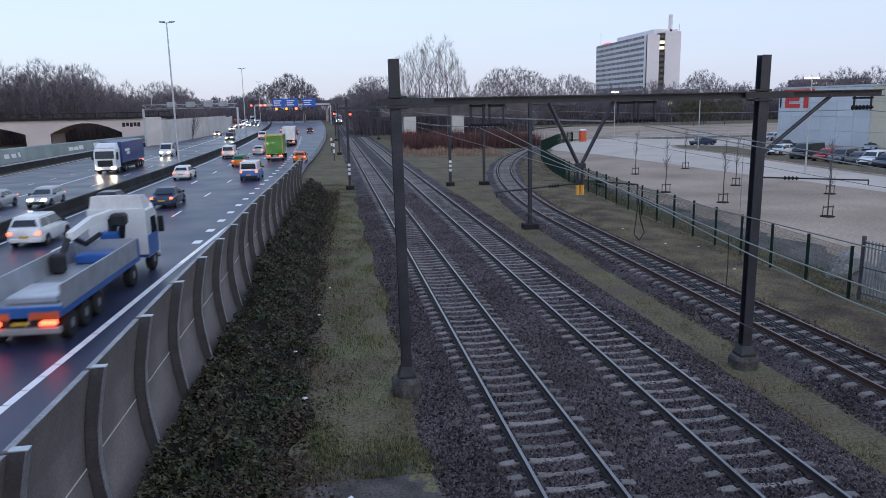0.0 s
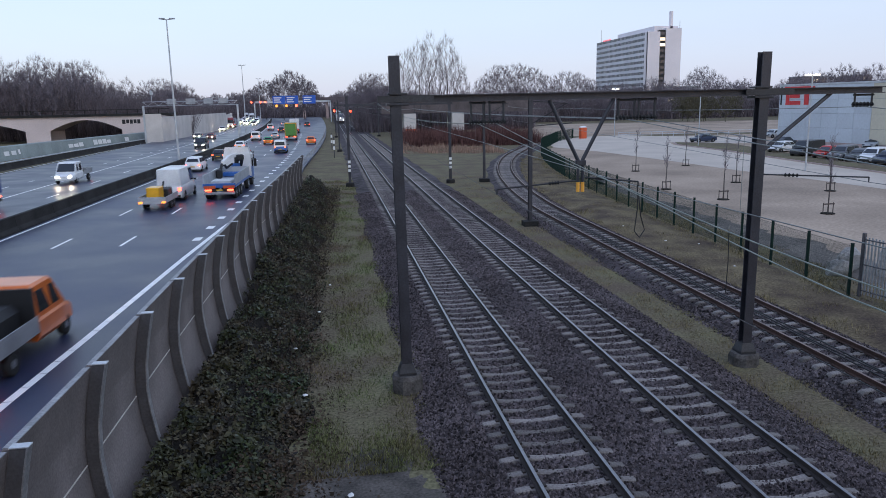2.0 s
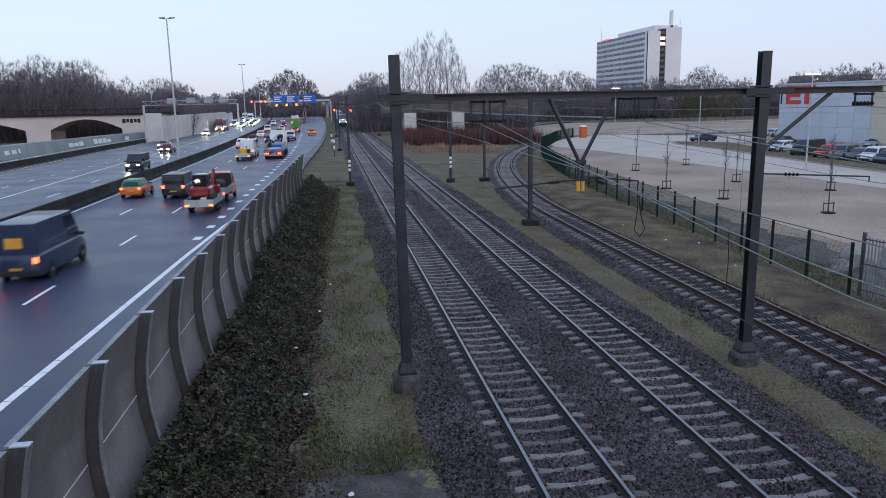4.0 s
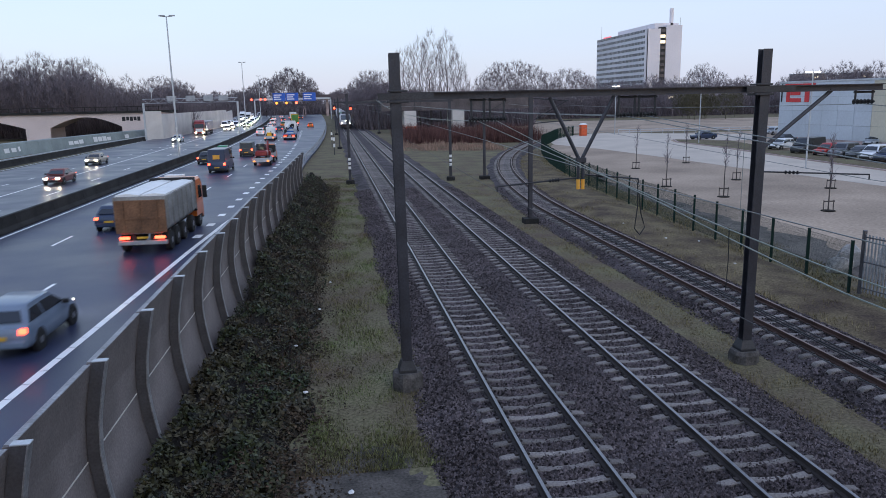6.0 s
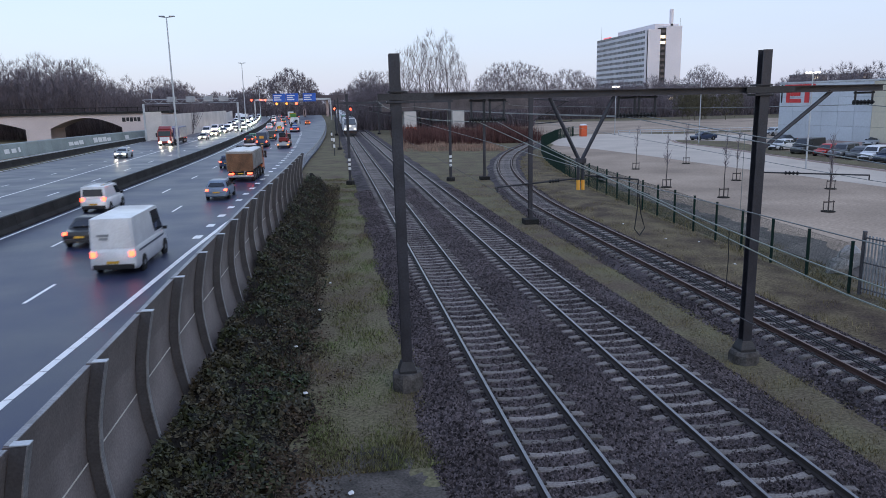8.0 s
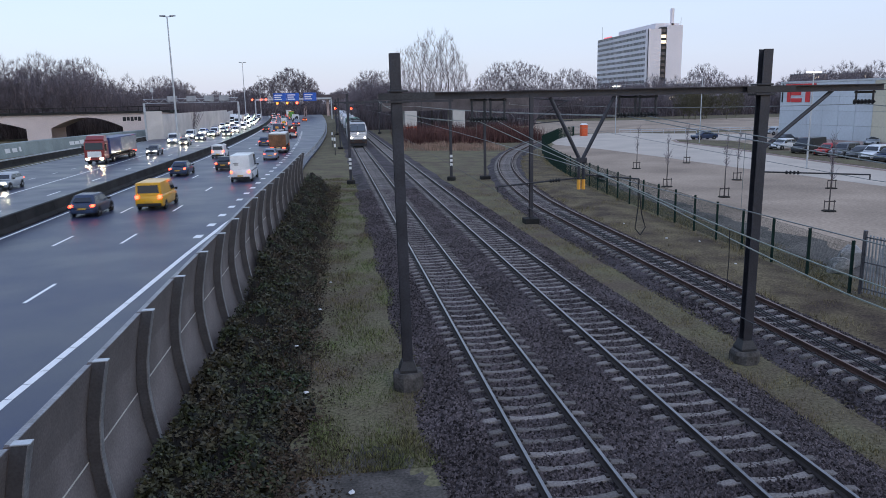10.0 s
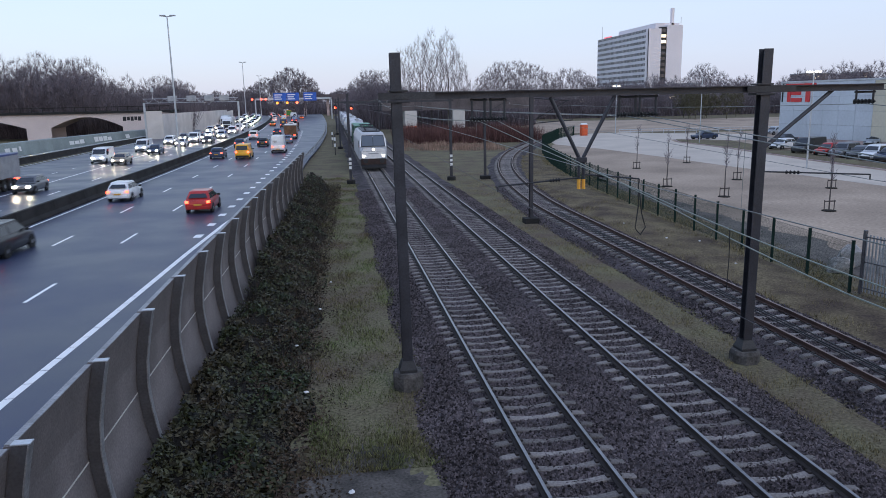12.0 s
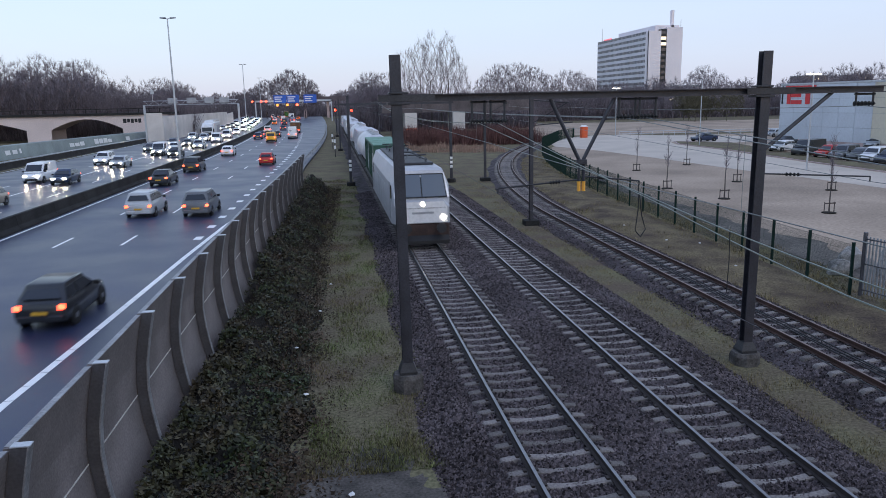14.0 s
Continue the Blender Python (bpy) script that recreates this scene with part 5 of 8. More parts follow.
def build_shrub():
    # near-black sheet under the leaves; its colour holds the shade in the gaps
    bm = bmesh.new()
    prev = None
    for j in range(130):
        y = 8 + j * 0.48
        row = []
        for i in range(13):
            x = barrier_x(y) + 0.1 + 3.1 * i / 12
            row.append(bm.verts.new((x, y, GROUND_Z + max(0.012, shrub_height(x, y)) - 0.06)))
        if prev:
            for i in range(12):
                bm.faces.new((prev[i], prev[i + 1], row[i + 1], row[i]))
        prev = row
    ob = tagged(link("undergrowth", bm, M["soil"]), "near-black bank below the brambles, coloured as the shade between the leaves", "undergrowth", kind="stuff")
    for p_ in ob.data.polygons:
        p_.use_smooth = True
    rng = np.random.default_rng(5)
    n = 130000
    y = 8 + 61 * rng.random(n) ** 1.7
    bx = np.array([barrier_x(v) for v in y])
    x = bx + 0.1 + 3.0 * rng.random(n)
    hh = np.array([shrub_height(a, b) for a, b in zip(x, y)])
    clump = np.array([noise.noise((a * 1.1, b * 0.9, 11)) + 0.6 * noise.noise((a * 3.1, b * 2.7, 5)) for a, b in zip(x, y)])
    keep = (hh > 0.05) & (clump + rng.normal(0, 0.25, n) > -0.28)
    stray = (hh <= 0.05) & (rng.random(n) < 0.10)
    keep |= stray
    clump = clump[keep]
    x, y, hh = x[keep], y[keep], hh[keep]
    n = len(x)
    z = GROUND_Z + hh * (1 - 0.5 * rng.random(n) ** 3) + rng.normal(0, 0.035, n)
    s = rng.uniform(0.028, 0.082, n) * (1 + 0.6 * np.clip(clump, -0.5, 0.8))
    nrm = rng.normal(0, 0.6, (n, 3)) + np.array([0.25, -0.3, 0.8])
    nrm /= np.linalg.norm(nrm, axis=1)[:, None]
    t = np.cross(nrm, rng.normal(0, 1, (n, 3)))
    t /= np.linalg.norm(t, axis=1)[:, None]
    b = np.cross(nrm, t)
    c = np.stack([x, y, z], 1)
    v = np.stack([c - t * s[:, None], c - b * s[:, None] * 0.6, c + t * s[:, None] * 1.2, c + b * s[:, None] * 0.6], 1).reshape(-1, 3)
    tagged(mesh_np("bramble_leaves", v, np.arange(4 * n).reshape(-1, 4), M["leaf"]), "dark bramble and ivy leaves covering the bank", "undergrowth", kind="stuff")
    # brown litter on the open fringe of the bank
    m_ = 42000
    ly = 8 + 55 * rng.random(m_) ** 1.6
    lx = -1.9 + 0.012 * ly + rng.normal(0.2, 0.75, m_)
    keep = np.array([noise.noise((a * 0.8, b * 0.6, 21)) + 0.5 * noise.noise((a * 2.6, b * 2.1, 4)) for a, b in zip(lx, ly)]) + rng.normal(0, 0.2, m_) > -0.1
    lx, ly = lx[keep], ly[keep]
    m_ = len(lx)
    lz = GROUND_Z + np.array([shrub_height(a, b) for a, b in zip(lx, ly)]) * 0.9 + rng.uniform(0.01, 0.06, m_)
    c = np.stack([lx, ly, lz], 1)
    nrm = rng.normal(0, 0.45, (m_, 3)) + np.array([0, 0, 1.0])
    t = np.cross(nrm, rng.normal(0, 1, (m_, 3)))
    t /= np.linalg.norm(t, axis=1)[:, None]
    b = np.cross(nrm, t)
    s = rng.uniform(0.02, 0.05, m_)[:, None]
    v = np.stack([c - t * s, c - b * s * 0.6, c + t * s * 1.2, c + b * s * 0.6], 1).reshape(-1, 3)
    tagged(mesh_np("leaf_litter", v, np.arange(4 * m_).reshape(-1, 4), M["dead_leaf"]), "brown dead leaves along the edge of the grass", "leaf litter", kind="stuff")

    def place(a, q):
        yy = 9 + 58 * a
        xx = barrier_x(yy) + 0.2 + 2.4 * q
        return xx, yy, 1.0, GROUND_Z + shrub_height(xx, yy) * 0.6
    build_strokes("bramble_stems", 3500, 8, place, 0.2, 0.6, 0.010, M["bark"], "thin brown bramble stems", "undergrowth", 0.5)

    def far_place(a, q):
        yy = 19 + 48 * a
        xx = barrier_x(yy) + 0.4 + 2.6 * q
        return xx, yy, 0.6 + 0.4 * a, GROUND_Z + shrub_height(xx, yy) * 0.85
    build_strokes("bramble_stems", 9000, 9, far_place, 0.12, 0.6, 0.016, M["dead_leaf"], "brown twiggy bramble stems", "undergrowth", 0.7)


def build_bare_patch():
    """Trampled bare earth near the bridge."""
    bm = bmesh.new()
    pts = []
    rim = random.Random(8)
    for i in range(150):
        a = 2 * math.pi * i / 150
        k = 0.92 + 0.28 * noise.noise((math.cos(a) * 1.5, math.sin(a) * 1.5, 4)) + 0.22 * noise.noise((math.cos(a) * 6, math.sin(a) * 6, 9)) + rim.uniform(-0.07, 0.07)
        pts.append(bm.verts.new((0.30 + 1.75 * k * math.cos(a), 12.0 + 3.4 * k * math.sin(a), GROUND_Z + 0.012)))
    bm.faces.new(pts)
    tagged(link("ground_bare", bm, mat("bare_earth", (0.078, 0.068, 0.060), 0.95, var=0.5, scale=1.2, fine=16, bump=1.0)), "bare trampled grey earth", "ground", kind="structure")
    rng = random.Random(3)
    for x, y in ((-1.3, 22.0), (-0.9, 18.2), (0.1, 13.2), (-0.2, 30.5), (-0.6, 26.0), (1.1, 11.6), (17.2, 35.2), (18.4, 34.0), (17.4, 28.9), (16.9, 40.1)):
        bm = bmesh.new()
        bmesh.ops.create_icosphere(bm, subdivisions=1, radius=0.06)
        for v in bm.verts:
            v.co = Vector((v.co.x * rng.uniform(0.6, 1.6), v.co.y * rng.uniform(0.6, 1.4), v.co.z * 0.5))
        o = tagged(link("litter", bm, M["white_paint"]), "crumpled white scrap lying in the grass", "litter", "scraps in the grass")
        o.location = (x, y, GROUND_Z + (0.25 if x > 5 else 0.06) + (0.12 if -1.5 < x < -0.3 else 0))


def build_grass():
    def strip(l_, r_, y0, y1, bias):
        def place(a, q):
            y = y0 + (y1 - y0) * a ** bias
            edge = 0.45 * noise.noise((y * 0.55, 3.0, l_(y))) + 0.25 * noise.noise((y * 2.1, 8.0, 0))
            x = l_(y) + edge + (r_(y) + 0.25 + 0.6 * noise.noise((y * 0.5, 11.0, 0)) + 0.3 * noise.noise((y * 2.3, 5.0, 0)) - l_(y) - edge) * q
            d = 0.15 + 1.5 * max(0, noise.noise((x * 0.8, y * 0.5, 0)) + 0.5 * noise.noise((x * 2.4, y * 1.6, 7)) + 0.42)
            return x, y, d
        return place
    build_strokes("grass_strip", 60000, 31, strip(lambda y: -1.05 + 0.01 * y, lambda y: track_1(y) - 2.1, 14.0, 75, 1.6), 0.03, 0.12, 0.022, M["grass"], "short dull winter grass between shrubs and ballast", "grass", 0.5)
    build_strokes("grass_strip", 26000, 32, strip(lambda y: track_2(y) + T2R - 0.2, lambda y: track_3(y) - T3L + 0.1, 12, 75, 1.4), 0.03, 0.10, 0.022, M["straw"], "short brownish grass between the tracks", "grass", 0.5)
    build_strokes("grass_strip", 60000, 33, strip(lambda y: track_3(y) + 1.6, lambda y: fence_x(y) + (1.9 if y < 70 else 0.9), 10, 95, 1.3), 0.05, 0.22, 0.028, M["straw"], "rough tufted grass bank below the fence", "grass", 0.5)


def bank_height(x, y):
    l_, r_ = track_3(y) + 1.6, fence_x(y) - 0.2
    u = (x - l_) / max(0.3, r_ - l_)
    return 0.32 * max(0, math.sin(math.pi * min(1, max(0, u)))) * (0.8 + 0.4 * noise.noise((x * 0.6, y * 0.3, 2)))


def build_bank():
    bm = bmesh.new()
    prev = None
    for j in range(100):
        y = 5 + j * 1.0
        row = []
        for i in range(9):
            x = track_3(y) + 1.55 + (fence_x(y) - 0.1 - track_3(y) - 1.55) * i / 8
            row.append(bm.verts.new((x, y, GROUND_Z + 0.01 + bank_height(x, y) * 0.5)))
        if prev:
            for i in range(8):
                bm.faces.new((prev[i], prev[i + 1], row[i + 1], row[i]))
        prev = row
    ob = tagged(link("ground_bank", bm, M["bank"]), "low uneven grass bank between track and fence", "ground", kind="structure")
    for p_ in ob.data.polygons:
        p_.use_smooth = True


def build_vegetation():
    build_shrub()
    build_bare_patch()
    build_bank()
    build_grass()
    # reeds and red-brown scrub before the viaduct
    build_strokes("reeds", 4200, 41, lambda a, b: (11.5 + 15 * a, 112 + 16 * b - 6 * a, max(0.05, 0.7 + 1.1 * noise.noise((a * 6, b * 3, 9)))), 0.25, 1.1, 0.10, M["reed"], "dry tan reeds and grass", "reeds", 0.15)
    build_strokes("scrub", 13000, 42, lambda a, b: (13 + 25 * a, 128 + 24 * b - 4 * a, 0.8 + 0.4 * noise.noise((a * 9, b * 3, 0))), 1.6, 4.0, 0.10, M["redbush"], "dense red-brown leafless scrub", "shrubs", 0.22)
    # big single trees
    for px, y, h, i, w in ((716, 188, 20.6, 0, 1.0), (733, 192, 21.8, 1, 0.95), (751, 190, 24.0, 2, 1.0), (769, 189, 25.6, 0, 0.95), (786, 195, 23.8, 1, 0.9), (799, 190, 25.8, 2, 0.9), (812, 193, 20.5, 1, 0.95), (824, 196, 16.2, 0, 1.2)):
        build_tree(aim(px) * y, y, h * 1.03, TALL_TREES[i], "tall airy bare tree with rising stems behind the viaduct", w, px * 7, 0.0006)
    for px, y, h, i, w in ((535, 410, 26.6, 0, 1.1), (553, 415, 22.5, 1, 1.0), (518, 405, 22.0, 2, 0.8), (487, 430, 22.6, 1, 0.95), (468, 440, 18.0, 2, 0.9),
                           (866, 258, 17.6, 1, 0.95), (888, 262, 20.8, 0, 0.9), (908, 266, 21.3, 2, 0.8), (932, 264, 20.5, 1, 1.0), (968, 262, 17.0, 0, 0.9), (998, 262, 18.2, 2, 0.9), (1022, 266, 17.8, 1, 0.9), (1042, 268, 15.5, 0, 0.9),
                           (1216, 330, 21.0, 1, 0.8), (1232, 330, 22.4, 0, 0.8), (1252, 335, 18.5, 2, 0.9),
                           (652, 224, 15.8, 1, 0.9), (668, 226, 17.2, 0, 0.85), (684, 222, 16.6, 2, 0.9)):
        build_tree(aim(px) * y, y, h * 1.04, ROUND_TREES[i], "bare broad-crowned tree in the distance", w, px * 5, 0.0019 if y > 400 else 0.0009)
    build_tree(aim(1560) * 170, 170, 22.0, POPLAR, "bare slender poplar behind the hall", 1.0, 30)
    for px, y, h, segs, w in ((14, 214, 21.5, TALL_TREES[2], 1.5), (34, 215, 22.4, TALL_TREES[1], 1.5), (75, 222, 20.2, ROUND_TREES[1], 0.8), (104, 226, 21.6, TALL_TREES[0], 1.5), (124, 230, 21.4, TALL_TREES[1], 1.4),
                              (160, 234, 20.4, ROUND_TREES[0], 0.85), (180, 236, 20.6, ROUND_TREES[2], 0.75), (222, 240, 15.6, ROUND_TREES[1], 0.7), (254, 240, 16.4, TALL_TREES[2], 1.3), (306, 250, 16.0, ROUND_TREES[2], 0.8), (328, 252, 15.4, ROUND_TREES[0], 0.8)):
        build_tree(aim(px) * y, y, h * 1.12, segs, "bare tree rising over the wood", w, px * 3, 0.0009)

    def belt(px0, px1, y0, y1, h0, h1, n, seed):
        r_ = random.Random(seed)
        res = []
        for _ in range(n):
            y = r_.uniform(y0, y1)
            res.append((aim(r_.uniform(px0, px1)) * y, y, r_.uniform(h0, h1)))
        return res
    build_woods("woods", belt(-60, 190, 203, 255, 14.5, 20.5, 62, 1) + belt(185, 350, 212, 280, 11.5, 16.2, 46, 2), WOOD_TREES, M["twig"], "dark leafless wood beyond the arch bridge", 0.0015, 1)
    build_strokes("wood_undergrowth", 52000, 43, lambda a, b: (aim(-40 + 400 * a) * (203 + 25 * b), 203 + 25 * b, 1.4 - 0.6 * a), 4.0, 12.0, 0.17, M["understorey"], "dense dark understorey stems", "woods", 0.22)
    build_woods("woods", belt(345, 480, 480, 560, 13, 19, 26, 3) + belt(565, 650, 700, 800, 18, 25, 16, 4), WOOD_TREES, M["twig"], "far leafless tree line beyond the motorway", 0.0030, 2)
    build_woods("woods", belt(640, 715, 205, 255, 10, 15.5, 30, 5) + belt(700, 850, 205, 250, 8, 13, 34, 6), WOOD_TREES, M["twig"], "leafless wood beside the tracks", 0.0013, 3)
    build_woods("woods", belt(845, 1065, 250, 300, 8, 14.5, 44, 7) + belt(1060, 1390, 250, 330, 10, 16.5, 70, 8) + belt(1390, 1620, 220, 300, 13, 20, 38, 9), WOOD_TREES, M["twig"], "leafless trees behind the car park", 0.0013, 4)
    build_strokes("wood_undergrowth", 34000, 44, lambda a, b: (aim(640 + 780 * a) * (200 + 40 * b + (55 if a > 0.39 else 0)), 200 + 40 * b + (55 if a > 0.39 else 0), 1.0), 2.5, 8.5, 0.17, M["understorey"], "dense dark understorey stems", "woods", 0.26)
    build_strokes("wood_undergrowth", 9000, 45, lambda a, b: (aim(350 + 300 * a) * (470 + 40 * b), 470 + 40 * b, 1.0), 3.0, 11.0, 0.3, M["understorey"], "dense far understorey beyond the motorway", "woods", 0.26)
    willow = mat("willow", (0.105, 0.095, 0.060), 0.95, var=0.2, scale=0.5, fine=5, bump=0, island=0.3)
    build_woods("willows", belt(1195, 1290, 205, 230, 7.5, 10.5, 9, 10), WOOD_TREES[:2], willow, "olive-brown willows behind the car park", 0.003, 5)


# ---------------------------------------------------------------- vehicles
def ring8(y, w, zb, zt):
    return [(-w * 0.90, y, zb), (-w, y, zb + 0.14), (-w, y, zt - 0.14), (-w * 0.92, y, zt), (w * 0.92, y, zt), (w, y, zt - 0.14), (w, y, zb + 0.14), (w * 0.90, y, zb)]


def pane(name, corners, ob, inset=0.06, thick=0.012, material=None, label=""):
    c = [Vector(q) for q in corners]
    mid = sum(c, Vector()) / len(c)
    n = (c[1] - c[0]).cross(c[2] - c[0]).normalized()
    ins = []
    for q in c:
        d = mid - q
        ins.append(q + d.normalized() * min(inset * 1.4, d.length * 0.4))
    bm = bmesh.new()
    slab(bm, ins, n, thick)
    return part(name, bm, material or M["glass"], ob, label)


def soft_shade(ob, angle=38):
    for p_ in ob.data.polygons:
        p_.use_smooth = True
    ob.data.set_sharp_from_angle(angle=radians(angle))
    return ob


WHEELS = {}


def add_wheel(ob, x, y, r, w=0.2):
    key = (r, w)
    if key not in WHEELS:
        bm = bmesh.new()
        n = 18
        rings = []
        for dx, q in ((-w / 2, r * 0.62), (-w / 2, r * 0.92), (-w * 0.35, r), (w * 0.35, r), (w / 2, r * 0.92), (w / 2, r * 0.62)):
            rings.append([(dx, q * math.cos(2 * math.pi * i / n), q * math.sin(2 * math.pi * i / n)) for i in range(n)])
        loft(bm, rings)
        t = part("tyre", bm, M["tyre"])
        bm = bmesh.new()
        rings = []
        for dx, q in ((-w * 0.52, r * 0.22), (-w * 0.46, r * 0.60), (w * 0.46, r * 0.60), (w * 0.52, r * 0.22)):
            rings.append([(dx, q * math.cos(2 * math.pi * i / 10), q * math.sin(2 * math.pi * i / 10)) for i in range(10)])
        loft(bm, rings)
        h = part("rim", bm, M["rim"])
        WHEELS[key] = (t.data, h.data)
        for q in (t, h):
            bpy.data.objects.remove(q)
    hub = new("wheel", WHEELS[key][0])
    hub.parent = ob
    hub.location = (x, y, r)
    rim = new("rim", WHEELS[key][1])
    rim.parent = hub


def lights(ob, L, w, zt, zh, tail=True, head=True, tall=0.16, brake=False, yf=None, yr=None):
    yr = -L / 2 if yr is None else yr
    yf = L / 2 if yf is None else yf
    for s in (-1, 1):
        bm = bmesh.new()
        box(bm, s * w * 0.80 - 0.11, s * w * 0.80 + 0.11, yr - 0.02, yr + 0.09, zt, zt + tall, bev=0.015)
        part("tail_light", bm, M["lamp_red"] if brake else M["lamp_tail"], ob, "lit red tail light")
        bm = bmesh.new()
        box(bm, s * w * 0.60 - 0.16, s * w * 0.60 + 0.16, yf - 0.09, yf + 0.02, zh - 0.02, zh + 0.15, bev=0.03)
        part("headlight", bm, M["lamp_white"] if head else M["glass_pale"], ob, "lit headlight")


def plate(ob, y, z, back=True):
    bm = bmesh.new()
    s = -1 if back else 1
    box(bm, -0.26, 0.26, min(y, y + s * 0.02), max(y, y + s * 0.02), z, z + 0.11)
    part("number_plate", bm, M["plate_yellow"], ob, "plain yellow plate")


def build_car(label, colour, style="hatch", brake=False, second=None, head=True):
    """A passenger car or van, nose along +y, wheels on z = 0."""
    L, W, H, belt = {"hatch": (4.1, 1.76, 1.48, 0.92), "sedan": (4.5, 1.8, 1.45, 0.92), "suv": (4.5, 1.86, 1.68, 1.03),
                     "van": (5.0, 1.94, 1.98, 1.08), "bigvan": (5.9, 2.02, 2.55, 1.25), "smallvan": (4.4, 1.82, 1.85, 1.02)}[style]
    w = W / 2
    is_van = "van" in style
    ob = tagged(new("van" if is_van else "car"), label, "van" if is_van else "car", "road vehicles")
    col = paint("paint_" + colour, COLOURS[colour])
    h = L / 2
    bm = bmesh.new()
    hood = belt - (0.02 if is_van else 0.06)
    nose = 0.62 if not is_van else 0.72
    loft(bm, [ring8(-h, w * 0.84, 0.38, belt - 0.12), ring8(-h + 0.07, w * 0.95, 0.28, belt - 0.03), ring8(-h + 0.5, w, 0.22, belt), ring8(h * 0.35, w, 0.22, belt),
              ring8(h - 0.75, w * 0.97, 0.22, hood - 0.06), ring8(h - 0.25, w * 0.92, 0.26, nose + 0.18), ring8(h - 0.05, w * 0.82, 0.32, nose + 0.06), ring8(h, w * 0.74, 0.38, nose - 0.02)])
    body = soft_shade(part("body", bm, col, ob))
    # cabin
    if is_van:
        rb, rt, fb, ft = -h + 0.04, -h + 0.10, h - 0.72, h - 1.55
    elif style == "sedan":
        rb, rt, fb, ft = -h + 0.75, -h + 1.35, h - 1.05, h - 1.85
    elif style == "suv":
        rb, rt, fb, ft = -h + 0.10, -h + 0.45, h - 1.05, h - 1.75
    else:
        rb, rt, fb, ft = -h + 0.12, -h + 0.62, h - 1.0, h - 1.75
    wb, wt = w * 0.93, w * (0.86 if is_van else 0.71)
    z0, z1 = belt - 0.03, H
    bm = bmesh.new()
    def ringc(u, z):
        a = rb + (rt - rb) * u
        b = fb + (ft - fb) * u
        q = wb + (wt - wb) * u
        return [(-q, a + 0.1, z), (-q + 0.1, a, z), (q - 0.1, a, z), (q, a + 0.1, z), (q, b - 0.1, z), (q - 0.1, b, z), (-q + 0.1, b, z), (-q, b - 0.1, z)]
    top = [(p_[0] * 0.9, p_[1] * 0.95 + 0.05 * (ft + rt) / 2, z1) for p_ in ringc(1.0, z1)]
    loft(bm, [ringc(0, z0), ringc(0.9, z1 - 0.10), ringc(0.985, z1 - 0.03), top])
    soft_shade(part("cabin", bm, col if second is None else paint("paint_" + second, COLOURS[second]), ob))
    zl, zh = z0 + 0.08, z1 - 0.13
    u0, u1 = 0.07, 0.86
    def at(u):
        return rb + (rt - rb) * u, fb + (ft - fb) * u, wb + (wt - wb) * u
    a0, b0, q0 = at(u0)
    a1, b1, q1 = at(u1)
    pane("windscreen", [(q0, b0, zl), (-q0, b0, zl), (-q1, b1, zh), (q1, b1, zh)], ob, 0.09)
    if not is_van or style in ("smallvan", "van"):
        pane("rear_window", [(-q0, a0, zl + 0.05), (q0, a0, zl + 0.05), (q1, a1, zh), (-q1, a1, zh)], ob, 0.12)
    split = 0.42 if not is_van else 0.68
    for s in (-1, 1):
        ends = [(split, 0.98)] if is_van else [(0.04, split), (split, 0.98)]
        for e0, e1 in ends:
            c = [(s * q0, a0 + (b0 - a0) * e0, zl), (s * q0, a0 + (b0 - a0) * e1, zl), (s * q1, a1 + (b1 - a1) * e1, zh), (s * q1, a1 + (b1 - a1) * e0, zh)]
            pane("side_window", c if s > 0 else c[::-1], ob, 0.05)
        bm = bmesh.new()
        box(bm, s * w * 0.98 - 0.02 * s, s * (w + 0.17), b0 - 0.35, b0 - 0.22, belt, belt + 0.15, bev=0.02)
        part("wing_mirror", bm, M["black"], ob)
    bm = bmesh.new()
    box(bm, -w * 0.86, w * 0.86, -h - 0.05, -h + 0.1, 0.3, 0.52, bev=0.03)
    part("rear_bumper", bm, M["black"] if is_van else col, ob)
    bm = bmesh.new()
    box(bm, -w * 0.62, w * 0.62, h - 0.06, h + 0.03, 0.3, 0.5, bev=0.02)
    part("front_grille", bm, M["black"], ob)
    r = 0.32 if style != "bigvan" else 0.35
    for y in (-h * 0.62, h * 0.66):
        for s in (-1, 1):
            bm = bmesh.new()
            rod(bm, (s * (w - 0.12), y, r), (s * (w + 0.003), y, r), r + 0.07, r + 0.07, 18)
            part("wheel_arch", bm, M["black"], ob)
            add_wheel(ob, s * (w - 0.08), y, r, 0.2)
    lights(ob, L, w, 0.72 if not is_van else 0.85, nose - 0.04, brake=brake, head=head, tall=0.16 if not is_van else 0.24, yr=-h - 0.01)
    plate(ob, -h - 0.05, 0.56)
    if "blue side stripes" in label:
        for s in (-1, 1):
            for z0, z1, y0, y1 in ((0.98, 1.07, -h + 0.5, h - 1.2), (1.55, 1.8, 0.3, 0.75)):
                bm = bmesh.new()
                box(bm, min(s * (w + 0.002), s * (w + 0.012)), max(s * (w + 0.002), s * (w + 0.012)), y0, y1, z0, z1)
                part("side_stripe", bm, paint("paint_navy", COLOURS["navy"]), ob, "dark blue side stripe")
        for x0, x1, z0 in ((-0.6, -0.1, 1.75), (-0.5, -0.15, 1.6)):
            bm = bmesh.new()
            box(bm, x0, x1, -h + 0.02, -h + 0.06, z0, z0 + 0.1)
            part("door_mark", bm, M["steel_grey"], ob)
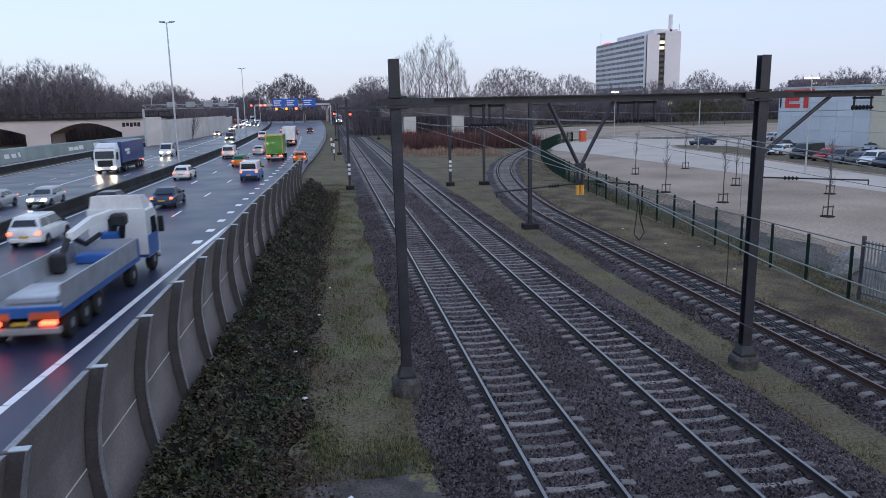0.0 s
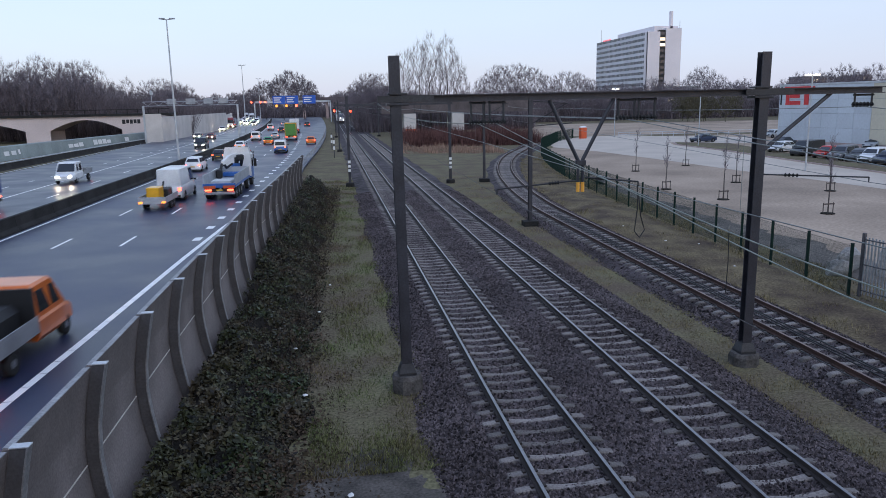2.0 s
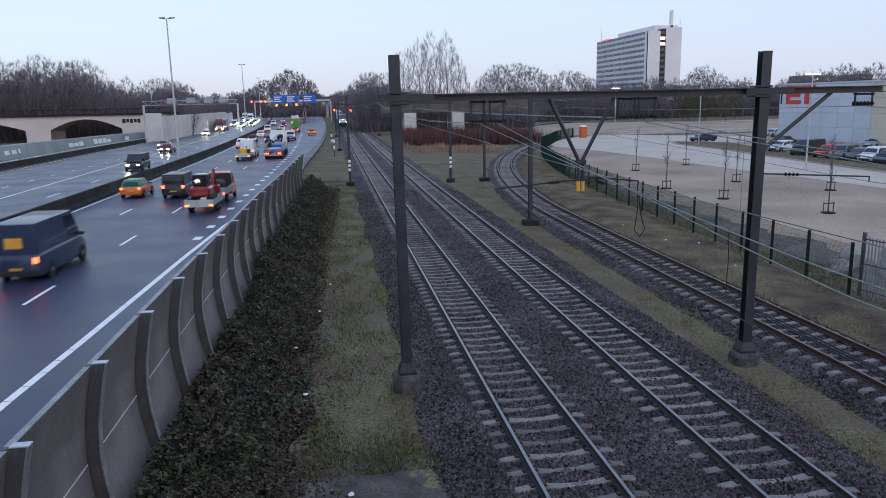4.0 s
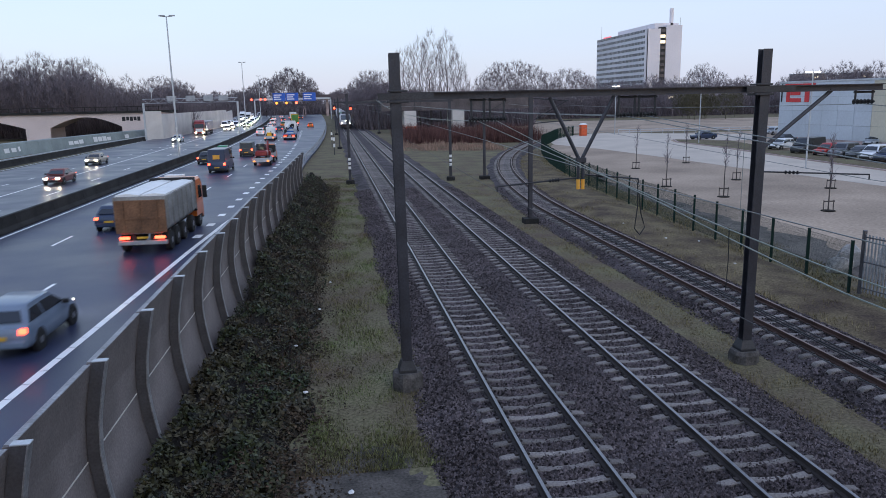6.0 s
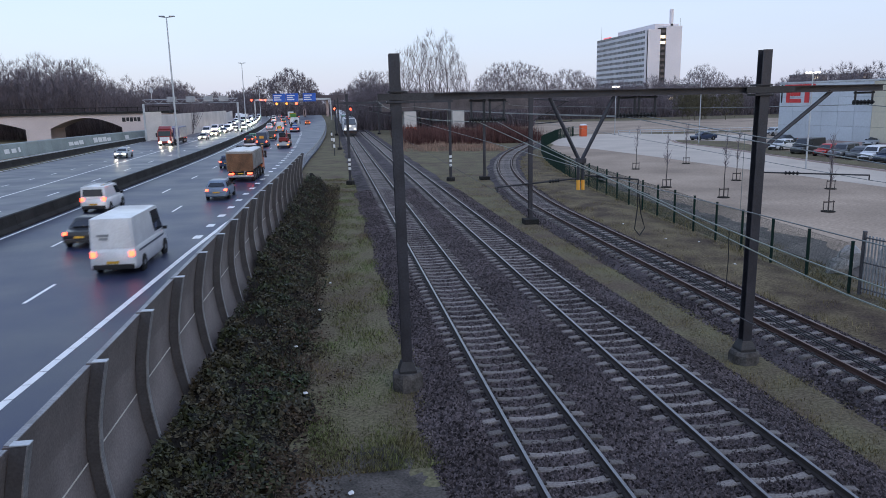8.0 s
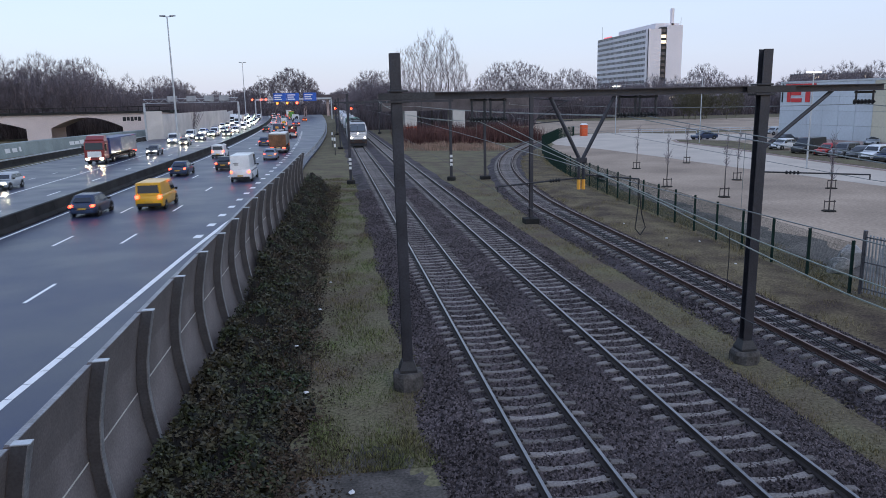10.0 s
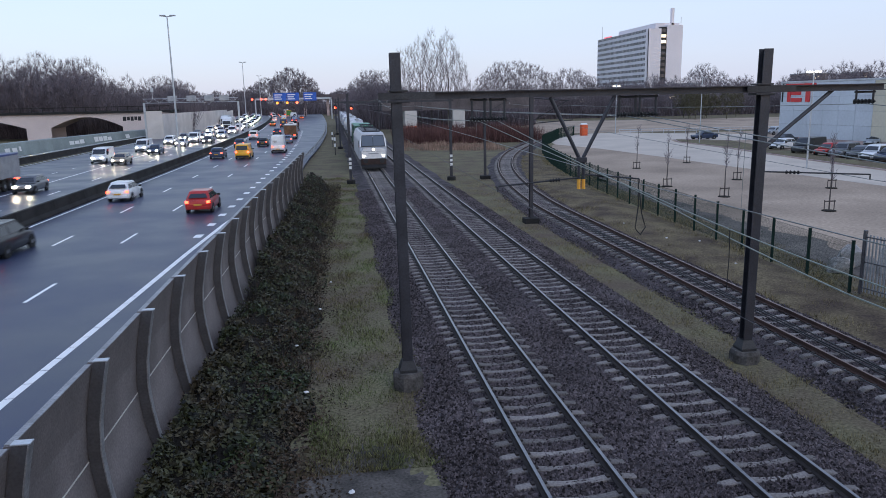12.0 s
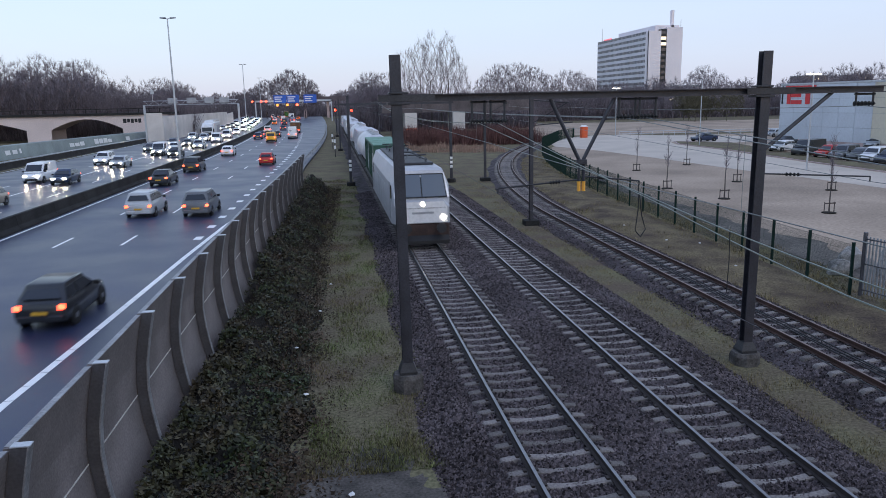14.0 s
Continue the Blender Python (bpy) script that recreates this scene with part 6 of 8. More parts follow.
    if style == "smallvan":
        for s in (-0.55, 0.55):
            bm = bmesh.new()
            box(bm, s - 0.03, s + 0.03, -h + 0.3, h - 1.8, H + 0.02, H + 0.09)
            part("roof_rack", bm, M["galv"], ob)
    if "amber board" in label:
        bm = bmesh.new()
        box(bm, -0.35, 0.35, -h - 0.01, -h + 0.04, 1.5, 1.95)
        part("amber_board", bm, M["orange_pole"], ob, "amber warning board")
    return ob, L


COLOURS = {"white": (0.72, 0.73, 0.75), "silver": (0.42, 0.44, 0.47), "steel_blue": (0.16, 0.21, 0.29), "dark": (0.018, 0.020, 0.025), "navy": (0.025, 0.040, 0.085),
           "red": (0.42, 0.022, 0.018), "orange": (0.66, 0.15, 0.02), "yellow": (0.78, 0.40, 0.02), "green": (0.03, 0.20, 0.09), "blue": (0.03, 0.12, 0.40),
           "maroon": (0.16, 0.035, 0.03), "beige": (0.33, 0.28, 0.22), "grey": (0.13, 0.135, 0.15), "lime": (0.065, 0.22, 0.040), "truck_blue": (0.035, 0.065, 0.20), "truck_red": (0.22, 0.022, 0.020)}


def truck_cab(ob, colour, y, H=3.2, W=2.45, top=None, lit=True):
    """Cab-over cab with its nose at y + 2.0, as parts of ob."""
    w = W / 2
    bm = bmesh.new()
    loft(bm, [[(-w, yy, z0), (w, yy, z0), (w, yy, z1 - 0.12), (w * 0.92, yy, z1), (-w * 0.92, yy, z1), (-w, yy, z1 - 0.12)]
              for yy, z0, z1 in ((y, 0.75, H), (y + 1.5, 0.75, H), (y + 1.85, 0.5, H - 0.25), (y + 2.0, 0.5, H - 1.1), (y + 2.02, 0.5, 1.2))])
    part("cab", bm, paint("paint_" + colour, COLOURS[colour]), ob)
    if top:
        bm = bmesh.new()
        loft(bm, [[(-w * 0.96, yy, H - 0.02), (w * 0.96, yy, H - 0.02), (w * 0.85, yy, z1), (-w * 0.85, yy, z1)] for yy, z1 in ((y + 0.05, H + 0.6), (y + 0.9, H + 0.55), (y + 1.6, H + 0.1))])
        part("roof_fairing", bm, paint("paint_" + top, COLOURS[top]), ob)
    pane("windscreen", [(w * 0.95, y + 2.0, H - 1.25), (-w * 0.95, y + 2.0, H - 1.25), (-w * 0.92, y + 1.87, H - 0.3), (w * 0.92, y + 1.87, H - 0.3)], ob, 0.06, 0.03)
    for s in (-1, 1):
        c = [(s * w, y + 0.7, H - 1.3), (s * w, y + 1.75, H - 1.3), (s * w, y + 1.6, H - 0.45), (s * w, y + 0.7, H - 0.45)]
        pane("side_window", c if s > 0 else c[::-1], ob, 0.05, 0.015)
        bm = bmesh.new()
        box(bm, s * (w + 0.05), s * (w + 0.3), y + 1.75, y + 1.9, H - 1.35, H - 0.6, bev=0.03)
        part("wing_mirror", bm, M["black"], ob)
        bm = bmesh.new()
        box(bm, s * 0.85 - 0.2, s * 0.85 + 0.2, y + 1.97, y + 2.06, 0.62, 0.86, bev=0.02)
        part("headlight", bm, M["lamp_white"] if lit else M["glass_pale"], ob, "lit headlight")
    bm = bmesh.new()
    box(bm, -0.85, 0.85, y + 2.0, y + 2.05, 0.95, 1.7, bev=0.02)
    part("front_grille", bm, M["white_paint"] if colour == "truck_red" else M["black"], ob)
    bm = bmesh.new()
    box(bm, -w, w, y + 1.9, y + 2.04, 0.42, 0.62, bev=0.03)
    part("front_bumper", bm, M["black"], ob)


def truck_tail(ob, y, w=1.2, z=0.75, stripes=False):
    for s in (-1, 1):
        bm = bmesh.new()
        box(bm, s * 0.85 - 0.25, s * 0.85 + 0.25, y - 0.06, y + 0.05, z, z + 0.14, bev=0.015)
        part("tail_light", bm, M["lamp_red"], ob, "lit red tail light")
        if stripes:
            bm = bmesh.new()
            box(bm, s * 0.75 - 0.45, s * 0.75 + 0.45, y - 0.04, y + 0.02, z + 0.2, z + 0.42)
            part("marker_board", bm, M["orange"], ob, "orange reflective marker board")
    bm = bmesh.new()
    box(bm, -w, w, y - 0.02, y + 0.12, z - 0.3, z - 0.08, bev=0.03)
    part("rear_bumper", bm, M["steel_grey"], ob)
    plate(ob, y - 0.03, z + 0.02)


def chassis(ob, y0, y1, axles, r=0.5):
    bm = bmesh.new()
    for s in (-0.45, 0.45):
        box(bm, s - 0.1, s + 0.1, y0, y1, 0.65, 0.95)
    part("chassis", bm, M["black"], ob)
    for y in axles:
        for s in (-1, 1):
            add_wheel(ob, s * 1.05, y, r, 0.32)


def build_tipper():
    ob = tagged(new("tipper_truck"), "grey tipper truck with orange cab and covered load", "truck", "road vehicles")
    truck_cab(ob, "orange", 2.7, 3.0, lit=True)
    chassis(ob, -4.4, 4.2, (-3.6, -2.2, -0.6, 1.6, 3.7))
    bm = bmesh.new()
    grey = mat("tipper_grey", (0.25, 0.245, 0.24), 0.6, 0.2, var=0.25, scale=0.7, fine=10, bump=0.1)
    brown = mat("tipper_gate", (0.17, 0.085, 0.045), 0.7, 0.1, var=0.35, scale=0.9, fine=10, bump=0.2)
    loft(bm, [[(-0.95, y, 1.0), (0.95, y, 1.0), (1.25, y, 1.3), (1.27, y, 2.85), (-1.27, y, 2.85), (-1.25, y, 1.3)] for y in (-4.5, 2.5)])
    part("tipper_body", bm, grey, ob)
    for s in (-1, 1):
        for k in range(7):
            bm = bmesh.new()
            y = -4.3 + k * 1.1
            box(bm, s * 1.265, s * 1.31, y, y + 0.09, 1.25, 2.8)
            part("rib", bm, grey, ob)
    bm = bmesh.new()
    box(bm, -1.22, 1.22, -4.6, -4.5, 1.05, 2.7, bev=0.02)
    for x in (-0.8, 0.0, 0.8):
        box(bm, x - 0.04, x + 0.04, -4.65, -4.6, 1.05, 2.68)
    box(bm, -1.2, 1.2, -4.65, -4.6, 1.75, 1.85)
    part("tailgate", bm, brown, ob, "rust-brown dirty tailgate")
    for x0, x1 in ((-1.2, -0.05), (0.05, 1.2)):
        bm = bmesh.new()
        loft(bm, [[(x0, y, 2.86), (x1, y, 2.86), (x1, y, 2.93), ((x0 + x1) / 2, y, 3.0), (x0, y, 2.93)] for y in (-4.3, 2.5)])
        part("cover", bm, M["white_paint"], ob, "pale roll-over cover")
    bm = bmesh.new()
    box(bm, -1.28, 1.28, 2.5, 2.62, 1.1, 3.1)
    part("headboard", bm, M["black"], ob)
    bm = bmesh.new()
    box(bm, -0.55, 0.55, 3.0, 3.5, 3.0, 3.22, bev=0.04)
    part("roof_beacon", bm, M["white_paint"], ob)
    truck_tail(ob, -4.55, 1.2, 0.75)
    return ob, 9.2


def build_flatbed():
    ob = tagged(new("crane_flatbed"), "blue and white flatbed lorry with a loading crane", "truck", "road vehicles")
    truck_cab(ob, "white", 4.2, 3.0, top="white", lit=True)
    bm = bmesh.new()
    box(bm, -1.235, 1.235, 4.19, 6.0, 0.75, 1.75, bev=0.02)
    part("cab_skirt", bm, paint("paint_blue", COLOURS["blue"]), ob, "blue lower cab")
    chassis(ob, -6.1, 5.8, (-5.2, -3.9, -2.6, 1.8, 5.2))
    bm = bmesh.new()
    box(bm, -1.25, 1.25, -6.1, 2.6, 0.98, 1.15, bev=0.02)
    part("deck", bm, M["steel_grey"], ob)
    bm = bmesh.new()
    box(bm, -1.28, 1.28, -6.14, -5.98, 0.95, 1.3, bev=0.02)
    part("deck_edge", bm, paint("paint_blue", COLOURS["blue"]), ob, "blue rear deck edge")
    for s in (-1, 1):
        bm = bmesh.new()
        box(bm, min(s * 1.25, s * 1.28), max(s * 1.25, s * 1.28), -5.96, 2.6, 0.95, 1.15)
        part("deck_edge", bm, paint("paint_blue", COLOURS["blue"]), ob, "blue side deck edge")
        for k in range(3):
            bm = bmesh.new()
            y = -6.0 + k * 2.8
            box(bm, s * 1.21, s * 1.26, y, y + 2.76, 1.15, 1.95, bev=0.01)
            part("side_board", bm, M["galv"], ob)
    bm = bmesh.new()
    box(bm, -1.2, 1.2, 2.4, 2.5, 1.15, 1.95)
    part("headboard", bm, M["galv"], ob)
    blue = paint("paint_blue", COLOURS["blue"])
    bm = bmesh.new()
    box(bm, -1.0, 1.0, 2.7, 3.7, 1.0, 1.75, bev=0.05)
    box(bm, -0.35, 0.45, 2.75, 3.5, 1.75, 2.2, bev=0.08)
    crane = part("loading_crane", bm, blue, ob, "blue base of the loading crane")
    bm = bmesh.new()
    rod(bm, (0.1, 3.2, 2.1), (0.1, 3.2, 2.95), 0.2)
    rod(bm, (0.45, 3.1, 1.9), (0.7, 2.6, 2.6), 0.14)
    box(bm, 0.2, 0.8, 2.5, 3.2, 2.45, 3.0, bev=0.1)
    part("crane_column", bm, M["black"], crane)
    bm = bmesh.new()
    loft(bm, [[(x - 0.13, y, z - 0.16), (x + 0.13, y, z - 0.16), (x + 0.13, y, z + 0.16), (x - 0.13, y, z + 0.16)] for x, y, z in ((0.1, 3.3, 2.95), (-0.35, 1.9, 2.85), (-0.7, 0.5, 2.45))])
    part("crane_boom", bm, M["white_paint"], crane, "white crane boom")
    bm = bmesh.new()
    rod(bm, (-0.7, 0.6, 2.4), (-0.6, 1.8, 1.9), 0.12)
    rod(bm, (-0.6, 1.8, 1.9), (-0.2, 2.5, 2.2), 0.1)
    rod(bm, (-0.75, 0.4, 2.35), (-0.9, -0.3, 1.6), 0.12)
    box(bm, -1.15, -0.65, -0.7, -0.15, 1.16, 1.95, bev=0.1)
    part("grab", bm, M["black"], crane, "black grab and jib")
    bm = bmesh.new()
    box(bm, -0.9, 0.7, 1.2, 2.3, 1.16, 1.55, bev=0.06)
    part("stowage_box", bm, blue, ob, "blue stowage box behind the crane")
    bm = bmesh.new()
    box(bm, -1.245, 1.245, 4.16, 4.19, 0.9, 3.0)
    part("cab_back", bm, M["white_paint"], ob)
    bm = bmesh.new()
    box(bm, -0.8, 0.8, -5.2, -3.2, 1.16, 1.42, bev=0.05)
    part("load", bm, M["galv"], ob)
    truck_tail(ob, -6.15, 1.2, 0.7, stripes=True)
    return ob, 12.3


def build_semi(label, cab, body, body_kind="box", top=None, L=14.0, logo=True):
    ob = tagged(new("lorry"), label, "truck", "road vehicles")
    h = L / 2
    truck_cab(ob, cab, h - 2.05, 3.1, top=top)
    chassis(ob, -h + 0.2, h - 1.0, (-h + 1.2, -h + 2.4, -h + 3.6, h - 4.4, h - 1.3))
    col = paint("paint_" + body, COLOURS[body])
    bm = bmesh.new()
    z1 = 3.75 if body_kind == "box" else 3.3
    box(bm, -1.25, 1.25, -h, h - 2.9, 1.15, z1, bev=0.05)
    part("trailer_body", bm, col, ob)
    if body_kind == "box" and logo:
        for s in (-1, 1):
            bm = bmesh.new()
            for a, b, z in ((0.4, 2.6, 2.5), (0.4, 1.9, 2.1)):
                box(bm, min(s * 1.252, s * 1.262), max(s * 1.252, s * 1.262), a, b, z, z + 0.32)
            part("side_mark", bm, M["white_paint"], ob, "plain white mark")
    else:
        for s in (-1, 1):
            bm = bmesh.new()
            box(bm, min(s * 1.25, s * 1.27), max(s * 1.25, s * 1.27), -h + 0.1, 0.0, 1.2, 3.1)
            part("tarpaulin", bm, M["steel_grey"], ob, "grey side tarpaulin")
    bm = bmesh.new()
    box(bm, -1.1, 1.1, -h + 0.05, h - 3.2, 0.5, 0.75)
    part("under_guard", bm, M["black"], ob)
    truck_tail(ob, -h - 0.03, 1.2, 0.8)
    return ob, L


def build_box_truck(label, cab, body, L=8.5):
    ob = tagged(new("box_truck"), label, "truck", "road vehicles")
    h = L / 2
    truck_cab(ob, cab, h - 2.05, 2.8)
    chassis(ob, -h + 0.2, h - 1.0, (-h + 1.8, h - 1.4))
    bm = bmesh.new()
    box(bm, -1.25, 1.25, -h, h - 2.2, 1.0, 3.7, bev=0.04)
    part("box_body", bm, paint("paint_" + body, COLOURS[body]), ob)
    bm = bmesh.new()
    for x in (-1.2, 1.12):
        box(bm, x, x + 0.08, -h - 0.04, -h, 1.0, 3.65)
    box(bm, -1.2, 1.2, -h - 0.04, -h, 3.5, 3.68)
    part("door_frame", bm, M["orange_pole"], ob, "yellowish door frame")
    truck_tail(ob, -h - 0.05, 1.2, 0.7)
    return ob, L


def build_trailer(label, load):
    """Low flat trailer with a machine on it."""
    ob = tagged(new("trailer"), label, "trailer", "road vehicles")
    bm = bmesh.new()
    box(bm, -1.0, 1.0, -2.0, 1.7, 0.55, 0.72, bev=0.02)
    part("deck", bm, M["galv"], ob)
    for s in (-1, 1):
        bm = bmesh.new()
        box(bm, min(s * 0.97, s * 1.0), max(s * 0.97, s * 1.0), -2.0, 1.7, 0.72, 1.0)
        part("side_board", bm, M["galv"], ob)
        add_wheel(ob, s * 0.92, -0.5, 0.3, 0.2)
        add_wheel(ob, s * 0.92, 0.25, 0.3, 0.2)
    bm = bmesh.new()
    box(bm, -0.97, 0.97, -2.06, -2.0, 0.5, 1.0, bev=0.01)
    part("tail_board", bm, M["galv"], ob)
    bm = bmesh.new()
    rod(bm, (-0.5, 1.7, 0.6), (0, 3.0, 0.55), 0.05)
    rod(bm, (0.5, 1.7, 0.6), (0, 3.0, 0.55), 0.05)
    part("drawbar", bm, M["black"], ob)
    for s in (-1, 1):
        bm = bmesh.new()
        box(bm, s * 0.8 - 0.14, s * 0.8 + 0.14, -2.1, -2.05, 0.55, 0.68)
        part("tail_light", bm, M["lamp_amber"], ob, "lit orange tail light")
    if load == "compressor":
        bm = bmesh.new()
        box(bm, -0.45, 0.45, -1.7, -0.3, 0.73, 1.65, bev=0.06)
        part("machine_hood", bm, paint("paint_yellow", COLOURS["yellow"]), ob, "yellow machine hood")
        bm = bmesh.new()
        box(bm, -0.7, 0.7, -0.2, 1.3, 0.73, 1.4, bev=0.08)
        rod(bm, (0.3, -0.1, 1.3), (0.2, 0.9, 1.8), 0.08)
        part("machine_frame", bm, M["black"], ob)
    else:
        bm = bmesh.new()
        for s in (-1, 1):
            box(bm, s * 0.55 - 0.2, s * 0.55 + 0.2, -1.2, 1.0, 0.73, 1.15, bev=0.12)
        part("crawler", bm, M["tyre"], ob)
        bm = bmesh.new()
        box(bm, -0.7, 0.7, -1.6, 0.1, 1.15, 1.8, bev=0.12)
        part("engine_cover", bm, paint("paint_truck_red", COLOURS["truck_red"]), ob, "red excavator engine cover")
        bm = bmesh.new()
        box(bm, -0.65, 0.35, -0.5, 0.7, 1.8, 2.6, bev=0.08)
        part("operator_cab", bm, M["glass"], ob)
        bm = bmesh.new()
        rod(bm, (0.5, 0.3, 1.6), (0.55, 1.3, 2.8), 0.12)
        rod(bm, (0.55, 1.3, 2.8), (0.5, 2.0, 1.6), 0.1)
        box(bm, 0.25, 0.8, 1.6, 2.2, 1.0, 1.6, bev=0.08)
        part("digger_arm", bm, paint("paint_truck_red", COLOURS["truck_red"]), ob)
    return ob, 4.0


def build_pickup_truck(label, colour, load):
    """Crew-cab light truck with an open bed."""
    ob = tagged(new("pickup_truck"), label, "truck", "road vehicles")
    L, w, h = 5.8, 1.0, 2.9
    col = paint("paint_" + colour, COLOURS[colour])
    bm = bmesh.new()
    loft(bm, [ring8(-0.1, w, 0.4, 1.15), ring8(h - 1.0, w, 0.35, 1.15), ring8(h - 0.3, w * 0.95, 0.35, 0.98), ring8(h, w * 0.85, 0.4, 0.8)])
    part("body", bm, col, ob)
    bm = bmesh.new()
    loft(bm, [[(-q, a, z), (q, a, z), (q, b, z), (-q, b, z)] for q, a, b, z in ((w * 0.95, -0.1, h - 0.75, 1.1), (w * 0.86, -0.05, h - 1.45, 2.05), (w * 0.78, 0.05, h - 1.6, 2.14))])
    part("cabin", bm, col, ob)
    pane("windscreen", [(w * 0.94, h - 0.78, 1.18), (-w * 0.94, h - 0.78, 1.18), (-w * 0.87, h - 1.42, 2.0), (w * 0.87, h - 1.42, 2.0)], ob, 0.08, 0.03)
    for s in (-1, 1):
        for e0, e1 in ((0.1, 1.0), (1.1, h - 1.15)):
            c = [(s * w * 0.95, e0, 1.2), (s * w * 0.95, e1, 1.2), (s * w * 0.87, e1 - 0.25, 1.95), (s * w * 0.87, e0, 1.95)]
            pane("side_window", c if s > 0 else c[::-1], ob, 0.05)
        bm = bmesh.new()
        box(bm, min(s * 1.02, s * 1.06), max(s * 1.02, s * 1.06), -h, -0.2, 0.85, 1.25)
        part("side_board", bm, M["steel_grey"], ob)
        for y in (-h + 1.0, h - 0.95):
            add_wheel(ob, s * 0.88, y, 0.35, 0.22)
    bm = bmesh.new()
    box(bm, -1.04, 1.04, -h, -0.15, 0.72, 0.86)
    box(bm, -1.04, 1.04, -h, -h + 0.05, 0.86, 1.25)
    part("load_bed", bm, M["steel_grey"], ob)
    bm = bmesh.new()
    if load:
        box(bm, -0.8, 0.7, -h + 0.4, -0.4, 0.86, 1.7, bev=0.2)
        box(bm, -1.0, 1.0, -0.3, -0.2, 0.86, 2.1)
        part("load", bm, M["black"], ob, "dark covered load")
    else:
        box(bm, -0.9, 0.9, -h + 0.4, -0.6, 0.86, 1.2, bev=0.1)
        part("load", bm, M["black"], ob)
    lights(ob, L, w, 0.7, 0.68, brake=True)
    plate(ob, -h - 0.03, 0.55)
    return ob, L


# ---------------------------------------------------------------- train
def build_locomotive():
    ob = tagged(new("locomotive"), "pale electric locomotive with sides greyed for shade and lit headlights", "locomotive", "freight train")
    # body greyer than the nose: the sides' weaker light is put into colour
    pale = mat("loco_grey", (0.43, 0.43, 0.46), 0.42, 0.15, var=0.10, scale=0.5, fine=8, bump=0.03)
    w, L, h = 1.48, 18.9, 9.45
    bm = bmesh.new()
    def sec(y, k, zb, zt):
        q = w * k
        return [(-q, y, zb), (q, y, zb), (q, y, zb + (zt - zb) * 0.72), (q * 0.80, y, zt - 0.06), (q * 0.6, y, zt), (-q * 0.6, y, zt), (-q * 0.80, y, zt - 0.06), (-q, y, zb + (zt - zb) * 0.72)]
    # nose at -y (towards the bridge)
    loft(bm, [sec(-h, 0.86, 1.15, 2.25), sec(-h + 0.25, 0.94, 1.1, 2.35), sec(-h + 0.85, 0.99, 1.05, 3.72), sec(-h + 1.3, 1.0, 1.0, 3.84), sec(h - 1.3, 1.0, 1.0, 3.84), sec(h - 0.85, 0.99, 1.05, 3.72), sec(h - 0.25, 0.94, 1.1, 2.35), sec(h, 0.86, 1.15, 2.25)])
    part("body", bm, pale, ob)
    white = mat("loco_white", (0.74, 0.73, 0.74), 0.4, 0.05, var=0.10, scale=0.8, fine=8, bump=0.03)
    bm = bmesh.new()
    slab(bm, [(-1.25, -h - 0.002, 1.17), (1.25, -h - 0.002, 1.17), (1.25, -h - 0.002, 1.93), (1.05, -h - 0.002, 2.23), (-1.05, -h - 0.002, 2.23), (-1.25, -h - 0.002, 1.93)], (0, -1, 0), 0.012)
    part("nose_panel", bm, white, ob, "white nose panel")
    for s in (-1, 1):
        bm = bmesh.new()
        slab(bm, [(s * 1.29, -h + 0.22, 2.40), (s * 1.40, -h + 0.25, 2.42), (s * 1.22, -h + 0.83, 3.60), (s * 1.17, -h + 0.80, 3.56)], (0, -1, 0.45), 0.03)
        part("window_pillar", bm, white, ob, "white windscreen pillar")
    # black-framed windscreen in two panes below a pale roof lip
    fm = bmesh.new()
    slab(fm, [(-1.28, -h + 0.225, 2.40), (1.28, -h + 0.225, 2.40), (1.16, -h + 0.80, 3.56), (-1.16, -h + 0.80, 3.56)], (0, -1, 0.45), 0.03)
    part("windscreen_frame", fm, M["black"], ob)
    for x0, x1 in ((-1.22, -0.03), (0.03, 1.22)):
        bm = bmesh.new()
        slab(bm, [(x0, -h + 0.215, 2.45), (x1, -h + 0.215, 2.45), (x1 * 0.91, -h + 0.74, 3.50), (x0 * 0.91, -h + 0.74, 3.50)], (0, -1, 0.45), 0.045)
        part("windscreen", bm, M["glass_pale"], ob)
    bm = bmesh.new()
    slab(bm, [(-1.10, -h + 0.73, 3.38), (1.10, -h + 0.73, 3.38), (1.08, -h + 0.775, 3.47), (-1.08, -h + 0.775, 3.47)], (0, -1, 0.45), 0.055)
    part("sun_blind", bm, M["steel_grey"], ob)
    bm = bmesh.new()
    box(bm, -1.16, 1.16, -h - 0.02, -h + 0.03, 1.90, 1.92)
    part("nose_seam", bm, M["steel_dark"], ob)
    bm = bmesh.new()
    slab(bm, [(-0.55, -h - 0.014, 1.62), (0.55, -h - 0.014, 1.62), (0.55, -h - 0.014, 1.72), (-0.55, -h - 0.014, 1.72)], (0, -1, 0), 0.008)
    part("nose_mark", bm, M["steel_grey"], ob, "grey unreadable lettering bar")
    for x in (-1.05, 1.05):
        bm = bmesh.new()
        rod(bm, (x, -h - 0.05, 1.42), (x, -h + 0.1, 1.42), 0.12, 0.12, 14)
        part("headlight", bm, M["lamp_train"], ob, "lit headlight")
    bm = bmesh.new()
    rod(bm, (0, -h - 0.03, 2.12), (0, -h + 0.2, 2.12), 0.11, 0.11, 14)
    part("top_light", bm, M["lamp_train"], ob, "lit upper headlight")
    bm = bmesh.new()
    box(bm, -1.35, 1.35, -h + 0.05, -h + 0.5, 0.35, 1.12, bev=0.06)
    part("buffer_beam", bm, mat("buffer_brown", (0.045, 0.024, 0.020), 0.7, var=0.3, scale=2, fine=14), ob)
